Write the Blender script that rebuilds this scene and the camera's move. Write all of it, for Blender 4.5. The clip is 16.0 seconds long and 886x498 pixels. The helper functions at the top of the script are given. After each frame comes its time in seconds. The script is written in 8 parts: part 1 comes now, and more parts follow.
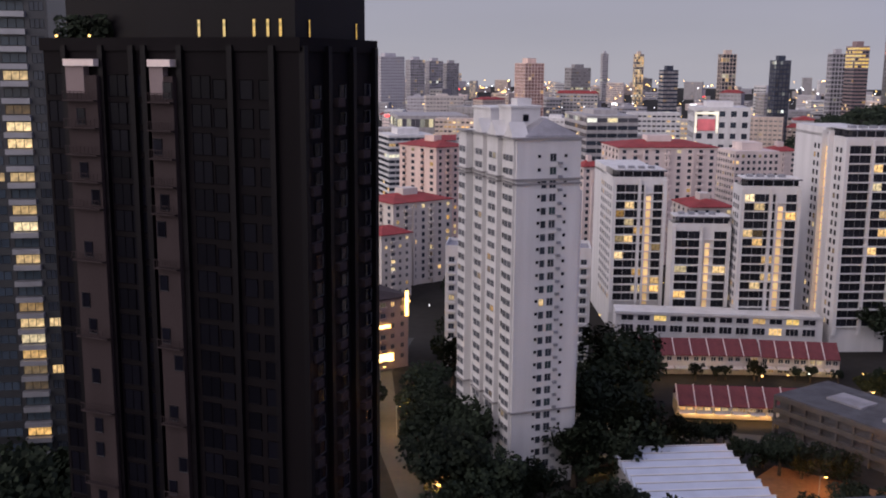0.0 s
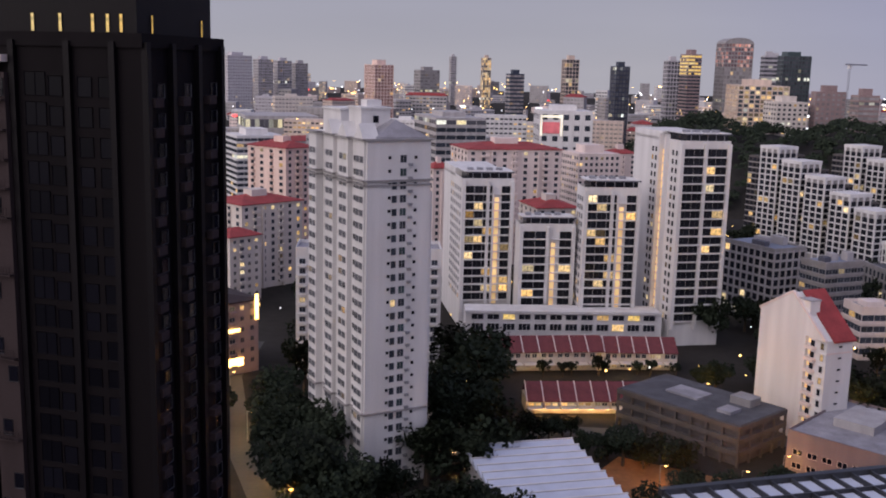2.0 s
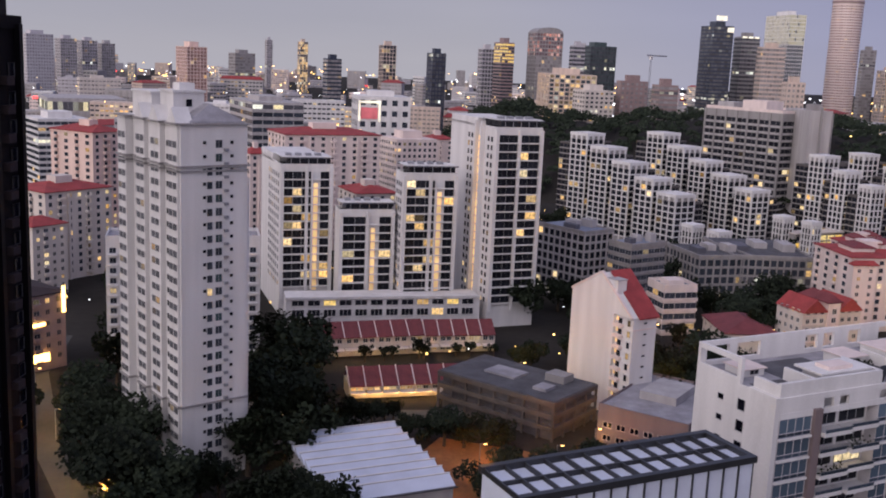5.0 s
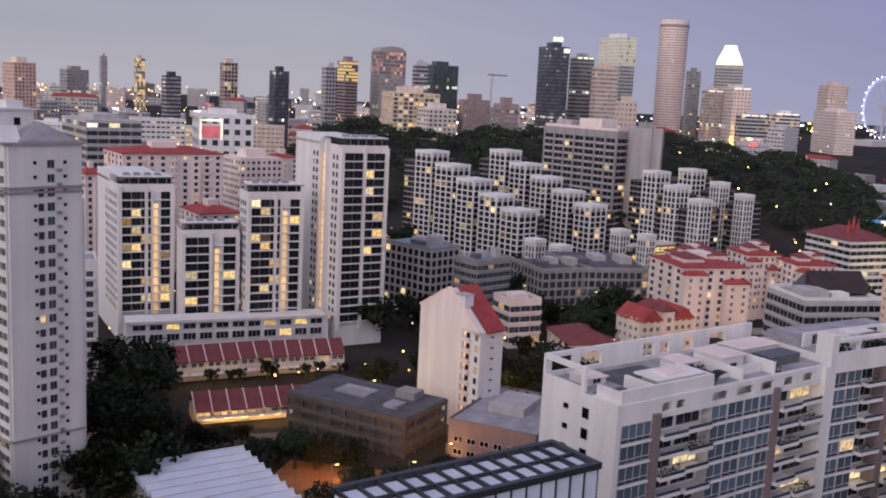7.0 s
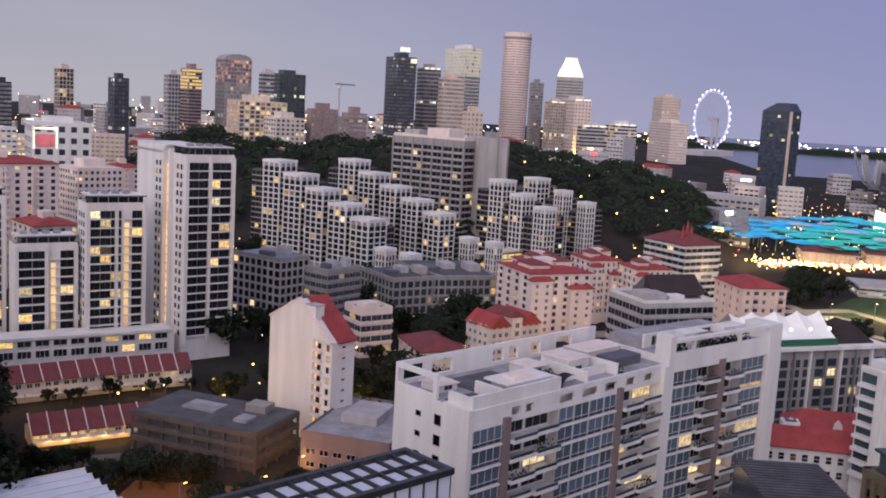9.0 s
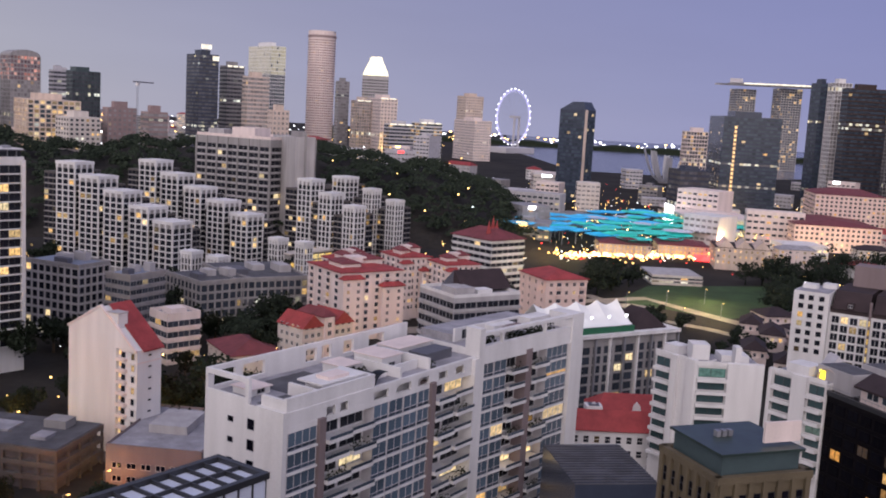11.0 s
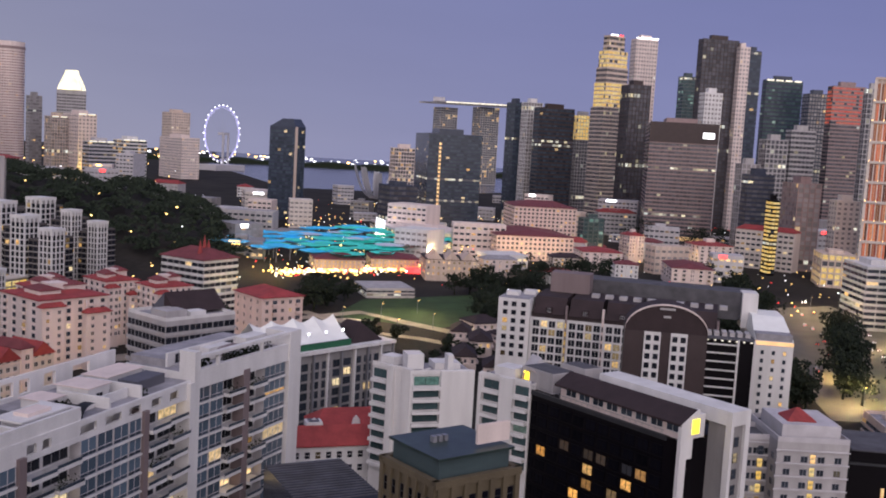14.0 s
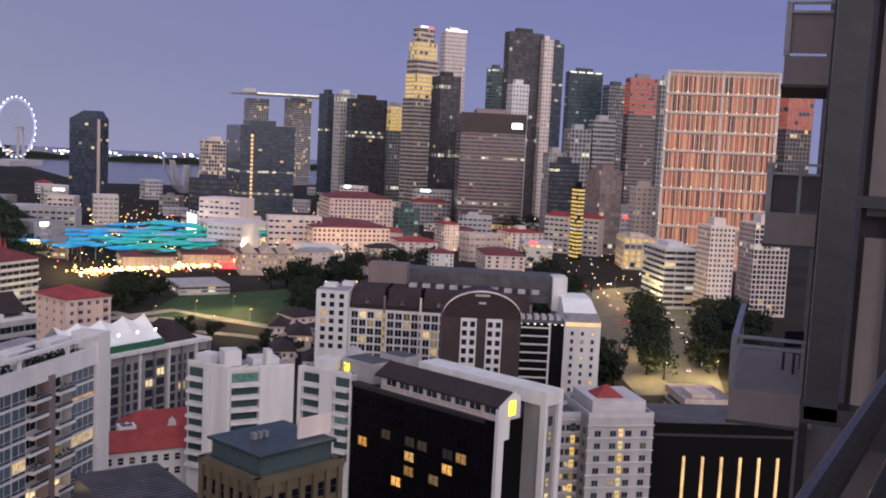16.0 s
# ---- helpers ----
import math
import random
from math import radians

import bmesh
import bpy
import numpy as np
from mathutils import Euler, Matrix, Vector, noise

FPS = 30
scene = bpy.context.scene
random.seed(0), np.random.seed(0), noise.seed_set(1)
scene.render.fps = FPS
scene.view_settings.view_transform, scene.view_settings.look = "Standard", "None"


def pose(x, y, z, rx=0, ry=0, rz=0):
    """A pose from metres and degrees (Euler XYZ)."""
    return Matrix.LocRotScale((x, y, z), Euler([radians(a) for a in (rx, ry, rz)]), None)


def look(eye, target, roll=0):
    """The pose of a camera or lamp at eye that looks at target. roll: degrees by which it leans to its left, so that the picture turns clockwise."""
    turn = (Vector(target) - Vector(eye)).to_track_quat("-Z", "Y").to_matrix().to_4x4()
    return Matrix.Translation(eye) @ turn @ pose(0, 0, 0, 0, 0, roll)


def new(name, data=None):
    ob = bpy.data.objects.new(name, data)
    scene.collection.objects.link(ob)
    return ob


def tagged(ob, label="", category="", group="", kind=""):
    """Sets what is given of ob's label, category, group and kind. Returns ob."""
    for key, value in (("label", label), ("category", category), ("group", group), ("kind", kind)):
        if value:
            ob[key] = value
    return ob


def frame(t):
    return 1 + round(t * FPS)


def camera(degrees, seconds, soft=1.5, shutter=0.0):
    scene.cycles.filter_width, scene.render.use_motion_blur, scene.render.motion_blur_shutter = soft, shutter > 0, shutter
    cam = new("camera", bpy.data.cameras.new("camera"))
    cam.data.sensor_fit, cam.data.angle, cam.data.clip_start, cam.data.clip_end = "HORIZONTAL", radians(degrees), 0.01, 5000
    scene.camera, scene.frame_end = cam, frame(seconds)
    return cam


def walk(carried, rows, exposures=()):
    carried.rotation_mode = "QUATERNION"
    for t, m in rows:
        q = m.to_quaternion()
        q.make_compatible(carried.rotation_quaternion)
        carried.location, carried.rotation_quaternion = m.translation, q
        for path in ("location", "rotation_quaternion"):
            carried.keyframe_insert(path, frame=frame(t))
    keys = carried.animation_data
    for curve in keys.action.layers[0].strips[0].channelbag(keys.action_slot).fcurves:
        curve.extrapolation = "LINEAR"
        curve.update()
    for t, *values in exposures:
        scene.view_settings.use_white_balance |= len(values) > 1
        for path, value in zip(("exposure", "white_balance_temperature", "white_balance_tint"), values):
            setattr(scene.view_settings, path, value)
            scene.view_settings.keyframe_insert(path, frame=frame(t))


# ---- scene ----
cam = camera(47.72, 16.0, soft=1.9)
EYE = 95.0
ROWS = [
    (0, 2.71, -10.50, -0.42), (0.5, 0.88, -10.61, -0.60), (1, -1.62, -10.22, -1.48),
    (1.5, -3.62, -9.79, -1.06), (2, -5.74, -10.29, -1.44), (2.5, -7.15, -9.79, -1.73),
    (3, -9.81, -10.17, -2.24), (5.5, -17.80, -10.59, -2.72), (6, -20.35, -9.48, -2.89),
    (6.5, -22.78, -9.40, -2.64), (7, -24.78, -9.33, -2.84), (7.5, -26.78, -8.81, -2.98),
    (8, -29.12, -8.95, -3.25), (8.5, -31.33, -8.72, -3.47), (9, -33.37, -8.34, -3.32),
    (11.5, -46.90, -7.47, -3.39), (12, -49.43, -6.93, -3.53), (12.5, -52.76, -6.31, -3.78),
    (13, -55.25, -6.05, -3.52), (13.5, -58.32, -5.82, -3.39), (14, -60.69, -5.89, -3.28),
    (14.5, -63.90, -5.81, -3.30), (15, -66.26, -5.59, -2.99), (15.5, -68.63, -5.76, -2.93),
    (16, -71.27, -5.83, -2.76),
]
walk(cam, [(t, pose(0, 0, EYE, 90 + pitch, roll, yaw)) for t, yaw, pitch, roll in ROWS],
     exposures=[(0.0, 0.08), (5.5, 0.16), (9.0, 0.22), (11.5, 0.17), (14.5, -0.06), (15.5, -0.09), (16.0, 0.02)])

# ---- dusk sky and light ----
world = bpy.data.worlds.new("dusk_sky")
scene.world = world
world.use_nodes = True
wn, wl = world.node_tree.nodes, world.node_tree.links
wn.clear()


def wnode(kind, **inputs):
    n = wn.new(kind)
    for k, v in inputs.items():
        n.inputs[k].default_value = v
    return n


w_out = wnode("ShaderNodeOutputWorld")
w_bg = wnode("ShaderNodeBackground", Strength=1.0)
w_co = wnode("ShaderNodeTexCoord")
w_sep = wnode("ShaderNodeSeparateXYZ")
wl.new(w_co.outputs["Generated"], w_sep.inputs[0])
w_up = wn.new("ShaderNodeValToRGB")      # colour by height above the horizon
w_up.color_ramp.elements[0].position, w_up.color_ramp.elements[0].color = 0.0, (0.39, 0.378, 0.430, 1)
w_up.color_ramp.elements[1].position, w_up.color_ramp.elements[1].color = 0.6, (0.20, 0.235, 0.40, 1)
for p, c in ((0.03, (0.362, 0.357, 0.420, 1)), (0.10, (0.325, 0.325, 0.410, 1)), (0.22, (0.275, 0.288, 0.400, 1))):
    e = w_up.color_ramp.elements.new(p)
    e.color = c
wl.new(w_sep.outputs["Z"], w_up.inputs[0])
w_west = wn.new("ShaderNodeMapRange")     # the afterglow, behind the viewer
for k, v in ((1, -0.2), (2, 1.0), (3, 0.0), (4, 1.0)):
    w_west.inputs[k].default_value = v
w_dir = wn.new("ShaderNodeVectorMath")
w_dir.operation = "DOT_PRODUCT"
w_dir.inputs[1].default_value = (-0.80, -0.55, 0.22)
wl.new(w_co.outputs["Generated"], w_dir.inputs[0])
wl.new(w_dir.outputs["Value"], w_west.inputs[0])
w_glow = wn.new("ShaderNodeMix")
w_glow.data_type = "RGBA"
w_glow.blend_type = "ADD"
w_glow.inputs[7].default_value = (0.98, 0.845, 0.825, 1)
wl.new(w_west.outputs[0], w_glow.inputs[0])
wl.new(w_up.outputs[0], w_glow.inputs[6])
w_south = wn.new("ShaderNodeMapRange")    # the sky grows darker and bluer towards the south-east
for k, v in ((1, 0.30), (2, 1.0), (3, 0.0), (4, 1.0)):
    w_south.inputs[k].default_value = v
wl.new(w_sep.outputs["X"], w_south.inputs[0])
w_blue = wn.new("ShaderNodeMix")
w_blue.data_type = "RGBA"
w_blue.blend_type = "MULTIPLY"
w_blue.inputs[7].default_value = (0.635, 0.685, 1.08, 1)
wl.new(w_south.outputs[0], w_blue.inputs[0])
wl.new(w_glow.outputs[2], w_blue.inputs[6])
w_map, w_cl = wn.new("ShaderNodeMapping"), wn.new("ShaderNodeTexNoise")    # faint veils of cloud
w_map.inputs["Scale"].default_value = (1.6, 1.6, 9.0)
w_cl.inputs["Scale"].default_value, w_cl.inputs["Detail"].default_value = 1.3, 4
w_veil = wn.new("ShaderNodeMapRange")
for k, v in ((1, 0.3), (2, 0.7), (3, 0.955), (4, 1.045)):
    w_veil.inputs[k].default_value = v
w_mul = wn.new("ShaderNodeVectorMath")
w_mul.operation = "SCALE"
wl.new(w_co.outputs["Generated"], w_map.inputs[0])
wl.new(w_map.outputs[0], w_cl.inputs["Vector"])
wl.new(w_cl.outputs[0], w_veil.inputs[0])
wl.new(w_veil.outputs[0], w_mul.inputs["Scale"])
wl.new(w_blue.outputs[2], w_mul.inputs[0])
wl.new(w_mul.outputs[0], w_bg.inputs["Color"])
wl.new(w_bg.outputs[0], w_out.inputs[0])

sun = new("sun", bpy.data.lights.new("sun", "SUN"))
sun.data.energy, sun.data.angle, sun.data.color = 0.78, radians(50), (1.0, 0.855, 0.79)
sun.matrix_world = look((-800, -550, 420), (0, 0, 0))


def lamp(x, y, z, watts, color=(1.0, 0.62, 0.22), size=1.5):
    ob = new("street_light", bpy.data.lights.new("street_light", "POINT"))
    ob.data.energy, ob.data.color, ob.data.shadow_soft_size = watts, color, size
    ob.location = (x, y, z)
    return ob


# ---- materials ----
def mat(name, color, rough=0.8, metal=0.0, spread=0.18, scale=0.25, fine=3.0, bump=0.25, streak=0.0, each=0.0, spec=0.4):
    """A surface with stains at two scales, fine relief and, for walls, rain streaks."""
    m = bpy.data.materials.new(name)
    m.use_nodes = True
    n, l = m.node_tree.nodes, m.node_tree.links
    b = n["Principled BSDF"]
    b.inputs["Roughness"].default_value, b.inputs["Metallic"].default_value = rough, metal
    b.inputs["Specular IOR Level"].default_value = spec
    co = n.new("ShaderNodeTexCoord")
    big, small = n.new("ShaderNodeTexNoise"), n.new("ShaderNodeTexNoise")
    big.inputs["Scale"].default_value, small.inputs["Scale"].default_value = scale, fine
    big.inputs["Detail"].default_value, small.inputs["Detail"].default_value = 5, 4
    mp = n.new("ShaderNodeMapping")
    mp.inputs["Scale"].default_value = (1, 1, 0.12 if streak else 1)
    l.new(co.outputs["Object"], mp.inputs[0])
    l.new(mp.outputs[0], big.inputs["Vector"])
    l.new(co.outputs["Object"], small.inputs["Vector"])
    add = n.new("ShaderNodeMath")
    add.operation = "MULTIPLY_ADD"
    add.inputs[1].default_value = 0.35
    l.new(small.outputs[0], add.inputs[0])
    l.new(big.outputs[0], add.inputs[2])
    ramp = n.new("ShaderNodeMapRange")
    for k, v in ((1, 0.45), (2, 0.95), (3, 1 - spread - streak), (4, 1 + spread * 0.6)):
        ramp.inputs[k].default_value = v
    l.new(add.outputs[0], ramp.inputs[0])
    val = ramp.outputs[0]
    if each:
        info = n.new("ShaderNodeObjectInfo")
        r = n.new("ShaderNodeMapRange")
        r.inputs[3].default_value, r.inputs[4].default_value = 1 - each, 1 + each
        l.new(info.outputs["Random"], r.inputs[0])
        mul = n.new("ShaderNodeMath")
        mul.operation = "MULTIPLY"
        l.new(val, mul.inputs[0])
        l.new(r.outputs[0], mul.inputs[1])
        val = mul.outputs[0]
    sc = n.new("ShaderNodeVectorMath")
    sc.operation = "SCALE"
    sc.inputs[0].default_value = color
    l.new(val, sc.inputs["Scale"])
    l.new(sc.outputs[0], b.inputs["Base Color"])
    if bump:
        bp = n.new("ShaderNodeBump")
        bp.inputs["Strength"].default_value, bp.inputs["Distance"].default_value = bump, 0.05
        l.new(small.outputs[0], bp.inputs["Height"])
        l.new(bp.outputs[0], b.inputs["Normal"])
    return m


def glass(name, lit=0.1, spec=0.25, warm=(1.0, 0.55, 0.16), cool=(1.0, 0.80, 0.48), power=1.25, even=False, dark=(0.025, 0.03, 0.04), rough=0.12):
    """Window glass of many rooms: most of them dark, some with a lamp on; drawn by lot for each pane."""
    m = bpy.data.materials.new(name)
    m.use_nodes = True
    n, l = m.node_tree.nodes, m.node_tree.links
    b = n["Principled BSDF"]
    b.inputs["Roughness"].default_value = rough
    b.inputs["Specular IOR Level"].default_value = spec
    info, geo = n.new("ShaderNodeObjectInfo"), n.new("ShaderNodeNewGeometry")
    mix = n.new("ShaderNodeMath")
    mix.operation = "MULTIPLY_ADD"
    mix.inputs[1].default_value = 7.31
    l.new(info.outputs["Random"], mix.inputs[0])
    l.new(geo.outputs["Random Per Island"], mix.inputs[2])
    rnd = n.new("ShaderNodeTexWhiteNoise")
    rnd.noise_dimensions = "1D"
    l.new(mix.outputs[0], rnd.inputs["W"])
    less = n.new("ShaderNodeMath")
    less.operation = "LESS_THAN"
    less.inputs[1].default_value = lit
    l.new(rnd.outputs["Value"], less.inputs[0])
    sep = n.new("ShaderNodeSeparateColor")
    l.new(rnd.outputs["Color"], sep.inputs[0])
    co, room = n.new("ShaderNodeTexCoord"), n.new("ShaderNodeTexNoise")
    room.inputs["Scale"].default_value = 1.1
    l.new(co.outputs["Object"], room.inputs["Vector"])
    rr = n.new("ShaderNodeMapRange")
    for k, v in ((1, 0.35), (2, 0.65), (3, 0.45), (4, 1.15)):
        rr.inputs[k].default_value = v
    l.new(room.outputs[0], rr.inputs[0])
    p1, p2, p3 = (n.new("ShaderNodeMath") for _ in range(3))
    p1.operation = p2.operation = p3.operation = "MULTIPLY"
    p3.inputs[1].default_value = power
    p1.inputs[0].default_value = 0.6
    if not even:
        l.new(sep.outputs[1], p1.inputs[0])
    l.new(rr.outputs[0], p1.inputs[1])
    l.new(less.outputs[0], p2.inputs[0])
    l.new(p1.outputs[0], p2.inputs[1])
    l.new(p2.outputs[0], p3.inputs[0])
    l.new(p3.outputs[0], b.inputs["Emission Strength"])
    c = n.new("ShaderNodeMix")
    c.data_type = "RGBA"
    c.inputs[6].default_value, c.inputs[7].default_value = (*warm, 1), (*cool, 1)
    l.new(sep.outputs[2], c.inputs[0])
    l.new(c.outputs[2], b.inputs["Emission Color"])
    d = n.new("ShaderNodeMix")
    d.data_type = "RGBA"
    d.inputs[6].default_value, d.inputs[7].default_value = (*dark, 1), (*[min(1, 2.0 * v) for v in dark], 1)
    l.new(sep.outputs[0], d.inputs[0])
    l.new(d.outputs[2], b.inputs["Base Color"])
    return m


def glow(name, color, power):
    m = bpy.data.materials.new(name)
    m.use_nodes = True
    n, l = m.node_tree.nodes, m.node_tree.links
    b = n["Principled BSDF"]
    b.inputs["Base Color"].default_value = (*color, 1)
    b.inputs["Emission Color"].default_value = (*color, 1)
    co, tx = n.new("ShaderNodeTexCoord"), n.new("ShaderNodeTexNoise")
    tx.inputs["Scale"].default_value = 0.12
    l.new(co.outputs["Object"], tx.inputs["Vector"])
    r = n.new("ShaderNodeMapRange")
    for k, v in ((1, 0.3), (2, 0.7), (3, power * 0.35), (4, power * 1.5)):
        r.inputs[k].default_value = v
    l.new(tx.outputs[0], r.inputs[0])
    l.new(r.outputs[0], b.inputs["Emission Strength"])
    return m


WHITE = mat("white_paint", (0.675, 0.66, 0.665), streak=0.05, spread=0.12)
CREAM = mat("cream_paint", (0.62, 0.56, 0.52), streak=0.05, spread=0.12)
PINK = mat("pink_paint", (0.72, 0.55, 0.49), streak=0.05, spread=0.12)
PALE = mat("pale_pink_paint", (0.72, 0.61, 0.58), streak=0.06, spread=0.12)
GREY = mat("grey_paint", (0.42, 0.40, 0.41), streak=0.08)
STONE = mat("grey_granite", (0.30, 0.285, 0.29), rough=0.5, streak=0.1)
BEIGE = mat("beige_stone", (0.62, 0.50, 0.43), streak=0.1)
BROWN = mat("brown_stone", (0.28, 0.20, 0.20), rough=0.5)
OLIVE = mat("olive_brown_render", (0.12, 0.095, 0.06), streak=0.1)
# a tower's shade put into three near-black colours; DARK also clads black blocks
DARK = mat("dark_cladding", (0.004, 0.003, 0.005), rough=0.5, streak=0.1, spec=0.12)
DARKER = mat("shaded_tower_wall", (0.006, 0.0045, 0.006), rough=0.7, streak=0.1, spec=0.08)
DTAUPE = mat("shaded_taupe_wall", (0.042, 0.031, 0.033), streak=0.12, spec=0.1)
CONC = mat("old_dark_concrete", (0.10, 0.088, 0.085), streak=0.08)
TAUPE = mat("taupe_balcony_wall", (0.20, 0.155, 0.16), streak=0.05, spread=0.12)
NAVY = mat("navy_cladding", (0.045, 0.055, 0.085), rough=0.25)
TEAL = mat("teal_cladding", (0.055, 0.08, 0.088), rough=0.3)
# pale grey with distance haze put into it; some nearer trim shares it
HAZE = mat("hazy_grey_wall", (0.50, 0.48, 0.51))
DBROWN = mat("dark_brown_cladding", (0.045, 0.03, 0.032), rough=0.5)
ROOF = mat("red_roof_tile", (0.30, 0.045, 0.045), rough=0.7, spread=0.3, fine=1.6)
ROOFD = mat("maroon_roof_tile", (0.17, 0.04, 0.045), rough=0.7, spread=0.3, fine=1.6)
ROOFB = mat("brown_roof_tile", (0.034, 0.021, 0.024), rough=0.8, spread=0.3, fine=1.6)
SLATE = mat("slate_roof", (0.10, 0.10, 0.125), rough=0.6)
DECK = mat("grey_roof_deck", (0.30, 0.29, 0.32), spread=0.35)
DECKD = mat("dark_roof_deck", (0.09, 0.088, 0.10), spread=0.4)
METAL = mat("pale_metal_sheet", (0.56, 0.60, 0.72), rough=0.45, spread=0.1, bump=0.05)
STEEL = mat("dark_steel", (0.06, 0.062, 0.07), rough=0.4, metal=0.6)
RAIL = mat("grey_rail", (0.30, 0.30, 0.33), rough=0.4, metal=0.5)
TENT = mat("tent_membrane", (0.82, 0.82, 0.80), rough=0.5, spread=0.08)
ASPH = mat("asphalt", (0.075, 0.07, 0.065), rough=0.85, scale=0.05, fine=0.7, spread=0.35)
SOIL = mat("city_ground", (0.032, 0.029, 0.026), rough=0.9, scale=0.02, fine=0.3, spread=0.5, spec=0.1)
GRASS = mat("lawn", (0.03, 0.065, 0.018), rough=0.9, scale=0.08, fine=1.2, spread=0.4)
# orange lamp glow painted into the ground colour
ORANGE_YARD = mat("orange_glow_ground", (0.26, 0.12, 0.05), rough=0.9, scale=0.08, fine=1.0, spread=0.5)
PAVE = mat("pale_paving", (0.33, 0.28, 0.23), rough=0.85, scale=0.1, fine=1.0, spread=0.3)
LEAF = mat("foliage", (0.022, 0.030, 0.019), rough=0.75, scale=0.3, fine=1.5, spread=0.6, each=0.3, spec=0.1)
BARK = mat("bark", (0.07, 0.05, 0.035), rough=0.9)
WATER = mat("bay_water", (0.10, 0.11, 0.16), rough=0.2, spread=0.1, scale=0.01, fine=0.05, bump=0.3)
G_DIM = glass("glass_few_lit", 0.05)
G_MID = glass("glass_some_lit", 0.10)
G_LOT = glass("glass_many_lit", 0.17)
G_FULL = glass("glass_most_lit", 0.75, power=1.6)
G_EVE = glass("glass_evening_rooms", 0.55, dark=(0.03, 0.04, 0.05), power=1.3)
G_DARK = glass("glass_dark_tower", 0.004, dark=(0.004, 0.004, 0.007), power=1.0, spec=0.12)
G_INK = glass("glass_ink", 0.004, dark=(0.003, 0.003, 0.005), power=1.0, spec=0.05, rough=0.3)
G_SHADE = glass("glass_shaded", 0.06, dark=(0.012, 0.013, 0.018), power=1.4, spec=0.2)
G_HOME = glass("glass_homes", 0.11, dark=(0.012, 0.013, 0.018), power=1.2, spec=0.2)
G_BLUE = glass("glass_blue", 0.014, dark=(0.03, 0.04, 0.055), power=1.2)
G_OFFICE = glass("glass_office", 0.022, warm=(0.9, 0.75, 0.4), cool=(0.85, 0.9, 0.85), power=0.75, dark=(0.055, 0.055, 0.065))
# unlit panes paler than near glass: haze painted into their colour
G_FAR = glass("glass_far_hazed", 0.025, power=0.9, dark=(0.17, 0.16, 0.165))
G_ROSE = glass("glass_rose_lit", 0.42, warm=(1.0, 0.32, 0.22), cool=(1.0, 0.6, 0.5), power=0.9, dark=(0.10, 0.07, 0.08))
G_BAY = glass("glass_blue_bays", 0.035, dark=(0.06, 0.085, 0.115), power=1.2, spec=0.6)
G_FLAT = glass("glass_flat_rooms", 0.14, dark=(0.010, 0.011, 0.015), power=1.5, spec=0.25)
G_AMBER = glass("glass_amber_hall", 0.98, warm=(0.85, 0.15, 0.08), cool=(1.0, 0.42, 0.20), power=0.8, dark=(0.06, 0.03, 0.025))
G_LINE = glass("glass_lit_floor", 0.55, warm=(1.0, 0.82, 0.45), cool=(0.9, 0.95, 0.9), power=1.3, dark=(0.06, 0.06, 0.07))
G_RIB = glass("glass_pale_lit_ribs", 0.9, warm=(1.0, 0.86, 0.52), cool=(1.0, 0.92, 0.7), power=0.8, even=True)
G_ROUND = glass("glass_round_tower", 0.05, dark=(0.20, 0.125, 0.115), power=0.8)
G_ORANGE = glass("glass_orange_rooms", 0.95, warm=(1.0, 0.42, 0.06), cool=(1.0, 0.6, 0.2), power=1.5)
G_RED = glass("glass_red_lit", 0.9, warm=(1.0, 0.10, 0.05), cool=(1.0, 0.25, 0.12), power=0.9, even=True)
G_GOLD = glass("glass_gold_lit", 0.9, warm=(1.0, 0.60, 0.12), cool=(1.0, 0.75, 0.3), power=1.6, even=True)
G_TEAL = glass("glass_teal", 0.10, warm=(0.4, 0.9, 0.75), cool=(0.8, 0.95, 0.8), power=0.5, dark=(0.03, 0.05, 0.055))
E_WARM = glow("warm_lamp", (1.0, 0.60, 0.18), 6.0)
E_WHITE = glow("white_lamp", (0.95, 0.95, 1.0), 4.0)
# serves light-washed wall strips as well as lamps and light bars
E_GOLD = glow("gold_glow", (1.0, 0.66, 0.30), 0.5)
E_LANT = glow("lantern_light", (1.0, 0.95, 0.76), 0.62)
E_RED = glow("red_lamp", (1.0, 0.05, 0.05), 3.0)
E_BLUE = glow("blue_lamp", (0.1, 0.25, 1.0), 2.5)
E_PINK = glow("pink_lamp", (0.5, 0.12, 0.14), 0.45)
E_YEL = glow("yellow_sign", (1.0, 0.75, 0.05), 2.0)
# canopy membranes emit by themselves; the lamps that light them are not built
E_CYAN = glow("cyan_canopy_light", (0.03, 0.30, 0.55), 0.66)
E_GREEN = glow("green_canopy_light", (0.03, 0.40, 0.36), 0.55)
E_WHEEL = glow("wheel_light", (0.62, 0.58, 1.0), 0.9)


# ---- helpers ----
def bx(bm, x0, y0, z0, x1, y1, z1, mi=0):
    """A box into bm."""
    v = [bm.verts.new(p) for p in ((x0, y0, z0), (x1, y0, z0), (x1, y1, z0), (x0, y1, z0), (x0, y0, z1), (x1, y0, z1), (x1, y1, z1), (x0, y1, z1))]
    for q in ((3, 2, 1, 0), (4, 5, 6, 7), (0, 1, 5, 4), (1, 2, 6, 5), (2, 3, 7, 6), (3, 0, 4, 7)):
        bm.faces.new([v[i] for i in q]).material_index = mi


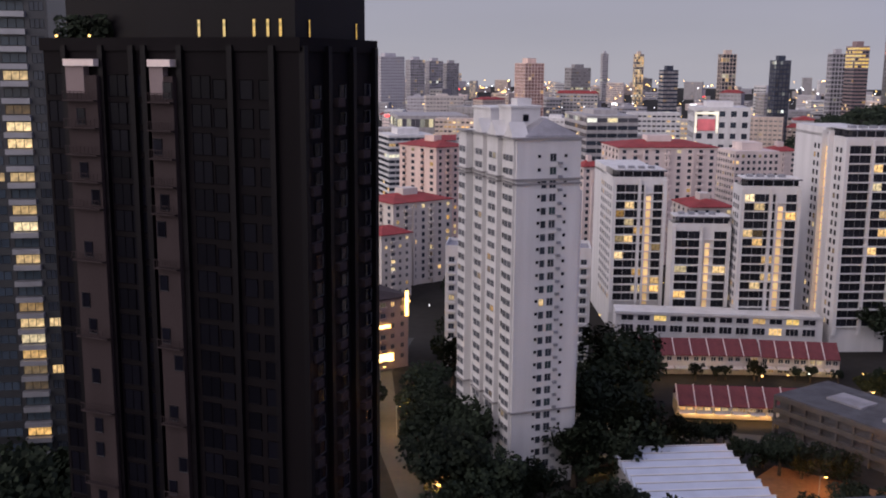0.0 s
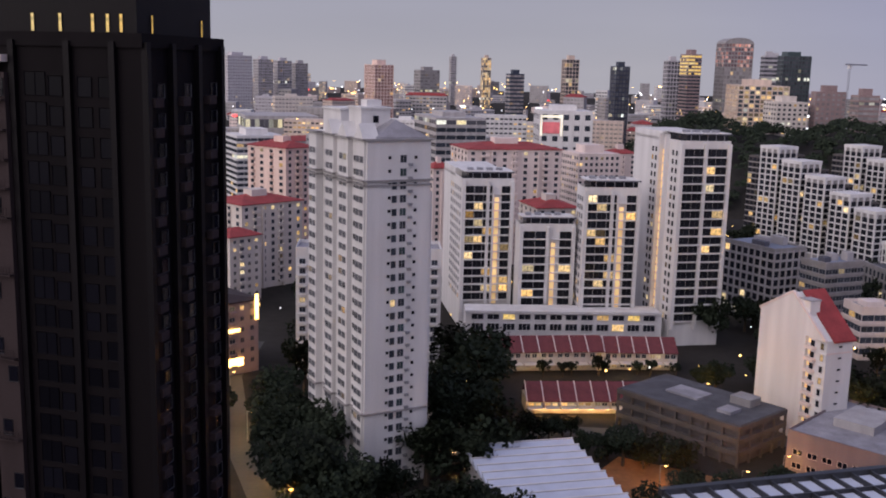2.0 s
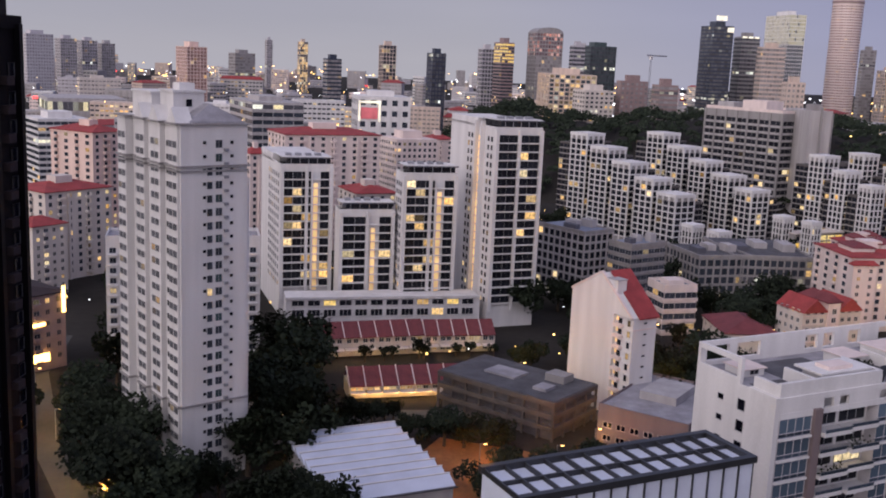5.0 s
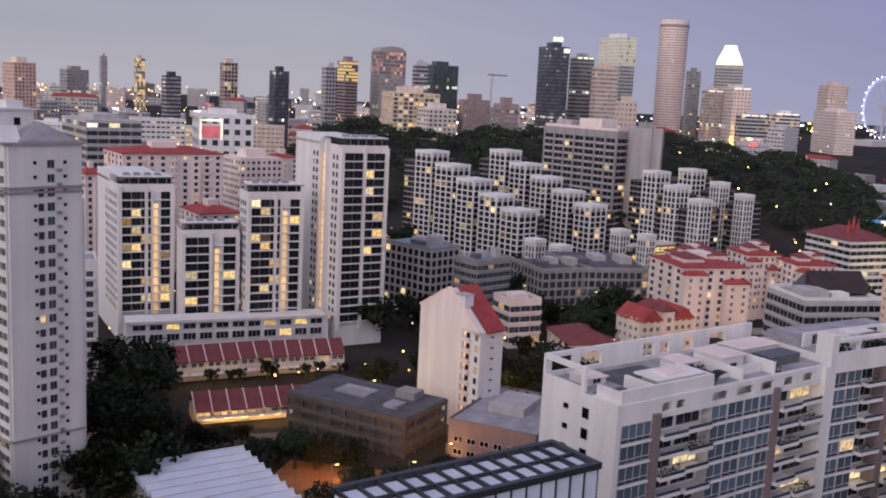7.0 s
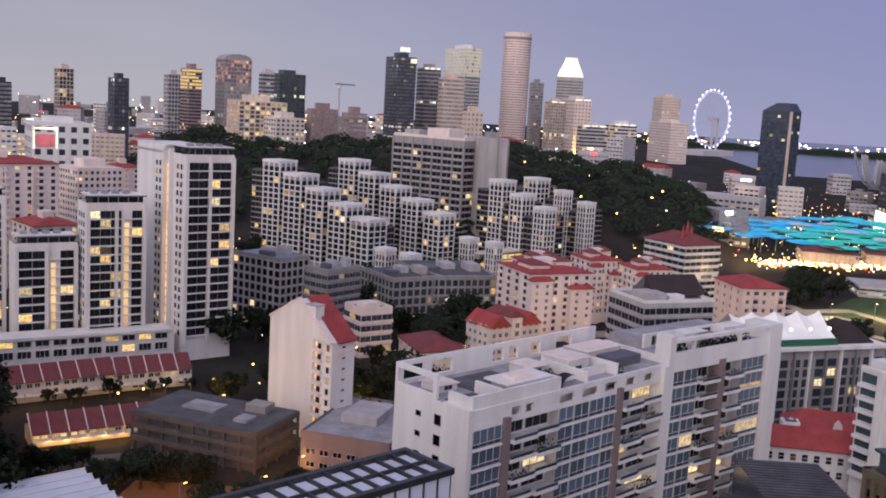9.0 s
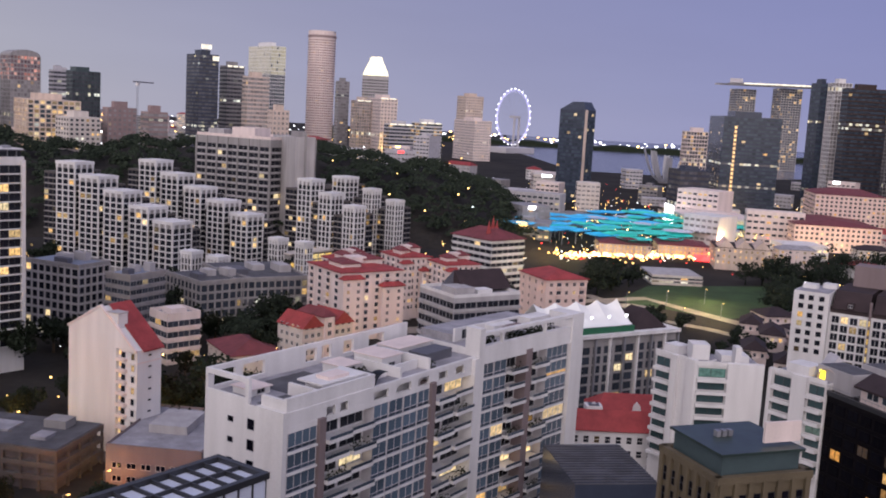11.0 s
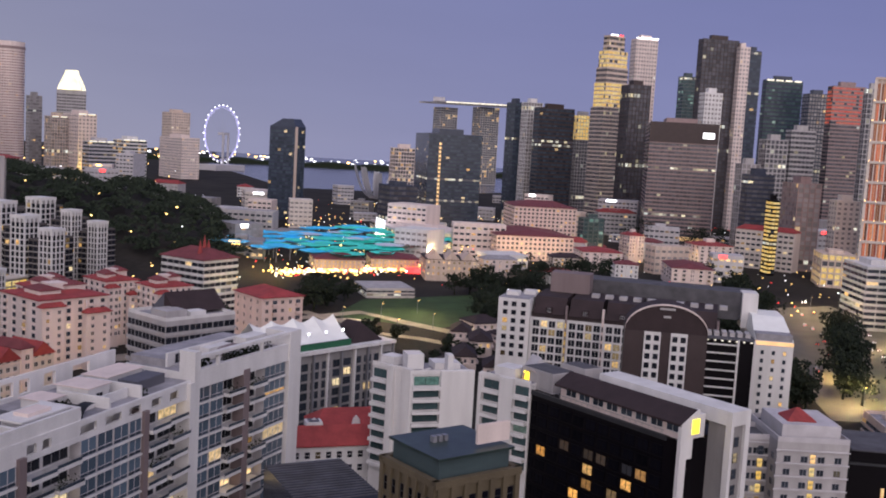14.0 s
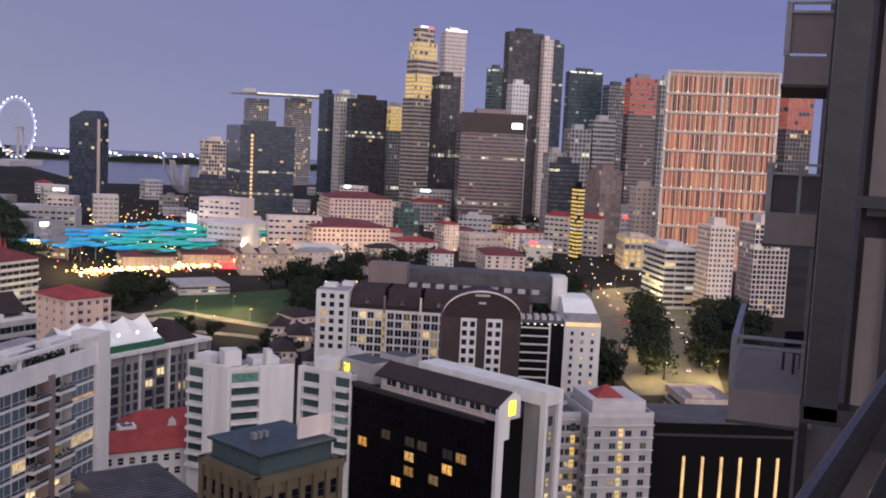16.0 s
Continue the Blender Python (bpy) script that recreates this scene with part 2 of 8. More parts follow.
def prism(bm, pts, z0, z1, mi=0):
    """An upright prism over a counter-clockwise plan."""
    lo, hi = [bm.verts.new((x, y, z0)) for x, y in pts], [bm.verts.new((x, y, z1)) for x, y in pts]
    k = len(pts)
    for i in range(k):
        bm.faces.new((lo[i], lo[(i + 1) % k], hi[(i + 1) % k], hi[i])).material_index = mi
    bm.faces.new(hi).material_index = mi
    bm.faces.new(lo[::-1]).material_index = mi


def hip(bm, x0, y0, x1, y1, z, rise, over=0.6, ridge=0.35, mi=0):
    """A hipped roof with eaves; ridge: how far its ends stand in, as part of the shorter side."""
    x0, y0, x1, y1 = x0 - over, y0 - over, x1 + over, y1 + over
    w, d = x1 - x0, y1 - y0
    k = ridge * min(w, d)
    if w >= d:
        top = ((x0 + k, (y0 + y1) / 2), (x1 - k, (y0 + y1) / 2))
    else:
        top = (((x0 + x1) / 2, y0 + k), ((x0 + x1) / 2, y1 - k))
    e = [bm.verts.new((x, y, z)) for x, y in ((x0, y0), (x1, y0), (x1, y1), (x0, y1))]
    u = [bm.verts.new((v.co.x, v.co.y, z + 0.3)) for v in e]
    r = [bm.verts.new((x, y, z + 0.3 + rise)) for x, y in top]
    bm.faces.new(e[::-1])
    for i in range(4):
        bm.faces.new((e[i], e[(i + 1) % 4], u[(i + 1) % 4], u[i]))
    if w >= d:
        fs = ((u[0], u[1], r[1], r[0]), (u[1], u[2], r[1]), (u[2], u[3], r[0], r[1]), (u[3], u[0], r[0]))
    else:
        fs = ((u[0], u[1], r[0]), (u[1], u[2], r[1], r[0]), (u[2], u[3], r[1]), (u[3], u[0], r[0], r[1]))
    for f in fs:
        bm.faces.new(f).material_index = mi


def mesh_of(bm, mats, name="mesh"):
    me = bpy.data.meshes.new(name)
    bm.to_mesh(me)
    bm.free()
    for m in mats:
        me.materials.append(m)
    return me


def part(name, shape, material, parent, label="", at=None, turn=0.0):
    """Links a bmesh, or a mesh that repeats share, as one mesh object under a thing or a part."""
    me = shape if isinstance(shape, bpy.types.Mesh) else mesh_of(shape, material if isinstance(material, (list, tuple)) else [material], name)
    ob = new(name, me)
    ob.parent = parent
    if at is not None:
        ob.matrix_basis = pose(*at, 0, 0, turn)
    return tagged(ob, label) if label else ob


def slab(name, material, parent, *box, label=""):
    bm = bmesh.new()
    bx(bm, *box)
    return part(name, bm, material, parent, label)


def thing(name, label, category, x, y, rz=0.0, z=0.0, group="", kind=""):
    ob = new(name)
    ob.matrix_basis = pose(x, y, z, 0, 0, rz)
    ob.empty_display_size = 1
    if label and len(label.split()) < 4:
        label += " among the city buildings"
    return tagged(ob, label, category, group, kind)


SHARED = {}


def window(w, h, gl, frame=None, cols=1, rows=1, sill=True, deep=0.14):
    """A window unit whose back lies on the wall (y = 0) and which looks to -y: one frame with sunk panes."""
    key = ("w", w, h, gl.name, frame.name if frame else "", cols, rows, deep)
    if key not in SHARED:
        bm = bmesh.new()
        g = [[bm.verts.new((-w / 2 + w * i / cols, -deep, h * j / rows)) for j in range(rows + 1)] for i in range(cols + 1)]
        cells = [bm.faces.new((g[i][j], g[i + 1][j], g[i + 1][j + 1], g[i][j + 1])) for i in range(cols) for j in range(rows)]
        rim = [e for e in bm.edges if e.is_boundary]
        out = bmesh.ops.extrude_edge_only(bm, edges=rim)
        for v in out["geom"]:
            if isinstance(v, bmesh.types.BMVert):
                v.co.y = 0
        bmesh.ops.inset_individual(bm, faces=cells, thickness=min(0.1, 0.07 * w), depth=-deep * 0.7)
        bmesh.ops.recalc_face_normals(bm, faces=bm.faces)
        for f in cells:
            f.material_index = 1
            if f.normal.y > 0:
                f.normal_flip()
        SHARED[key] = mesh_of(bm, [frame or STEEL, gl], "window")
    return SHARED[key]


def place(root, name, me, side, along, z, off=0.0, label="", far=0.0):
    """Puts a shared mesh on a wall: side R is the wall y = off, side L the wall x = off."""
    if side == "R":
        return part(name, me, None, root, label, at=(along, off, z))
    return part(name, me, None, root, label, at=(off, along, z), turn=-90)


def spread(a, b, n):
    """The middles of n equal bays between a and b."""
    return [a + (b - a) * (i + 0.5) / n for i in range(n)]


def windows(root, side, a, b, n, z0, step, floors, w, h, gl, frame=None, cols=1, rows=1, off=0.0, sill=True, skip=0.0):
    me = window(w, h, gl, frame, cols, rows, sill)
    for f in range(floors):
        for x in spread(a, b, n):
            if skip and random.random() < skip:
                continue
            place(root, "window", me, side, x, z0 + f * step, off)


def band_mesh(b, a, h, cb, ca, gl, gap=0.12, out=0.05):
    """One storey's panes round the two walls that look to the walk."""
    key = ("b", round(b, 1), round(a, 1), round(h, 2), cb, ca, gl.name, gap, out)
    if key not in SHARED:
        bm = bmesh.new()
        for n, ln, turn in ((cb, b, 0), (ca, a, 1)):
            for i in range(n):
                s0, s1 = ln * (i + gap / 2) / n, ln * (i + 1 - gap / 2) / n
                pts = ((s0, -out, 0), (s1, -out, 0), (s1, -out, h), (s0, -out, h))
                if turn:
                    pts = [(-out, s, z) for s, _, z in (pts[1], pts[0], pts[3], pts[2])]
                bm.faces.new([bm.verts.new(p) for p in pts])
        SHARED[key] = mesh_of(bm, [gl], "window_band")
    return SHARED[key]


def ledge_mesh(b, a, h, out, material):
    key = ("l", round(b, 1), round(a, 1), h, out, material.name)
    if key not in SHARED:
        bm = bmesh.new()
        bx(bm, -out, -out, 0, b + out, 0, h)
        bx(bm, -out, 0, 0, 0, a + out, h)
        SHARED[key] = mesh_of(bm, [material], "ledge")
    return SHARED[key]


def pier_mesh(w, out, h, material):
    key = ("p", w, out, round(h, 1), material.name)
    if key not in SHARED:
        bm = bmesh.new()
        bx(bm, -w / 2, -out, 0, w / 2, 0, h)
        SHARED[key] = mesh_of(bm, [material], "pier")
    return SHARED[key]


def block(name, label, x, y, rz, b, a, z, wall, cat="building", z0=0.0, group=""):
    root = thing(name, label, cat, x, y, rz, 0, group)
    slab("wall", wall, root, 0, 0, z0, b, a, z)
    return root


def parapet(root, b, a, z, wall, h=1.0, deck=None):
    bm = bmesh.new()
    for q in ((0, 0, b, 0.3), (0, a - 0.3, b, a), (0, 0.3, 0.3, a - 0.3), (b - 0.3, 0.3, b, a - 0.3)):
        bx(bm, q[0], q[1], z, q[2], q[3], z + h)
    part("parapet", bm, wall, root)
    slab("roof_deck", deck or DECK, root, 0.3, 0.3, z, b - 0.3, a - 0.3, z + 0.06)


def pane_verts(bm, b, a, h, cb, ca, gap, z, out=0.05, k=0.0, mi=0):
    """One storey's panes straight into bm."""
    for n, ln, turn in ((cb, b, 0), (ca, a, 1)):
        for i in range(n):
            s0, s1 = ln * (i + gap / 2) / n, ln * (i + 1 - gap / 2) / n
            pts = ((s0, -out, z), (s1, -out, z), (s1, -out, z + h), (s0, -out, z + h))
            if turn:
                pts = [(-out, s, w) for s, _, w in (pts[1], pts[0], pts[3], pts[2])]
            f = bm.faces.new([bm.verts.new((p[0] + k, p[1] + k, p[2])) for p in pts])
            f.material_index = mi


def high_rise(name, label, dims, wall, gl, floor=3.6, bay=4.0, style="band", top=True, cat="tower", base=0.0, group="", crown=None):
    """A tower or block: body, panes and ledges storey by storey, piers, plant room on its roof."""
    x, y, rz, b, a, z = dims
    far = x * x + y * y > 390 ** 2
    root = block(name, label, x, y, rz, b, a, z, wall, cat, group=group)
    n = max(2, int((z - base - 2) / floor))
    fl = (z - base - 2) / n
    cb, ca = max(2, int(b / bay)), max(1, int(a / bay))
    gap = {"band": 0.06, "grid": 0.25, "fins": 0.18, "punch": 0.5}[style]
    hh = {"band": 0.55, "grid": 0.7, "fins": 0.8, "punch": 0.5}[style] * fl
    if far:      # too small to pick apart: one part for all panes, one for all ledges and piers
        pb, lb = bmesh.new(), bmesh.new()
        rng = random.Random(int(x * 7 + y * 3))
        bright = {rng.randrange(n) for _ in range(2 if gl in (G_OFFICE, G_BLUE, G_TEAL) else 1)}
        for f in range(n):
            zz = base + 1 + f * fl
            pane_verts(pb, b, a, hh, cb, ca, gap, zz + 0.28 * fl, mi=1 if crown and f >= 0.75 * n else 2 if f in bright else 0)
            if style in ("band", "grid"):
                bx(lb, -0.35, -0.35, zz, b + 0.35, 0, zz + 0.25 * fl)
                bx(lb, -0.35, 0, zz, 0, a, zz + 0.25 * fl)
        w = max(0.4, 0.16 * b / cb)
        if style in ("grid", "fins"):
            for i in range(cb + 1):
                bx(lb, b * i / cb - w / 2, -0.5, base, b * i / cb + w / 2, 0, z)
            for i in range(1, ca + 1):
                bx(lb, -0.5, a * i / ca - w / 2, base, 0, a * i / ca + w / 2, z)
        tagged(part("window_panes", pb, [gl, crown or gl, G_LINE], root), kind="stuff")
        tagged(part("facade_ribs", lb, wall, root), kind="stuff")
    else:
        le = ledge_mesh(b, a, 0.25 * fl, 0.35, wall)
        for side, ln, k in (("R", b, cb), ("L", a, ca)):
            windows(root, side, 0, ln, k, base + 1 + 0.28 * fl, fl, n, round(ln / k * (1 - gap), 1), round(hh, 1), gl, RAIL, 2, 1)
        for f in range(n):
            if style in ("band", "grid"):
                part("ledge", le, None, root, at=(0, 0, base + 1 + f * fl))
        if style in ("grid", "fins"):
            pm = pier_mesh(max(0.4, 0.16 * b / cb), 0.5, z - base, wall)
            for i in range(cb + 1):
                place(root, "pier", pm, "R", b * i / cb, base)
            for i in range(1, ca + 1):
                place(root, "pier", pm, "L", a * i / ca, base)
    if top:
        slab("plant_room", wall, root, 0.25 * b, 0.25 * a, z, 0.72 * b, 0.75 * a, z + min(6, 0.06 * z + 1))
        if not far:
            parapet(root, b, a, z, wall, 1.2)
    return root


# ---- the ground ----
def sheet(name, label, pts, z, material, category="ground"):
    bm = bmesh.new()
    bm.faces.new([bm.verts.new((x, y, z)) for x, y in pts])
    return tagged(new(name, mesh_of(bm, [material], name)), label, category, kind="structure")


sheet("ground", "dark flat city ground between the buildings", ((-1500, -600), (4800, -600), (4800, 4300), (-1500, 4300)), 0.0, SOIL)
sheet("water", "pale grey bay water at dusk", ((1700, 960), (4700, 900), (4700, 4200), (2300, 2100), (1500, 1180)), 0.3, WATER, "water")


def road(label, pts, width, material=ASPH, z=0.05, name="road"):
    bm = bmesh.new()
    rows = []
    for i, p in enumerate(pts):
        a, b = Vector(pts[max(0, i - 1)]), Vector(pts[min(len(pts) - 1, i + 1)])
        d = (b - a).normalized()
        q = Vector((-d.y, d.x)) * width / 2
        rows.append([bm.verts.new((p[0] + s * q.x, p[1] + s * q.y, z)) for s in (-1, 1)])
    for r, s in zip(rows, rows[1:]):
        bm.faces.new((r[0], s[0], s[1], r[1]))
    return tagged(new(name, mesh_of(bm, [material], name)), label, "road", kind="structure")


road("grey asphalt road lying under orange street light", [(-8, 180), (-14.7, 209), (-21.5, 235), (-28.6, 261), (-34, 300), (-30, 340)], 9)
# paler than the other asphalt: part of the lamplight is in this colour
AVENUE = mat("pale_avenue_asphalt", (0.17, 0.15, 0.12), rough=0.8, scale=0.05, fine=0.7, spread=0.3)
sheet("road", "wide lit asphalt avenue with an island of trees", ((417, 15), (485, 24), (564, 31), (663, 56), (732, 97), (686, 126), (602, 104), (528, 86), (457, 70), (398, 48)), 0.06, AVENUE, "road")
road("asphalt side road between housing blocks", [(-30, 250), (60, 250), (120, 240), (200, 285), (300, 265)], 8, z=0.08)
road("pale concrete bridge road over the canal", [(240, 330), (330, 300), (430, 300), (520, 250)], 12, PAVE, z=0.1)
road("pale lit road curving round the lawn", [(400, 325), (462, 306), (453, 270), (447, 237), (436, 200)], 9, PAVE, z=0.16)
road("lit asphalt slip road beside the canal", [(440, 330), (416, 268), (420, 243), (418, 205)], 7, PAVE, z=0.19)
sheet("lawn", "dark green riverside lawn", ((450, 250), (535, 235), (575, 290), (500, 330), (440, 310)), 0.12, GRASS, "lawn")
# the yard's orange comes from its ground colour as well as from lamps
sheet("clay_yard", "yard with orange lamp glow in its ground colour", ((62, 190), (100, 180), (112, 205), (95, 215), (70, 232), (60, 220)), 0.06, ORANGE_YARD, "yard")
sheet("courtyard", "small lit paved courtyard by the trees", ((18, 236), (36, 233), (42, 262), (24, 268)), 0.07, PAVE, "yard")

# ---- the dark tower ----
# walls and panes carry this tower's shade in their own colour
x, y, rz, b, a, z = -20.9, 110, 70, 18.3, 36, 96.8
TOP = z
root = thing("dark_tower", "very dark residential tower with taupe balcony stacks", "tower", x, y, rz)
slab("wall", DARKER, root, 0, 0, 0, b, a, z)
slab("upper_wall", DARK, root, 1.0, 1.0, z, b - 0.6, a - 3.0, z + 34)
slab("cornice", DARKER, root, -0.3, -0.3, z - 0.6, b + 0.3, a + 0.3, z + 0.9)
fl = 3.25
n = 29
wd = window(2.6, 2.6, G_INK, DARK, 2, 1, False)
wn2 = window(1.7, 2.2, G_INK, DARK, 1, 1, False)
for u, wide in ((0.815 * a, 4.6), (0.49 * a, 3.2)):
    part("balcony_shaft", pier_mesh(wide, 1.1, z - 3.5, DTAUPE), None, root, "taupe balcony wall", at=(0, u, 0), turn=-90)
    slab("balcony_cap", PALE, root, -1.5, u - wide / 2, z - 2.4, 0, u + wide / 2, z - 1.6, label="pale balcony canopy")
    slab("balcony_head", TAUPE, root, -1.15, u - wide * 0.1, z - 5.6, -0.2, u + wide / 2, z - 2.4, label="paler wall under the canopy")
    for f in range(n):
        zz = z - 3.2 - (f + 1) * fl + 0.4
        if zz < 1:
            break
        if (f * 7 + int(u)) % 5 < 3:
            place(root, "window", window(1.2, 1.9, G_DARK, STEEL, 1, 1, False), "L", u + random.choice((-1, 0.2, 0.9)) * wide * 0.28, zz, -1.1)
        if f < 5 or f % 3 == 0:
            bm = bmesh.new()
            bx(bm, -1.9, u - wide * 0.52, zz - 0.5, -1.1, u + wide * 0.52, zz - 0.35)
            for k in range(9):
                yy = u - wide * 0.5 + k * wide / 8
                bx(bm, -1.9, yy - 0.03, zz - 0.35, -1.85, yy + 0.03, zz + 0.6)
            bx(bm, -1.92, u - wide * 0.52, zz + 0.6, -1.84, u + wide * 0.52, zz + 0.68)
            part("balcony", bm, DTAUPE, root)
for f in range(n):
    zz = z - 3.2 - (f + 1) * fl + 0.5
    if zz < 0.5:
        break
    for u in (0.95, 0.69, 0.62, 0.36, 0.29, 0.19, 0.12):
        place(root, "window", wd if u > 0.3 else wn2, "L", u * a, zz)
    part("ledge", pier_mesh(0.22, 0.25, 5.0, STEEL), None, root, at=(0, 0.655 * a, z + 0.1 - (f + 1) * fl)).matrix_basis = pose(0, 0.655 * a - 2.4, z - 0.6 - (f + 1) * fl, -90, 0, -90)
    for u in (2.2, 8.2, 14.6):
        place(root, "window", window(1.5, 1.6, G_DARK, STEEL, 1, 1, False), "R", u + 1.6, zz)
        slab("balcony", DTAUPE, root, u - 1.0, -0.9, zz - 0.9, u + 0.7, 0, zz + 0.1)
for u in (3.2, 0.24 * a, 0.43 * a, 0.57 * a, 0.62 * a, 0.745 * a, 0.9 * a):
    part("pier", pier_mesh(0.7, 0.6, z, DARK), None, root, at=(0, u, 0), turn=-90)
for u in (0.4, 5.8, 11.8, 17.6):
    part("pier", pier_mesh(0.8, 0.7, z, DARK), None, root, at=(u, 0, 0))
lampw = window(0.42, 1.9, G_GOLD, STEEL, 1, 1, False)
for u in (0.345, 0.25, 0.14, 0.09, 0.045):
    place(root, "lit_window", lampw, "L", u * a + 1.2, z + 1.0, 1.0, "gold-lit lobby window")
place(root, "lit_window", lampw, "R", b - 3.0, z + 1.0, 1.0)
place(root, "lit_window", lampw, "R", 4.0, z + 1.0, 1.0)
bm = bmesh.new()
for k in range(400):
    p = Vector((random.uniform(-0.2, 0.9), random.uniform(0.72, 0.95) * a, z + 0.9 + random.random() ** 1.5 * 2.6))
    d = Vector((random.gauss(0, 1), random.gauss(0, 1), random.gauss(0, 1))).normalized() * 0.28
    e = d.orthogonal()
    bm.faces.new([bm.verts.new(p + q) for q in (d, e, -d, -e)])
tagged(part("planting", bm, LEAF, root), "green roof-garden shrubs")
for u in (0.93, 0.79):
    slab("garden_lamp", E_WARM, root, -0.25, u * a, z + 1.0, -0.1, u * a + 0.25, z + 1.25)
lamp(-62, 112, z + 2.2, 250, (1.0, 0.6, 0.15), 0.3)

# ---- the lit condominium beside it ----
x, y, rz, b, a, z = -127.1, 185.7, 12, 42.3, 22, 135
root = block("condominium_tower", "blue-grey glass condominium with warm lit rooms", x, y, rz, b, a, z, STEEL, "tower")
fl = 3.3
for f in range(40):
    zz = 1 + f * fl
    for u, w, g in ((b - 2.0, 2.6, G_MID), (b - 6.6, 4.6, G_EVE), (b - 12.2, 4.6, G_BLUE), (b - 19, 5.5, G_BLUE)):
        place(root, "window", window(w, 1.8, g, STEEL, 3, 1, False), "R", u, zz + 1.1)
    slab("balcony", RAIL, root, b - 9.2, -1.4, zz - 0.1, b - 4.0, 0, zz + 0.95)
    if zz > z - 4:
        break

# ---- the white tower ----
x, y, rz, b, a, z = 5.8, 214.9, 22, 15.3, 32.2, 70.3
z = 79.5
root = thing("white_tower", "tall white apartment tower with gabled bays and cornices", "tower", x, y, rz)
slab("wall", WHITE, root, 0, 0, 0, b, a, z)
fl = 2.92
fl0 = 4.2
wbig, wsm, wtri = window(1.5, 1.7, G_DIM, RAIL, 2, 1), window(0.7, 0.7, G_DARK, RAIL, 1, 1, False), window(1.7, 1.4, G_DIM, RAIL, 3, 1)
wgrn = window(1.5, 1.7, G_TEAL, RAIL, 2, 1)
for f in range(25):
    zz = fl0 + f * fl
    place(root, "window", wgrn if f in (23, 20, 17, 14, 11, 8, 5) else wbig, "R", 8.6, zz)
    place(root, "window", wsm, "R", 5.3, zz + 0.8)
    place(root, "window", wsm, "R", 11.6, zz + 0.8)
    if f < 23:
        place(root, "window", window(1.2, 1.6, G_MID, RAIL, 1, 1), "R", 6.5, zz)
    slab("aircon_unit", RAIL, root, 9.8, -0.6, zz - 0.7, 10.7, 0, zz - 0.1)
bays = ((0.6, 5.4), (8.0, 13.6), (17.2, 22.0), (26.0, 31.0))
for i, (p, q) in enumerate(bays):
    deep = (0.5, 1.2, 1.0, 1.8)[i]
    bm = bmesh.new()
    bx(bm, -deep, p, 0, 0, q, z - 0.5)
    if i < 3:    # a small gable over the bay
        m = (p + q) / 2
        v = [bm.verts.new(c) for c in ((-deep - 0.3, p - 0.4, z - 0.5), (-deep - 0.3, q + 0.4, z - 0.5), (-deep - 0.3, m, z + 3.2), (3, p - 0.4, z - 0.5), (3, q + 0.4, z - 0.5), (3, m, z + 3.2))]
        for c in ((0, 2, 1), (3, 4, 5), (0, 3, 5, 2), (1, 2, 5, 4), (0, 1, 4, 3)):
            bm.faces.new([v[k] for k in c])
    part("bay", bm, WHITE, root)
    for f in range(25):
        zz = fl0 + f * fl
        place(root, "window", wtri, "L", (p + q) / 2 - 1.1, zz, -deep)
        place(root, "window", wtri, "L", (p + q) / 2 + 1.1, zz, -deep)
for f in range(25):
    for u in (6.7, 15.4, 24.0):
        place(root, "window", window(1.0, 1.2, G_DARK, RAIL, 1, 1), "L", u, fl0 + f * fl)
for zz, o in ((70.2, 0.5), (69.2, 0.3), (z - 0.4, 0.6), (17.5, 0.35)):
    bm = bmesh.new()
    bx(bm, -o - 0.1, -o, zz, b + o, 0, zz + 0.45)
    bx(bm, -o, 0, zz, 0, a, zz + 0.45)
    for i, (p, q) in enumerate(bays):
        deep = (0.5, 1.2, 1.0, 1.8)[i]
        bx(bm, -deep - o, p - o, zz + 0.02, 0, q + o, zz + 0.43)
    part("cornice", bm, STONE, root)
bm = bmesh.new()
bx(bm, 1.5, 7, z, 8.5, 14, z + 6.0)
bx(bm, 1.2, 6.7, z + 6.0, 8.8, 14.3, z + 6.5)
bx(bm, 3.5, 8.5, z + 6.5, 7, 12, z + 8.0)
bx(bm, 1.5, 19, z, 9.5, 30, z + 5.2)
bx(bm, 1.2, 18.7, z + 5.2, 9.8, 30.3, z + 5.7)
part("roof_room", bm, WHITE, root)
bm = bmesh.new()
hip(bm, 2.5, 0.8, b - 0.5, 14, z, 3.6, 0.2, 0.3)
part("mansard", bm, DECK, root, "grey sloping roof")
for (u, w) in ((9.5, 1.4),):
    place(root, "window", window(w, 1.6, G_DARK, RAIL), "R", 5, z + 3.0, 7.0)
bm = bmesh.new()
bx(bm, b, 2, 0, b + 1.6, 8, z - 12)
part("service_shaft", bm, WHITE, root)

# ---- apartment block behind the white tower ----
x, y, rz, b, a, z = -13.1, 299.7, -2, 44.2, 14, 39.6
root = block("apartment_block", "white mid-rise apartments with balconies behind the tower", x, y, rz, b, a, z, WHITE)
for f in range(12):
    zz = 2 + f * 3.0
    for u in (2.0, b - 2.2, b - 5.0):
        place(root, "window", window(1.8, 1.6, G_MID, RAIL, 2, 1), "R", u, zz + 0.5)
        slab("balcony", WHITE, root, u - 1.3, -1.3, zz - 0.3, u + 1.3, 0, zz + 0.35)
parapet(root, b, a, z, WHITE)

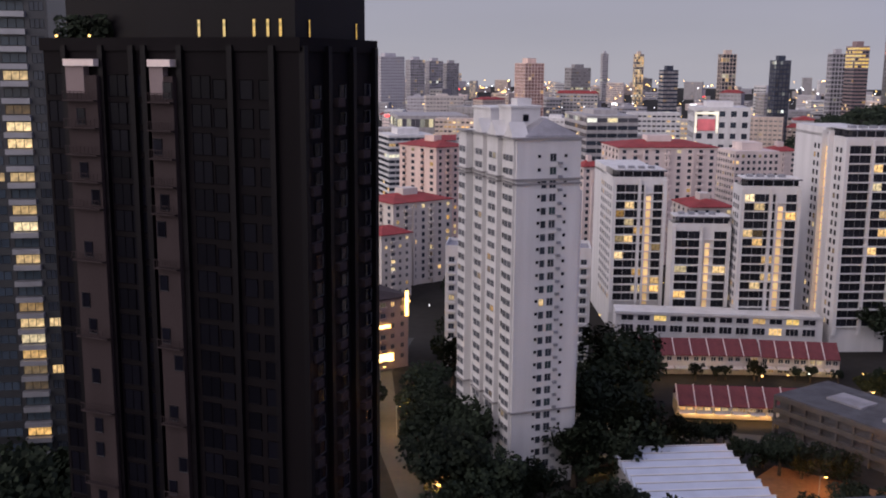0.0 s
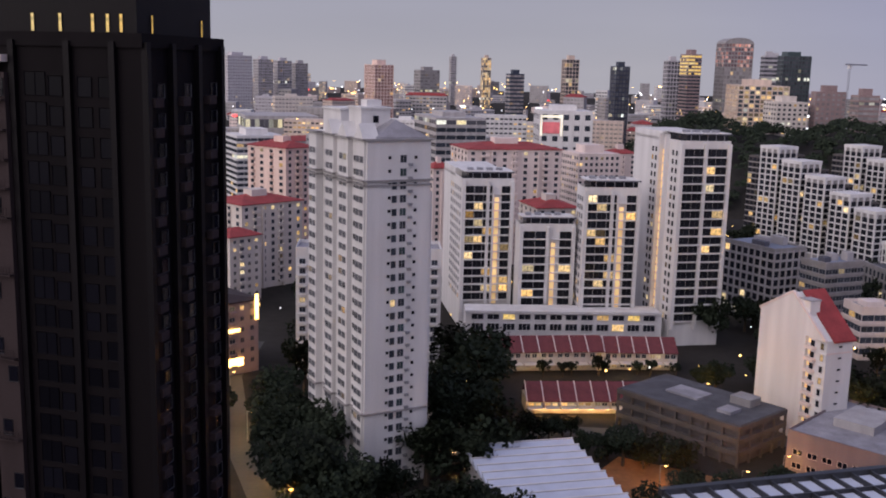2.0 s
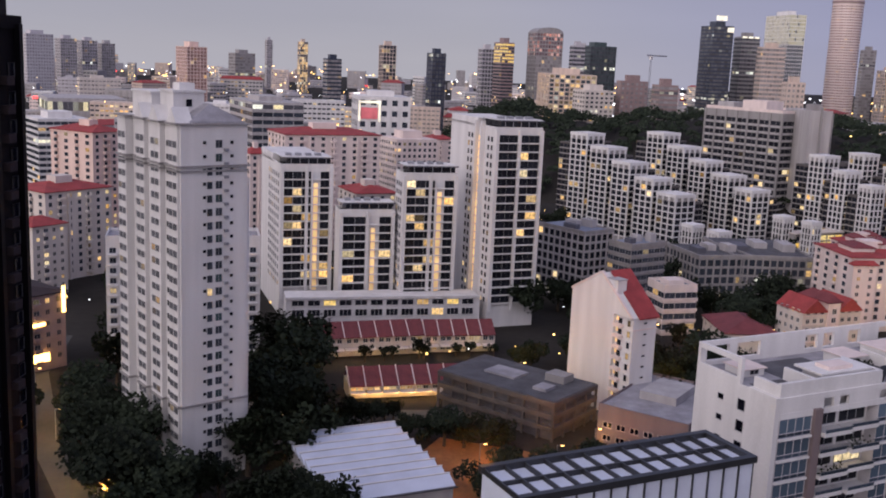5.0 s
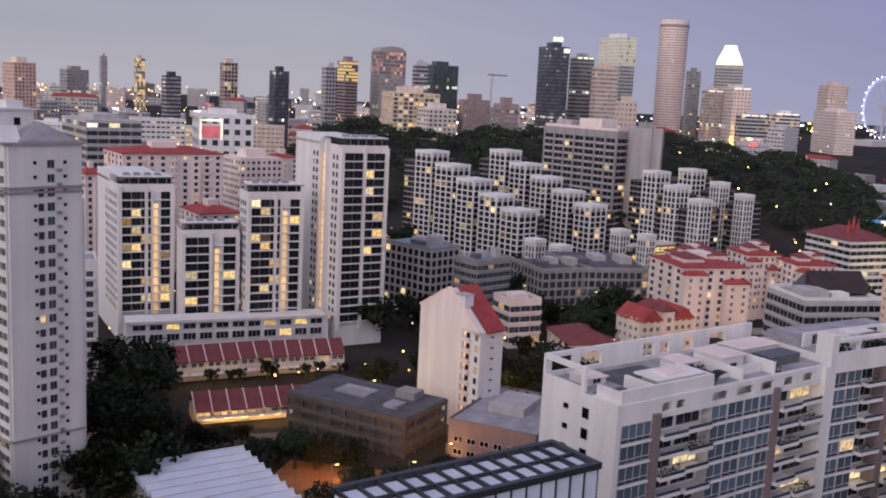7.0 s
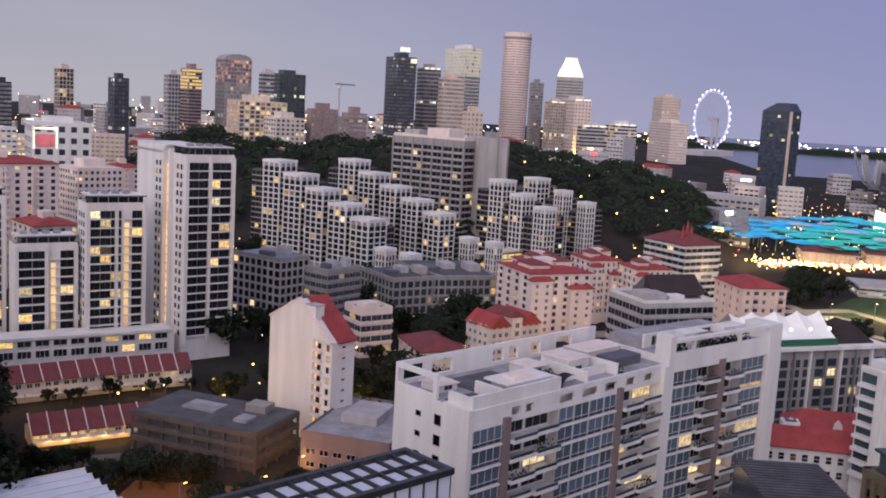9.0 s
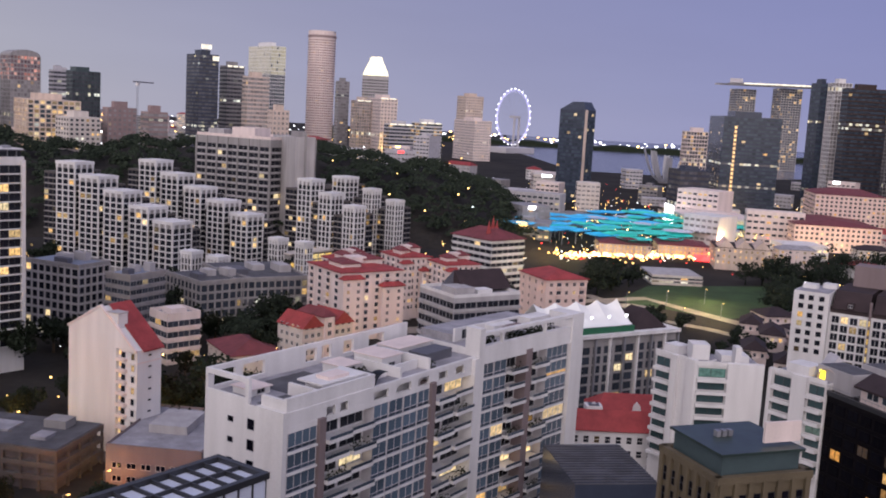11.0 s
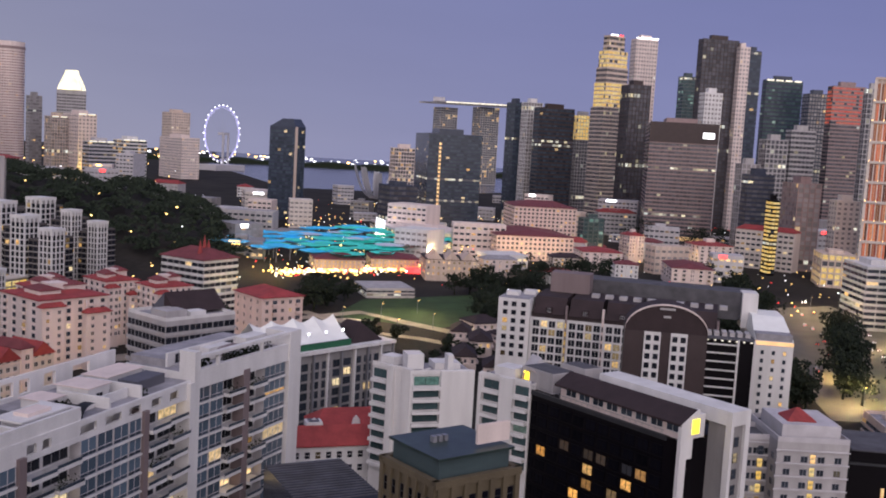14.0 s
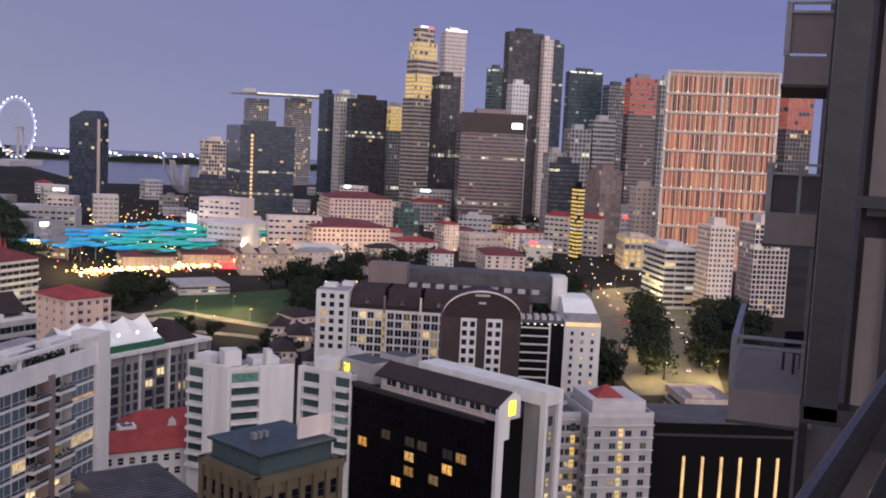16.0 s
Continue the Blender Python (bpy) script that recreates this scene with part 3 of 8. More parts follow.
# ---- pink apartment towers with red hipped roofs ----
def red_roofed(name, label, dims, wall, cols, gl=G_MID, fl=3.1, rise=2.6, roof=ROOF, balcony=True, skip_low=0.0):
    x, y, rz, b, a, z = dims
    root = block(name, label, x, y, rz, b, a, z, wall, "apartment block")
    bm = bmesh.new()
    hip(bm, 0, 0, b, a, z, rise, 0.7, 0.4)
    part("roof", bm, roof, root, "red tiled hipped roof")
    slab("cornice", wall, root, -0.35, -0.35, z - 1.0, b + 0.35, a + 0.35, z - 0.5)
    n = int((z - 2 - skip_low) / fl)
    me, me2 = window(1.3, 1.5, gl, wall, 2, 1), window(1.9, 1.9, gl, RAIL, 2, 1, False)
    if x * x + y * y > 400 ** 2:      # too small to pick apart: all panes in one part, all balconies in another
        pb, lb = bmesh.new(), bmesh.new()
        for f in range(n):
            zz = z - 2.6 - f * fl
            pane_verts(pb, b, a, 1.7, cols[0], cols[1], 0.66, zz, 0.08)
            for u in spread(0.5, b - 0.5, cols[0])[1::3]:
                bx(lb, u - 1.6, -1.4, zz - 0.9, u + 1.6, 0, zz + 0.1)
            for u in spread(0.5, a - 0.5, cols[1])[1::2]:
                bx(lb, -1.4, u - 1.5, zz - 0.9, 0, u + 1.5, zz + 0.1)
        tagged(part("window_panes", pb, gl, root), kind="stuff")
        tagged(part("balcony_rest", lb, wall, root), kind="stuff")
        for k in range(1, max(2, cols[0] // 2)):        # shallow white projections break the long walls
            u = b * k / max(2, cols[0] // 2)
            slab("wall_rib", wall, root, u - 0.5, -0.9, 0, u + 0.5, 0, z - 1.2)
        if z > 20:
            slab("roof_tank", wall, root, b * 0.35, a * 0.35, z + 0.6, b * 0.6, a * 0.6, z + rise + 2.4)
        n = 0
    for f in range(n):
        zz = z - 2.6 - f * fl
        for i, u in enumerate(spread(0.5, b - 0.5, cols[0])):
            if balcony and i % 3 == 1:
                place(root, "window", me2, "R", u, zz - 0.4)
                slab("balcony", wall, root, u - 1.2, -1.1, zz - 0.9, u + 1.2, 0, zz + 0.1)
            else:
                place(root, "window", me, "R", u, zz)
        for i, u in enumerate(spread(0.5, a - 0.5, cols[1])):
            place(root, "window", me, "L", u, zz)
    return root


red_roofed("apartment_tower", "pink apartment tower with red hipped roof", (-25.5, 479.3, 43.2, 19.4, 28.7, 55.2), PINK, (4, 4))
red_roofed("apartment_tower", "cream apartment block with red roof and lit windows", (-40.4, 418.1, 39.7, 31.3, 24.9, 36.3), CREAM, (7, 4), G_LOT)
red_roofed("apartment_tower", "low cream apartment block with red roof", (-42.7, 392.7, 40.9, 14.8, 14.3, 27), CREAM, (4, 3), G_LOT)
r = red_roofed("apartment_tower", "wide pink apartment tower with red hipped roof", (60.8, 476.1, 8.5, 48, 31.6, 56.5), PALE, (9, 5))
red_roofed("apartment_tower", "narrow pink apartment tower with red roof", (41.9, 448, 19.4, 8.5, 8, 50), PALE, (2, 2))
high_rise("apartment_tower", "pale grey apartment slab with small windows", (126.8, 524.9, 10.8, 24.3, 23.9, 51.4), PALE, G_MID, 3.1, 2.8, "punch")
red_roofed("apartment_tower", "lower cream block with red roof behind the condominiums", (84.8, 421.5, 7.9, 18.9, 24.3, 36.1), CREAM, (4, 4))
red_roofed("apartment_tower", "far pale block with bright red roof", (159.9, 578.3, 9.2, 15.8, 15.1, 47.2), PALE, (3, 3))


# ---- four white condominium towers on one podium ----
def condo(dims, lit, gl, cols, side_cols, gold=None, side_gold=None, label=""):
    x, y, rz, b, a, z = dims
    root = block("condominium", label, x, y, rz, b, a, z, WHITE, "tower")
    fl = 3.05
    n = int((z - 9) / fl)
    w = (b - 2.4) / cols
    me = window(round(w * 0.96, 1), 2.6, gl, STEEL, 2, 1, False, 0.12)
    mids = spread(1.2, b - 1.2, cols)
    for f in range(n):
        zz = z - 4.4 - f * fl
        for i, u in enumerate(mids):
            if gold and i == gold:
                continue
            place(root, "window", me, "R", u, zz)
        slab("balcony", WHITE, root, 1.2, -1.4 if f // 3 % 2 else -1.0, zz - 0.42, b - 1.2, 0, zz - 0.04)
        if a > 10:
            for i, u in enumerate(spread(1.0, min(a, 26) - 1.0, side_cols)):
                if side_gold and abs(u - side_gold) < 4.4:
                    continue
                place(root, "window", window(1.5, 1.8, G_HOME, RAIL, 1, 1), "L", u, zz)
    if gold:
        u = mids[gold]
        # an uplit wall strip; the wash of light is made as glow
        slab("lit_stair", E_GOLD, root, u - 0.75, -0.2, 9, u + 0.75, 0, z - 6)
        slab("stair_fin", WHITE, root, u - w / 2 - 0.1, -1.6, 9, u - w / 2 + 0.5, 0, z - 2)
        for f in range(n):
            slab("stair_slab", PALE, root, u - w / 2 + 0.5, -0.8, z - 4.9 - f * fl, u + w / 2, -0.21, z - 4.55 - f * fl)
    if side_gold:
        # side wall strip glows by itself in place of light falling on it
        slab("lit_stair", E_GOLD, root, -0.25, side_gold - 2.0, 4, 0, side_gold + 2.0, z - 3)
        for f in range(n):
            slab("stair_slab", PALE, root, -0.9, side_gold - 2.2, z - 4.9 - f * fl, -0.26, side_gold + 2.2, z - 4.6 - f * fl)
        slab("stair_fin", WHITE, root, -1.6, side_gold + 2.2, 0, 0, side_gold + 3.2, z + 2.5)
        slab("stair_fin", WHITE, root, -1.6, side_gold - 3.2, 0, 0, side_gold - 2.2, z + 2.5)
    for u, q in ((0, 1.2), (b * 0.5 - 0.5, b * 0.5 + 0.5), (b - 1.2, b)):
        slab("pier", WHITE, root, u, -1.2, 6, q, 0, z)
    bm = bmesh.new()
    bx(bm, 2.4, 0.6, z, b - 0.8, min(a, 16) - 1.2, z + 3.0)
    part("penthouse", bm, G_SHADE, root, "glazed penthouse")
    for u in spread(2.4, b - 0.8, 5):
        slab("penthouse_post", RAIL, root, u - 0.12, 0.45, z, u + 0.12, 0.6, z + 3.0)
    slab("roof", SLATE, root, 1.6, -0.8, z + 3.0, b + 0.1, min(a, 16) - 0.4, z + 3.4)
    slab("roof_edge", WHITE, root, 0.4, -0.4, z + 3.4, b - 0.4, min(a, 16) - 0.8, z + 3.7)
    if a > 30:
        slab("rear_attic", WHITE, root, 0, 16, z, b - 2, a, z + 3.2)
    for k in range(4):
        slab("roof_unit", RAIL, root, 2.5 + k * 3.6, 2.5, z + 3.7, 4.5 + k * 3.6, 5.0, z + 4.6)
    parapet(root, b, a, z, WHITE, 1.0, DECKD)
    return root


condo((44.2, 359.3, 3, 19.2, 42.3, 54.6), 0.2, G_FLAT, 5, 6, 3, None, "white condominium tower with dark glazed bays")
condo((64.3, 350.1, 0, 20.3, 8.8, 39.6), 0.2, G_FLAT, 4, 2, 2, None, "shorter white condominium with gold stair strip")
condo((85.7, 343.5, 0, 20.1, 11, 53.8), 0.2, G_FLAT, 5, 3, 3, None, "white condominium with balconies and gold strip")
condo((115.5, 332.5, 5, 18.5, 41.9, 71.4), 0.1, G_SHADE, 4, 8, None, 12.0, "tallest white condominium with gold-lit stair shaft")
root = thing("podium", "long white podium with lit openings", "podium", 44, 336, -3)
slab("wall", WHITE, root, 0, 0, 0, 69, 12, 11.5)
for k in range(12):
    place(root, "opening", window(4.2, 1.9, G_SHADE if k not in (2, 10) else G_GOLD, WHITE, 2, 1, False, 0.3), "R", 4 + k * 5.5, 9.0)
    place(root, "opening", window(4.2, 2.4, G_HOME, WHITE, 3, 1, False, 0.3), "R", 4 + k * 5.5, 5.2)
slab("ledge", WHITE, root, -0.5, -0.6, 11.3, 69, 0, 12.2)

# ---- terrace houses in front ----
def terrace(dims, n, lit, label):
    x, y, rz, b, a, z = dims
    w = b / n
    r = radians(rz)
    for i in range(n):
        root = thing("terrace_house", label, "house", x + math.cos(r) * w * i, y + math.sin(r) * w * i, rz, 0, "row of terrace houses")
        slab("wall", CREAM, root, 0, 0, 0, w - 0.02, a, z)
        bm = bmesh.new()
        v = [bm.verts.new(c) for c in ((0.1, -1.2, z - 0.3), (w - 0.1, -1.2, z - 0.3), (w - 0.1, a * 0.55, z + 3.6), (0.1, a * 0.55, z + 3.6), (w - 0.1, a + 0.3, z), (0.1, a + 0.3, z))]
        u = [bm.verts.new(q.co + Vector((0, 0, 0.25))) for q in v]
        for f in ((u[0], u[1], u[2], u[3]), (u[3], u[2], u[4], u[5]), (v[1], v[0], v[3], v[2]), (v[2], v[3], v[5], v[4]), (v[0], v[1], u[1], u[0]), (v[1], v[2], u[2], u[1]), (v[2], v[4], u[4], u[2]), (v[3], v[0], u[0], u[3]), (v[5], v[3], u[3], u[5])):
            bm.faces.new(f)
        part("roof", bm, ROOFD, root, "maroon tiled pitched roof")
        bm = bmesh.new()
        v = [bm.verts.new(c) for c in ((-0.15, -1.3, z), (0.15, -1.3, z), (0.15, a * 0.55, z + 4.1), (-0.15, a * 0.55, z + 4.1))]
        q = bm.faces.new(v)
        ret = bmesh.ops.extrude_face_region(bm, geom=[q])
        bmesh.ops.translate(bm, verts=[g for g in ret["geom"] if isinstance(g, bmesh.types.BMVert)], vec=(0, 0, -0.7))
        part("party_wall", bm, PALE, root)
        for j in range(2 if z > 5 else 1):
            zz = z - 2.2 - 3.0 * j
            place(root, "window", window(1.5, 1.4, lit, WHITE, 2, 1), "R", w * 0.3, zz)
            place(root, "window", window(1.5, 1.4, lit, WHITE, 2, 1), "R", w * 0.72, zz)
        slab("porch", CREAM, root, 0.3, -3.0, 2.4 if z > 5 else 2.0, w - 0.3, 0, 2.7 if z > 5 else 2.3)


terrace((42.5, 304, 1, 42.5, 9, 6.5), 8, G_MID, "cream terrace house with maroon tiled roof")
terrace((85.3, 305.5, -4, 24, 9, 6), 5, G_MID, "cream terrace house with maroon tiled roof, set lower")
terrace((52.4, 264.5, -2, 33, 9, 4), 7, G_FULL, "low terrace house with red roof and lit front")
# bare lamps added before the lit fronts
for i in range(7):
    lamp(56 + 4.7 * i, 260.6, 1.8, 420, (1.0, 0.55, 0.18), 0.6)

# ---- old car-park block, gabled block, low grey block, shed ----
x, y, rz, b, a, z = 97.3, 223.5, 35.5, 22, 38, 10
root = thing("concrete_block", "low dark concrete block with open decks and flat roof", "building", x, y, rz)
for k in range(3):
    slab("deck", CONC, root, 0, 0, 2.6 + 3.3 * k, b, a, 3.9 + 3.3 * k)
slab("core", DECKD, root, 1.2, 1.2, 0, b - 1.2, a - 1.2, z)
for i in range(9):
    slab("column", CONC, root, 0.05, i * (a - 0.6) / 8, 0, 0.6, i * (a - 0.6) / 8 + 0.55, z)
for i in range(5):
    slab("column", CONC, root, i * (b - 0.6) / 4, 0.05, 0, i * (b - 0.6) / 4 + 0.55, 0.6, z)
slab("roof_deck", DECKD, root, 0.4, 0.4, z + 0.5, b - 0.4, a - 0.4, z + 0.75)
slab("skylight", DECK, root, 8, 18, z + 0.75, 15, 28, z + 1.3)
slab("skylight", DECK, root, 5, 6, z + 0.75, 10, 10, z + 1.6)
slab("stair_head", STONE, root, 14, 6, z + 0.75, 19, 12, z + 2.8)

x, y, rz, b, a, z = 122.6, 234.6, 17, 9.6, 24.4, 28.9
root = thing("gabled_block", "tall white block with stepped gable and red roof", "apartment block", x, y, rz)
KNEE, APEX, TOPZ = 6.6, 12.6, z + 10.2
slab("stair_wall", WHITE, root, 0.9, 0, 0, b, KNEE, z)      # the stair bay stands back a little
slab("wall", WHITE, root, 0, KNEE, 0, b, a, z)
bm = bmesh.new()
v = [bm.verts.new(c) for k in (0, b) for c in ((k, 0, z), (k, APEX, TOPZ), (k, a, z + 3.4), (k, a, z))]
for f in ((0, 1, 2, 3), (7, 6, 5, 4), (0, 4, 5, 1), (1, 5, 6, 2), (2, 6, 7, 3), (3, 7, 4, 0)):
    bm.faces.new([v[k] for k in f])
part("gable_wall", bm, WHITE, root)
bm = bmesh.new()
v = [bm.verts.new(c) for c in ((2.6, -0.7, z - 0.5), (b + 0.4, -0.7, z - 0.5), (b + 0.4, APEX - 0.6, TOPZ + 0.1), (2.6, APEX - 0.6, TOPZ + 0.1))]
q = bm.faces.new(v)
ret = bmesh.ops.extrude_face_region(bm, geom=[q])
bmesh.ops.translate(bm, verts=[g for g in ret["geom"] if isinstance(g, bmesh.types.BMVert)], vec=(0, 0, 0.45))
part("roof", bm, ROOF, root, "steep bright red roof")
bm = bmesh.new()                                 # white coping along the gable's edge
for (v0, z0), (v1, z1) in (((-0.4, z - 0.2), (APEX, TOPZ)), ((APEX, TOPZ), (a + 0.3, z + 3.2))):
    c = [bm.verts.new(p) for p in ((-0.25, v0, z0), (0.55, v0, z0), (0.55, v1, z1), (-0.25, v1, z1), (-0.25, v0, z0 + 0.6), (0.55, v0, z0 + 0.6), (0.55, v1, z1 + 0.6), (-0.25, v1, z1 + 0.6))]
    for f in ((3, 2, 1, 0), (4, 5, 6, 7), (0, 1, 5, 4), (1, 2, 6, 5), (2, 3, 7, 6), (3, 0, 4, 7)):
        bm.faces.new([c[k] for k in f])
part("gable_coping", bm, PALE, root)
slab("roof_tank", WHITE, root, 0.4, 6.4, z + 5.2, 3.6, 10.4, z + 9.0)
slab("tank_lid", GREY, root, 0.2, 6.2, z + 9.0, 3.8, 10.6, z + 9.25)
slab("dormer", GREY, root, 1.0, 15.6, z + 7.0, 3.2, 17.4, z + 9.0)
slab("eave_band", PALE, root, 0.88, -0.12, z - 3.6, b + 0.1, 0, z - 3.2)
for f in range(9):
    zz = 1.6 + f * 3.05
    for u, w in ((1.5, 1.1), (4.9, 1.5)):
        place(root, "window", window(w, 1.7, G_FLAT, RAIL, 1, 1), "L", u, zz + 0.3, 0.9)
    bal = slab("balcony", PALE, root, -0.5, 3.5, zz - 0.35, 0.9, KNEE - 0.1, zz + 0.45)
    slab("balcony_lamp", E_GOLD, bal, 0.7, 5.6, zz + 1.2, 0.88, 6.3, zz + 2.2)
    slab("ledge", WHITE, root, 0.45, 0.5, zz + 2.15, 0.9, 2.6, zz + 2.3)
    if f > 1:
        place(root, "window", window(1.1, 0.5, G_DARK, RAIL, 1, 1), "R", 5.4, zz + 0.9)

x, y, rz, b, a, z = 124.3, 203.8, 40, 34, 24, 10
root = block("grey_block", "low grey-pink block with flat roofs", x, y, rz, b, a, z, TAUPE)
parapet(root, b, a, z, TAUPE, 0.6)
windows(root, "L", 1, a - 1, 6, 1.2, 3.4, 2, 2.4, 1.5, G_DARK, PALE, 2, 1)
windows(root, "R", 1, b - 1, 8, 1.2, 3.4, 2, 2.4, 1.5, G_DIM, PALE, 2, 1)
slab("roof_room", GREY, root, 12, 8, z, 26, 18, z + 2.2)

x, y, rz, b, a, z = 34, 184, 8, 27, 36, 8
root = thing("saw_roof_shed", "long shed with white corrugated saw-tooth roof", "shed", x, y, rz)
slab("wall", GREY, root, 0.5, 0.5, 0, b - 0.5, a - 0.5, z - 1.3)
k = 9
for i in range(k):
    p, q = a * i / k, a * (i + 1) / k
    bm = bmesh.new()
    v = [bm.verts.new(c) for c in ((0, p, z - 1.2), (b, p, z - 1.2), (b, q, z + 0.5), (0, q, z + 0.5), (b, q, z - 1.2), (0, q, z - 1.2))]
    for f in ((0, 1, 2, 3), (3, 2, 4, 5), (0, 3, 5), (1, 4, 2)):
        bm.faces.new([v[j] for j in f])
    sheet_part = part("roof_sheet", bm, METAL, root)
    # dark and white strips added to imitate the saw teeth's shading stripes
    slab("gutter", DECKD, sheet_part, -0.2, p - 0.25, z - 1.25, b + 0.2, p + 0.3, z - 0.95)
    slab("ridge_cap", WHITE, sheet_part, -0.1, q - 0.35, z + 0.42, b + 0.1, q + 0.05, z + 0.62)

# ---- the white front block with two wings ----
WING_FL = 3.6


def wing(dims, bays, rows, label):
    """A wing whose glazed bays stand 2.2 m before a core; open balconies lie between them."""
    x, y, rz, b, a, z = dims
    root = thing("white_apartment_wing", label, "apartment block", x, y, rz, 0, "front apartment block")
    slab("core", WHITE, root, 0, 2.2, 0, b, a, z)
    for kind, p, q in bays:
        if kind == "g":
            slab("bay", HAZE, root, p, 0, 0, q, 2.2, z - 3.0)
        elif kind == "w":
            slab("pier", TAUPE, root, p, -0.7, 0, q, 2.2, z - 2.2)
        elif kind == "f":
            slab("fin", WHITE, root, p, -0.9, 0, q, 2.2, z)
    for f in range(rows):
        zz = z - 3.0 - (f + 1) * WING_FL
        for kind, p, q in bays:
            w, m = round(q - p, 1), (p + q) / 2
            if kind == "g":
                n = max(2, round(w / 1.9))
                place(root, "window", window(round(w - 0.1, 1), 2.4, G_BAY, HAZE, n, 1, False, 0.12), "R", m, zz + 0.95)
                place(root, "spandrel", window(round(w - 0.1, 1), 0.7, G_BLUE, RAIL, n, 1, False, 0.1), "R", m, zz + 0.25)
                slab("floor_edge", WHITE, root, p, -0.45, zz - 0.18, q, 0, zz + 0.16)
            elif kind == "b":
                place(root, "window", window(round(w - 0.3, 1), 2.6, G_FLAT, RAIL, 3, 1, False, 0.1), "R", m, zz + 0.35, 2.2)
                bm = bmesh.new()
                o = 1.5 if (f + int(p)) % 2 else 0.9
                bx(bm, p, -o, zz - 0.25, q, 2.2, zz)
                bx(bm, p, -o, zz, q, -o + 0.12, zz + 0.45)
                bx(bm, p, -o + 0.12, zz, p + 0.12, 0, zz + 0.45)
                bal = part("balcony", bm, WHITE, root)
                bm = bmesh.new()
                bx(bm, p + 0.1, -o + 0.02, zz + 0.45, q - 0.1, -o + 0.06, zz + 1.0)
                bx(bm, p, -o, zz + 1.0, q, -o + 0.1, zz + 1.08, 1)
                part("balcony_glass", bm, [G_BLUE, RAIL], bal)
                if (f * 3 + int(q)) % 4 == 1:
                    bm = bmesh.new()
                    for k in range(70):
                        c = Vector((random.uniform(p + 0.3, q - 0.3), random.uniform(-o + 0.2, 0.4), zz + 0.1 + random.random() ** 1.6 * 1.7))
                        d = Vector((random.gauss(0, 1), random.gauss(0, 1), random.gauss(0, 1))).normalized() * 0.2
                        bm.faces.new([bm.verts.new(c + e) for e in (d, d.orthogonal(), -d, -d.orthogonal())])
                    tagged(part("planting", bm, LEAF, bal, "green balcony plants"), kind="stuff")
    return root


def leaf_bed(root, x0, y0, x1, y1, z, tall, n):
    bm = bmesh.new()
    for k in range(n):
        c = Vector((random.uniform(x0, x1), random.uniform(y0, y1), z + random.random() ** 1.6 * tall))
        d = Vector((random.gauss(0, 1), random.gauss(0, 1), random.gauss(0, 1))).normalized() * 0.24
        bm.faces.new([bm.verts.new(c + e) for e in (d, d.orthogonal(), -d, -d.orthogonal())])
    tagged(part("planting", bm, LEAF, root, "green roof terrace plants"), kind="stuff")


random.seed(31)
x, y, rz, b, a, z = 93.3333, 127.889, 10.6, 56.6667, 19, 45
w1 = wing((x, y, rz, b, a, z), (("g", 0.6, 7.6), ("w", 7.7, 9.3), ("b", 9.4, 15.6), ("b", 16.1, 22.4), ("g", 22.8, 27.0), ("g", 27.3, 31.5), ("g", 31.8, 36.0), ("g", 36.3, 39.9), ("w", 40.0, 41.5), ("b", 41.6, 47.6), ("b", 48.2, 54.6), ("f", 54.8, 56.6)), 7, "white apartment wing with glazed bays and lit balconies")
slab("corner_fin", WHITE, w1, -0.5, 0, 0, 0.5, 6.2, z + 0.4)
for f in range(7):
    zz = z - 4.2 - f * WING_FL
    place(w1, "window", window(1.6, 1.9, G_DARK, RAIL, 1, 1), "L", 7.8, zz)
    place(w1, "window", window(1.3, 1.0, G_DARK, RAIL, 1, 1), "L", 12.6, zz + 0.4)
bm = bmesh.new()                  # top storey: white walls with deep openings
for p, q in ((0.5, 10.0), (12.2, 13.6), (15.6, 22.8), (27.0, 29.5), (34.0, 36.2), (39.8, 43.0), (46.0, 49.0), (52.0, 56.6)):
    bx(bm, p, 0.0, z - 3.0, q, 0.5, z)
bx(bm, 0.5, -0.05, z - 3.3, b, 0.55, z - 2.3)
bx(bm, 0.5, -0.05, z - 0.7, b, 0.55, z + 0.3)
part("top_storey_wall", bm, WHITE, w1)
bm = bmesh.new()                  # the higher attic over the first bays, with its own sloping screens
bx(bm, 0.4, 0.2, z + 0.3, 23.0, 0.8, z + 2.6)
bx(bm, 22.2, 0.8, z, 23.0, 8.5, z + 2.6)
bx(bm, 0.4, 0.8, z + 0.1, 1.1, 6.0, z + 2.2)
bx(bm, 8.8, 0.8, z, 9.4, 8.0, z + 2.2)
part("attic_screen", bm, WHITE, w1)
bm = bmesh.new()
bx(bm, 10.5, 1.6, z + 2.4, 22.0, 7.5, z + 2.75)
bx(bm, 12.0, 2.2, z, 21.0, 7.0, z + 2.4)
part("attic_room", bm, WHITE, w1)
bm = bmesh.new()                  # the tall open frame along the back of the roof
bx(bm, 0, a - 0.6, z, b, a, z + 0.9)
bx(bm, 0, a - 0.6, z + 3.5, b, a, z + 4.4)
for p, q in ((0, 1.4), (6.4, 8.2), (13.6, 24.5), (27.6, 29.0), (31.8, 35.5), (38.6, 43.5), (48.6, b)):
    bx(bm, p, a - 0.6, z + 0.9, q, a, z + 3.5)
bx(bm, 0, 8.6, z + 3.5, 0.7, a - 0.6, z + 4.4)
bx(bm, 0, 8.6, z, 0.7, 9.4, z + 3.5)
bx(bm, 0, 9.4, z, 0.5, a - 0.6, z + 0.9)
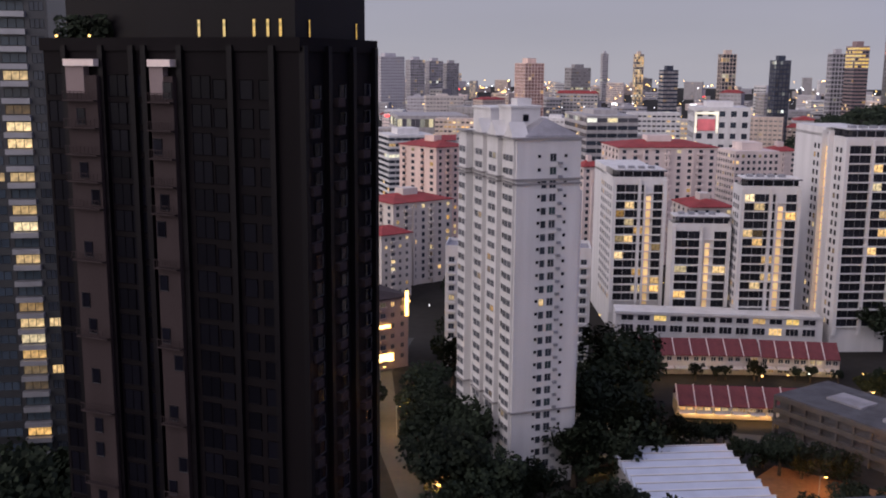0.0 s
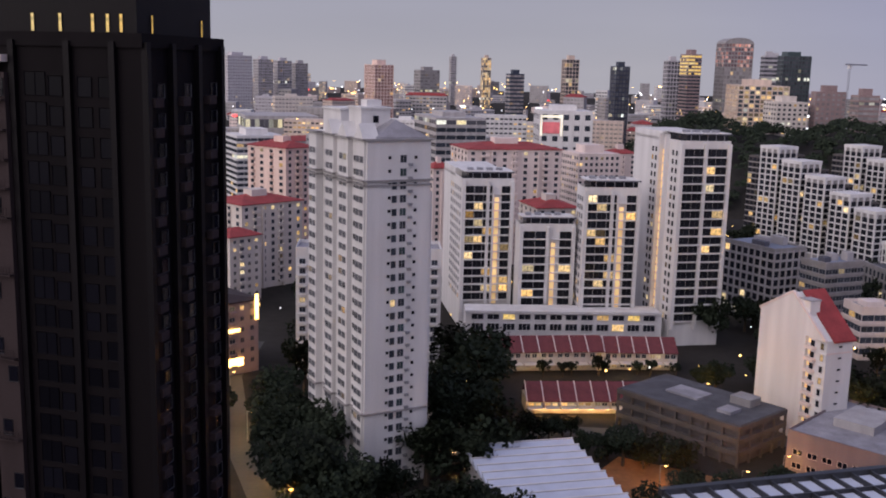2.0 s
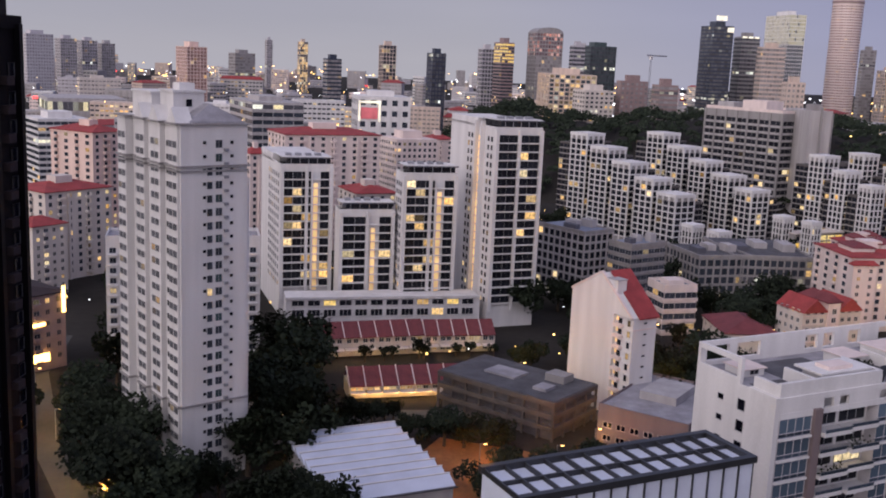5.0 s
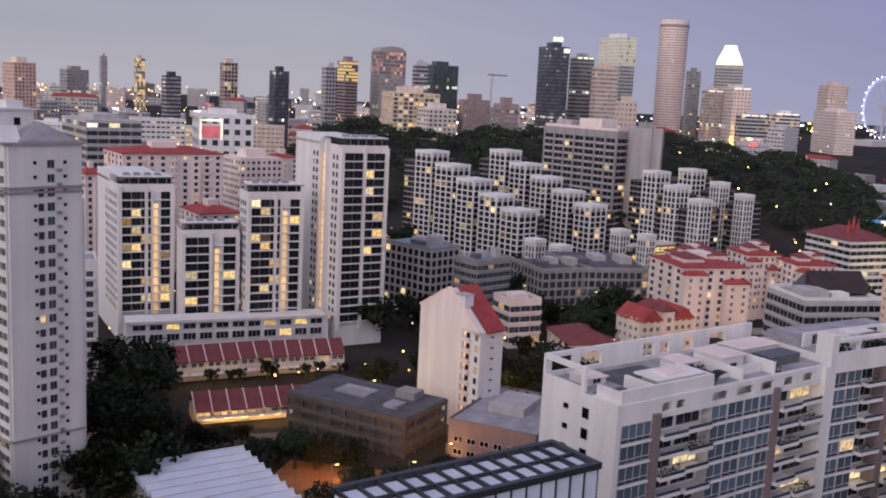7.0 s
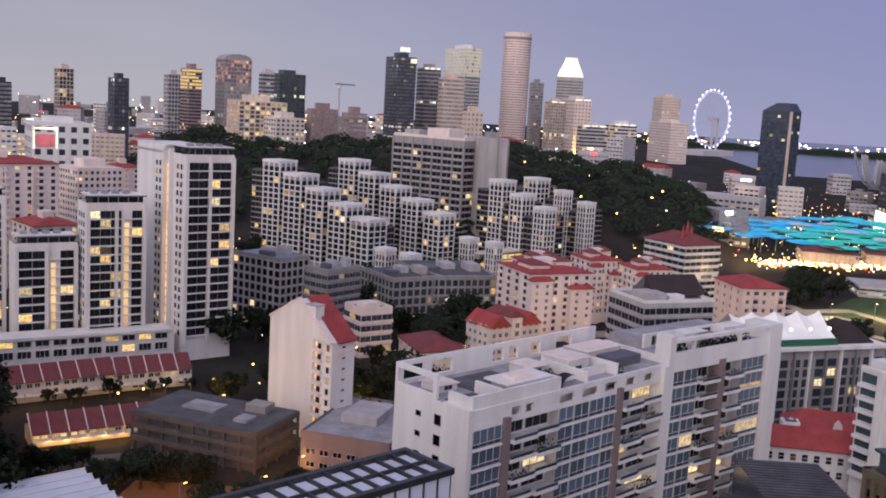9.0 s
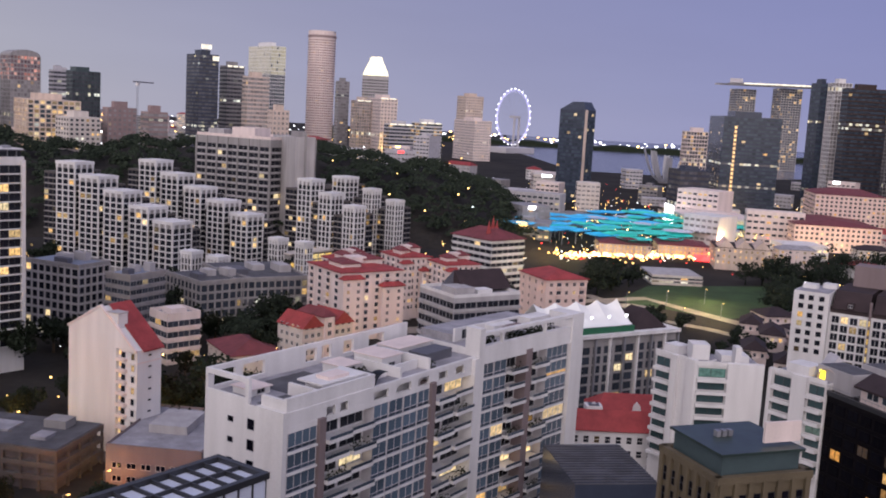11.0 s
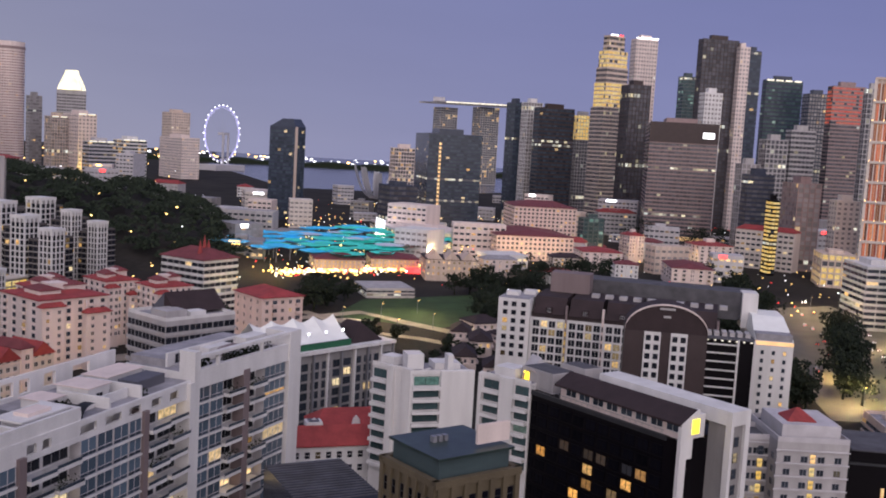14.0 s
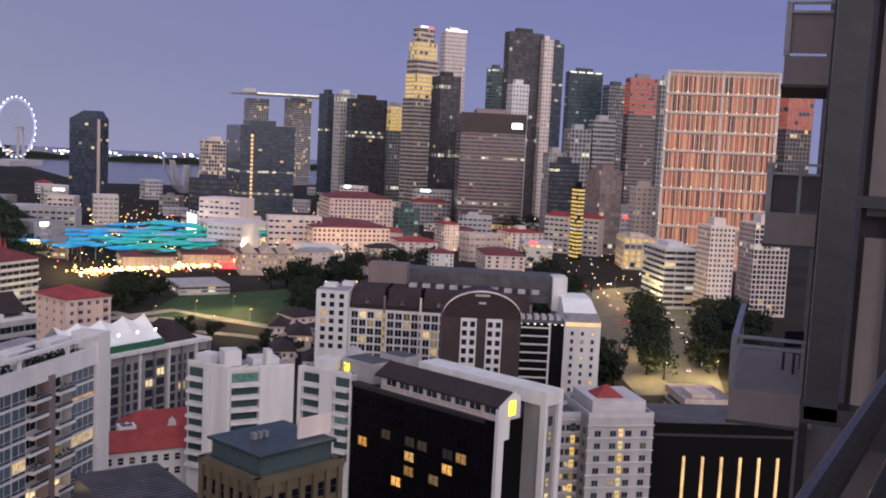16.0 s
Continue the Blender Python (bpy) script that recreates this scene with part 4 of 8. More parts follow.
part("roof_frame", bm, WHITE, w1)
slab("roof_deck", DECK, w1, 0.3, 0.5, z, b, a - 0.6, z + 0.08)
for p, q, y0, y1, h in ((25.0, 30.0, 9.5, 14.5, 1.7), (33.0, 39.0, 6.5, 13.5, 2.6), (43.0, 54.0, 10.0, 15.5, 2.2), (3.0, 7.5, 11.0, 15.5, 1.3)):
    rm = slab("roof_room", WHITE, w1, p, y0, z + 0.08, q, y1, z + h)
    slab("room_cap", PALE, rm, p - 0.35, y0 - 0.35, z + h, q + 0.35, y1 + 0.35, z + h + 0.18)
    place(w1, "window", window(1.8, 1.0, G_SHADE, RAIL, 2, 1, False), "R", (p + q) / 2, z + 0.4, y0)
slab("roof_room", SLATE, w1, 44.0, 4.0, z + 0.08, 53.0, 8.4, z + 2.0, label="grey-blue glazed roof box")
for p, q, y0, y1, h in ((23.4, 23.9, 0.8, 9.0, 1.6), (31.4, 31.9, 0.8, 12.0, 2.1), (40.6, 41.1, 0.8, 13.0, 2.4), (24.0, 31.0, 3.6, 4.0, 1.0), (32.0, 40.0, 3.2, 3.6, 1.9)):
    slab("terrace_wall", WHITE, w1, p, y0, z + 0.08, q, y1, z + h)
for p, q, y0, y1 in ((1.4, 8.4, 1.2, 8.0), (24.2, 31.0, 4.4, 9.0), (41.6, 43.6, 1.0, 9.0), (9.0, 22.0, 8.4, 16.5)):
    slab("terrace_floor", DECKD, w1, p, y0, z + 0.08, q, y1, z + 0.14, label="dark timber terrace floor")
bm = bmesh.new()                  # an arched stair hood
for k in range(9):
    t0, t1 = math.pi * 0.62 * k / 9, math.pi * 0.62 * (k + 1) / 9
    c = [bm.verts.new((24.3 + 2.8 * (1 - math.cos(t)) * 1.0, yy, z + 0.1 + 2.0 * math.sin(t))) for t in (t0, t1) for yy in (0.9, 3.2)]
    bm.faces.new((c[0], c[1], c[3], c[2]))
bmesh.ops.solidify(bm, geom=bm.faces[:], thickness=0.15)
part("stair_hood", bm, STEEL, w1, "dark arched stair hood")
leaf_bed(w1, 1.6, 1.4, 8.2, 2.4, z + 0.1, 1.4, 160)
leaf_bed(w1, 24.4, 7.6, 30.0, 8.6, z + 0.1, 1.3, 140)
leaf_bed(w1, 41.7, 1.0, 43.4, 6.0, z + 0.1, 1.2, 90)
for p, q in ((31.0, 15.2), (40.0, 15.0), (8.6, 13.0), (56.0, 11.0)):
    slab("air_unit", RAIL, w1, p - 1.4, q, z + 0.08, p, q + 1.1, z + 1.3)
sail = bmesh.new()
bx(sail, 13.2, 2.6, z + 2.75, 18.6, 5.6, z + 3.35)
part("parasol_bed", sail, PALE, w1, "pale lounge under a folded awning")

x, y, rz, b, a, z = 148.889, 138.333, 5.3, 40.3333, 17, 46.5
w2 = wing((x, y, rz, b, a, z), (("f", -0.2, 1.6), ("g", 1.8, 6.0), ("g", 6.3, 10.6), ("b", 11.0, 17.0), ("w", 17.2, 19.4), ("b", 19.6, 25.4), ("g", 25.9, 34.4), ("f", 34.8, 39.4)), 10, "white apartment wing with recessed top terrace")
bm = bmesh.new()
bx(bm, -0.2, -0.9, z, 1.6, 3.0, z + 4.6)
bx(bm, 34.8, -0.9, z, 39.4, 6.0, z + 3.6)
bx(bm, 1.6, -0.7, z + 2.9, 34.8, 0.5, z + 3.6)
bx(bm, 1.6, -0.5, z - 3.2, 34.8, 0.6, z + 0.7)
part("roof_frame", bm, WHITE, w2)
bm = bmesh.new()
bx(bm, 1.6, 7.5, z, 33.0, 8.0, z + 3.0)
bx(bm, 12.0, 5.0, z, 20.0, 7.5, z + 2.6)
bx(bm, 25.0, 4.5, z, 33.0, 7.5, z + 2.9)
part("terrace_wall", bm, WHITE, w2)
slab("roof_deck", DECK, w2, 0.3, 0.6, z, b, a - 0.3, z + 0.08)
slab("rear_roof", DECK, w2, 1.6, 8.0, z + 0.08, 33.0, a, z + 1.6)
for p in (8.0, 24.0):
    slab("frame_post", WHITE, w2, p, -0.6, z + 0.7, p + 0.5, 0.2, z + 2.9)
for p, w in ((4.0, 3.0), (21.0, 3.0)):
    place(w2, "window", window(w, 2.0, G_SHADE, RAIL, 3, 1, False), "R", p + w / 2, z + 0.5, 7.5)
leaf_bed(w2, 2.0, 1.0, 8.0, 4.0, z + 0.3, 1.8, 260)
leaf_bed(w2, 13.0, 1.0, 30.0, 2.6, z + 0.3, 1.5, 420)
bm = bmesh.new()
for k in range(12):
    t0, t1 = math.tau * k / 12, math.tau * (k + 1) / 12
    f = bm.faces.new([bm.verts.new(c) for c in ((18 + 4.2 * math.cos(t0), 3.4 + 2.4 * math.sin(t0), z + 2.2), (18 + 4.2 * math.cos(t1), 3.4 + 2.4 * math.sin(t1), z + 2.2), (18, 3.4, z + 3.1))])
part("terrace_umbrella", bm, TAUPE, w2, "taupe terrace umbrella")

# ---- dark glazed roof close by ----
x, y, rz, b, a, z = 41, 102, 10, 35.5, 9.5, 45
root = block("glazed_roof_block", "dark steel framed roof with pale glass panels", x, y, rz, b, a, z - 0.6, METAL)
bm = bmesh.new()
bx(bm, -0.4, -0.4, z - 0.6, b + 0.4, 0.5, z + 0.3)
bx(bm, -0.4, a - 0.5, z - 0.6, b + 0.4, a + 0.4, z + 0.3)
bx(bm, b - 0.5, 0.5, z - 0.6, b + 0.4, a - 0.5, z + 0.3)
for i in range(12):
    bx(bm, i * b / 12 - 0.12, 0.5, z - 0.6, i * b / 12 + 0.12, a - 0.5, z + 0.1)
bx(bm, 0, a * 0.5 - 0.12, z - 0.6, b, a * 0.5 + 0.12, z + 0.12)
part("steel_frame", bm, STEEL, root)
for i in range(12):
    for j in range(2):
        if (i * 5 + j * 3) % 7 in (1, 4):
            continue
        slab("roof_panel", METAL, root, i * b / 12 + 0.2, 0.6 + j * a / 2, z - 0.55, (i + 1) * b / 12 - 0.2, a / 2 - 0.2 + j * (a / 2 - 0.4), z - 0.42)
for i in range(14):
    slab("mullion", STEEL, root, i * b / 14, -0.25, 20, i * b / 14 + 0.15, 0, z - 0.6)
for i in range(5):
    slab("mullion", STEEL, root, b, i * a / 5, 20, b + 0.25, i * a / 5 + 0.15, z - 0.6)

# ---- stepped condominium towers with white grid frames ----
def grid_tower(label, dims, group=""):
    x, y, rz, b, a, z = dims
    root = thing("stepped_condominium", label, "tower", x, y, rz, 0, group)
    slab("core", STONE, root, 0.4, 0.4, 0, b - 0.4, a - 0.4, z - 1)
    bm = bmesh.new()                  # white crown: a slab on short posts
    bx(bm, -0.3, -0.3, z - 1.0, b + 0.3, a + 0.3, z + 0.7)
    for i in range(4):
        bx(bm, i * (b - 1.2) / 3, -0.25, z - 3.0, i * (b - 1.2) / 3 + 1.2, 0.4, z - 1.0)
        bx(bm, -0.25, i * (a - 1.2) / 3, z - 3.0, 0.4, i * (a - 1.2) / 3 + 1.2, z - 1.0)
    part("roof_cap", bm, WHITE, root)
    fl = 3.1
    le = ledge_mesh(b - 0.8, a - 0.8, 0.65, 0.45, WHITE)
    pb = bmesh.new()
    for f in range(int((z - 4) / fl)):
        zz = z - 5.6 - f * fl
        pane_verts(pb, b - 0.8, a - 0.8, 2.5, 3, 3, 0.06, zz, 0.03, 0.4)
        part("ledge", le, None, root, at=(0.4, 0.4, zz - 0.55))
    tagged(part("window_panes", pb, G_SHADE, root), kind="stuff")
    pm = pier_mesh(0.65, 0.5, z - 2.2, WHITE)
    for i in range(4):
        part("pier", pm, None, root, at=(0.4 + (b - 0.8) * i / 3, 0.4, 0))
        part("pier", pm, None, root, at=(0.4, 0.4 + (a - 0.8) * i / 3, 0), turn=-90)
    if z < 24:
        return root
    for name, x0, y0, x1, y1, h in (("side_wing", b, 5.0, b + 11, a + 4, z - 4.5), ("rear_wing", b * 0.3, a, b, a + 13, z - 6.0)):
        w = slab(name, CONC, root, x0, y0, 0, x1, y1, h)
        lb, pb = bmesh.new(), bmesh.new()
        for f in range(int((h - 2) / 3.1)):
            zz = h - 3.2 - f * 3.1
            bx(lb, x0 - 0.3, y0 - 0.5, zz - 0.7, x1, y0, zz - 0.15)
            bx(lb, x0 - 0.3, y0, zz - 0.7, x0, y1, zz - 0.15)
            for i in range(4):
                p, q = x0 + (x1 - x0) * (i + 0.08) / 4, x0 + (x1 - x0) * (i + 0.92) / 4
                pb.faces.new([pb.verts.new((u, y0 - 0.04, h2)) for u, h2 in ((p, zz), (q, zz), (q, zz + 2.1), (p, zz + 2.1))])
                p, q = y0 + (y1 - y0) * (i + 0.08) / 4, y0 + (y1 - y0) * (i + 0.92) / 4
                pb.faces.new([pb.verts.new((x0 - 0.04, u, h2)) for u, h2 in ((q, zz), (p, zz), (p, zz + 2.1), (q, zz + 2.1))])
        tagged(part("wing_ledge", lb, STONE, w), kind="stuff")
        tagged(part("wing_panes", pb, G_HOME, w), kind="stuff")
    return root


STEP = "tall stepped condominium tower with white grid frame"


def nearer(d, k=0.9):
    """The same tower moved towards the viewer along its line of sight."""
    return (d[0] * k, d[1] * k, d[2], d[3] * k, d[4] * k, EYE - (EYE - d[5]) * k)


for d in ((264, 583, 20.6, 15.2, 15.1, 52.0), (269.8, 563.8, 19.4, 15.7, 15.6, 45.0), (275.4, 544.3, 18.2, 15.4, 15.4, 37.9), (281, 524.5, 16.8, 15.4, 15.4, 30.7), (285.6, 504.8, 15.5, 15.6, 15.5, 24.0)):
    grid_tower(STEP, nearer(d), "first row of stepped towers")
for d in ((324.9, 597.3, 16.5, 15.3, 15.2, 52.4), (329.6, 577.5, 15.3, 15.3, 15.3, 45.2), (334.4, 557.4, 14, 14.7, 14.7, 38.3), (338.8, 537.1, 12.8, 14.7, 14.7, 31.7), (342.7, 516.7, 11.4, 14.4, 14.4, 25.2)):
    grid_tower(STEP, nearer(d), "second row of stepped towers")
for d in ((385.7, 510.7, 7.9, 12.1, 12.1, 47.2), (386.7, 491, 6.8, 11, 11.1, 40.2), (388.6, 470.2, 5.4, 10, 10, 34.4), (434.2, 536.3, 6, 12.7, 12.7, 46.4), (441.9, 516.8, 4.5, 8.9, 8.9, 39.9), (447.3, 498.8, 3.1, 8.7, 8.7, 33.9)):
    grid_tower(STEP, nearer(d), "third row of stepped towers")
for d in ((274.5, 465, 14.4, 8.1, 8.1, 13.6), (281, 449.3, 13, 8.7, 8.6, 12.6), (347, 489.5, 9.7, 8.3, 8.3, 14.0), (353.5, 472.4, 8.2, 7.6, 7.7, 13.6)):
    grid_tower("low white-capped pavilion tower of the stepped estate", nearer(d), "low pavilions")
root = thing("lit_link_hall", "low link hall with amber-lit open front", "hall", 318, 436, 9)
slab("wall", STONE, root, 0, 1, 0, 44, 9, 14)
for k in range(8):
    for j in range(3):
        place(root, "window", window(4.6, 2.6, G_GOLD if j else G_LOT, CREAM, 2, 1, False, 0.3), "R", 2.8 + k * 5.4, 3.6 + j * 3.4, 1.0)
slab("roof", CREAM, root, -0.5, 0, 14, 44.5, 9.5, 14.6)

# ---- the grey office block and its stair tower ----
x, y, rz, b, a, z = 398.6, 575.4, 18, 53.5, 65.2, 69.2
root = block("office_block", "large grey granite office block with ribbon windows", x, y, rz, b, a, z, STONE, "office block")
n = 14
le = ledge_mesh(b, a, 1.3, 0.5, GREY)
pb = bmesh.new()
for f in range(n):
    pane_verts(pb, b, a, 2.9, 10, 14, 0.06, z - 8.1 - f * 4.6)
    part("ledge", le, None, root, at=(0, 0, z - 9.4 - f * 4.6))
tagged(part("window_panes", pb, G_SHADE, root), kind="stuff")
for i in range(8):
    place(root, "pier", pier_mesh(1.2, 0.8, z, STONE), "L", a * i / 7, 0)
for i in range(4):
    place(root, "pier", pier_mesh(1.2, 0.8, z, STONE), "R", b * i / 3, 0)
parapet(root, b, a, z, PALE, 2.0)
slab("plant_room", PALE, root, 8, 20, z, 26, 40, z + 7)
slab("plant_room", GREY, root, 6, 46, z, 22, 60, z + 5)
x, y, rz, b, a, z = 406.7, 557.4, -10, 14.7, 36.8, 72.5
root = block("stair_tower", "plain grey concrete service tower beside the office", x, y, rz, b, a, z, GREY, "tower")
slab("fin", STONE, root, b * 0.46, -1.2, 0, b * 0.54, 0, z + 2)
slab("plant_room", STONE, root, 2, 3, z, 9, 12, z + 4)

# ---- grey mid-rise blocks ----
high_rise("apartment_block", "grey glazed mid-rise with flat blue-grey roof", nearer((178.9, 391, 21, 17.5, 29.2, 23.6), 0.92), GREY, G_SHADE, 3.2, 3.2, "grid", False, "apartment block")
high_rise("apartment_block", "dark grey stepped mid-rise block", nearer((188.4, 365.2, 17.7, 19.6, 13.6, 22.8), 0.92), STONE, G_MID, 3.2, 3.0, "band", False, "apartment block")
high_rise("apartment_block", "white low block with ribbon balconies", (176.3, 313.9, 0.3, 13.3, 12.8, 17.6), PALE, G_DIM, 3.2, 4.0, "band", True, "apartment block")
high_rise("apartment_block", "low grey concrete-framed block", nearer((242.7, 402.5, -1.5, 26.7, 32.3, 10.0), 0.88), STONE, G_MID, 3.2, 3.0, "grid", False, "apartment block")
high_rise("apartment_block", "low grey concrete-framed block", nearer((261.2, 402.7, -14.1, 37.5, 50.5, 10.1), 0.88), STONE, G_MID, 3.2, 3.0, "grid", False, "apartment block")

BLUEDECK = mat("blue_grey_roof_sheet", (0.20, 0.23, 0.31), rough=0.5, spread=0.2)
for d, m in ((nearer((178.9, 391, 21, 17.5, 29.2, 23.6), 0.92), BLUEDECK), (nearer((188.4, 365.2, 17.7, 19.6, 13.6, 22.8), 0.92), BLUEDECK), (nearer((242.7, 402.5, -1.5, 26.7, 32.3, 10.0), 0.88), DECKD), (nearer((261.2, 402.7, -14.1, 37.5, 50.5, 10.1), 0.88), DECKD)):
    x, y, rz, b, a, z = d
    root = thing("roof_terrace", "flat grey roof with parapet and small plant rooms", "roof", x, y, rz, z)
    slab("deck", m, root, 0.2, 0.2, 0, b - 0.2, a - 0.2, 0.25)
    bm = bmesh.new()
    for q in ((-0.3, -0.3, b + 0.3, 0.2), (-0.3, 0.2, 0.2, a), (b - 0.2, 0.2, b + 0.3, a)):
        bx(bm, q[0], q[1], -0.4, q[2], q[3], 1.0)
    part("parapet", bm, STONE, root)
    for k in range(3):
        slab("plant_room", GREY if k else SLATE, root, b * (0.15 + 0.3 * k), a * (0.3 + 0.15 * (k % 2)), 0.25, b * (0.32 + 0.3 * k), a * (0.55 + 0.15 * (k % 2)), 2.2 + 0.6 * k)

# ---- pink estate with stepped red roofs ----
for d, l in (((251.7, 310.9, -9.8, 29.1, 29.1, 28.4), "pink apartment block with stepped red roofs"), ((303.3, 332.4, -12.7, 15.8, 18.9, 28.4), "pale pink block with red roof tiers"), ((311.3, 311, -15.5, 17.3, 16.8, 27.6), "pale block with red roof tiers"), ((277.4, 341.5, -9.4, 16.6, 19.9, 26.4), "pink block with red roof")):
    r = red_roofed("estate_block", l, d, PALE, (6, 4), G_MID, 3.0, 2.2)
    b, a, z = d[3:]
    for p, q, w, k in ((0.12, 0.2, 0.3, 2.6), (0.55, 0.35, 0.32, 3.4)):      # penthouse tiers with roofs of their own
        tier = slab("tier", PALE, r, p * b, q * a, z, (p + w) * b, (q + 0.4) * a, z + k)
        bm = bmesh.new()
        hip(bm, p * b, q * a, (p + w) * b, (q + 0.4) * a, z + k, 1.6, 0.5, 0.4)
        part("tier_roof", bm, ROOFD, tier)
    for p, q, w, h, dz in ((0.0, -2.2, 0.32, 2.6, -2.5), (0.62, -3.0, 0.36, 3.2, -6.0)):
        bm = bmesh.new()
        bx(bm, p * b, q, 0, (p + w) * b, 0, z + dz)
        part("bay", bm, PALE, r)
        bm = bmesh.new()
        hip(bm, p * b, q, (p + w) * b, 0.5, z + dz, 1.5, 0.6, 0.4)
        part("bay_roof", bm, ROOF, r)
        for f in range(int((z + dz - 3) / 3.0)):
            for u in spread(p * b, (p + w) * b, 2):
                place(r, "window", window(1.3, 1.5, G_MID, PALE, 2, 1), "R", u, z + dz - 2.8 - f * 3.0, q)
x, y, rz, b, a, z = 213.1, 283.9, 3, 24.3, 14.1, 15.1
r = block("gabled_house_block", "grey walk-up block with two red gables", x, y, rz, b, a, z, CREAM, "apartment block")
for p, q in ((0.0, 0.4), (0.6, 1.0)):
    bm = bmesh.new()
    v = [bm.verts.new(c) for c in ((p * b - 0.5, -0.6, z), (q * b + 0.5, -0.6, z), ((p + q) / 2 * b, -0.6, z + 4.6), (p * b - 0.5, a + 0.5, z), (q * b + 0.5, a + 0.5, z), ((p + q) / 2 * b, a + 0.5, z + 4.6))]
    for f in ((0, 1, 2), (5, 4, 3), (0, 2, 5, 3), (2, 1, 4, 5)):
        bm.faces.new([v[i] for i in f])
    part("gable_roof", bm, ROOF, r, "red tiled gable roof")
slab("stair_tower", PALE, r, 0.4 * b, -0.8, 0, 0.6 * b, a, z + 3.2)
bm = bmesh.new()
hip(bm, 0.38 * b, -0.8, 0.62 * b, a, z + 3.2, 2.6, 0.3, 0.45)
part("stair_roof", bm, ROOFD, r)
for k, (p, q) in enumerate(((0.02, 0.38), (0.62, 0.98))):
    windows(r, "R", p * b, q * b, 3, 2.0, 3.1, 5, 1.5, 1.6, G_HOME, WHITE, 2, 1)
windows(r, "R", 0.42 * b, 0.58 * b, 1, 2.0, 3.1, 5, 1.8, 1.9, G_LOT, WHITE, 2, 1, -0.8)
windows(r, "L", 1, a - 1, 4, 2.0, 3.1, 5, 1.4, 1.5, G_HOME, WHITE, 2, 1)
for f in range(5):
    slab("ledge", PALE, r, -0.25, -0.3, 1.4 + f * 3.1, 0.4 * b, 0, 1.65 + f * 3.1)
r = high_rise("spired_block", "white block with red roof and small spires", (383.8, 350.8, -2.4, 24.6, 30.6, 29.8), WHITE, G_HOME, 3.4, 4.0, "band", False)
bm = bmesh.new()
hip(bm, 0, 0, 24.6, 30.6, 29.8, 5, 1.0, 0.35)
part("roof", bm, ROOFD, r, "dark red tiled roof")
for u, v, h in ((6, 9, 9), (12, 12, 11), (18, 15, 8)):
    bm = bmesh.new()
    bmesh.ops.create_cone(bm, cap_ends=True, segments=8, radius1=1.8, radius2=0.05, depth=h)
    bmesh.ops.translate(bm, verts=bm.verts, vec=(u, v, 32 + h / 2 - 1.5))
    part("spire", bm, ROOF, r)
r = high_rise("gabled_grey_block", "grey stepped block with slate and brown gable", (214.3, 209.9, -11.5, 25.1, 19.9, 39.1), GREY, G_SHADE, 3.1, 3.6, "band", False, "apartment block")
b, a, z = (214.3, 209.9, -11.5, 25.1, 19.9, 39.1)[3:]
parapet(r, b, a, z, WHITE, 1.0)
slab("roof_room", GREY, r, 1.5, 2, z, b * 0.35, a * 0.5, z + 2.6)
slab("roof_room", WHITE, r, b * 0.4, a * 0.1, z, b * 0.62, a * 0.3, z + 1.8)
for y0, y1, m in ((0.3, 0.62, ROOFB), (0.62, 0.95, SLATE)):      # a gable in two colours
    bm = bmesh.new()
    k0, k1 = z + (6.5 if y0 < 0.5 else 6.5), z + 0.8
    e = (y0, y1) if y0 < 0.5 else (y1, y0)
    v = [bm.verts.new(c) for c in ((b * 0.3, e[0] * a, k1), (b + 1, e[0] * a, k1), (b + 1, e[1] * a, k0), (b * 0.3, e[1] * a, k0), (b * 0.3, e[1] * a, k1), (b + 1, e[1] * a, k1))]
    for f in ((0, 1, 2, 3), (3, 4, 0), (1, 5, 2), (4, 3, 2, 5)):
        bm.faces.new([v[i] for i in f])
    part("gable_roof", bm, m, r)
red_roofed("peach_block", "peach low block with red tiled roof", (294.7, 239.9, -21.2, 18, 21.6, 33.7), PINK, (5, 4), G_MID, 3.2, 3.0)

# ---- tent-roofed block ----
GREENP = mat("green_parapet_sheet", (0.02, 0.12, 0.06), rough=0.5)
x, y, rz, b, a, z = 253.8, 190.9, -13.3, 42, 29, 26.1
root = block("tent_roof_block", "grey glazed block with white tent roof", x, y, rz, b, a, z, STONE, "building")
TK = 1.35
for i in range(8):
    slab("fin", RAIL if i % 2 else WHITE, root, i * b / 7 - 0.3, -1.0, 0, i * b / 7 + 0.3, 0, z - 0.5)
for f in range(7):
    for u in spread(0, b, 9):
        place(root, "window", window(3.2, 2.4, G_MID, STEEL, 2, 1, False), "R", u, 1 + f * 3.2)
slab("roof_frame", WHITE, root, -13, -1.4, z - 0.5, b + 0.5, a, z + 0.6)
slab("green_parapet", GREENP, root, -8 * TK, 0.5, z + 0.6, 17 * TK, 1.0, z + 2.6, label="dark green parapet")
bm = bmesh.new()
nx, ny = 40, 12
grid = [[bm.verts.new((TK * (-9 + 26 * i / nx), TK * (1.2 + 13 * j / ny), z + 2.6 + TK * 5.2 * (1 - abs(2 * j / ny - 1)) ** 1.25 * (0.74 + 0.26 * abs(1 - (4.0 * i / nx) % 1 * 2) ** 1.5))) for j in range(ny + 1)] for i in range(nx + 1)]
for i in range(nx):
    for j in range(ny):
        bm.faces.new((grid[i][j], grid[i + 1][j], grid[i + 1][j + 1], grid[i][j + 1]))
part("tent", bm, TENT, root, "white tensile tent roof")
for u in (4, 9.5, 15):
    slab("tent_lamp", E_WHITE, root, TK * u, 2.2, z + 5.2, TK * u + 0.8, 2.4, z + 6.0)
bm = bmesh.new()
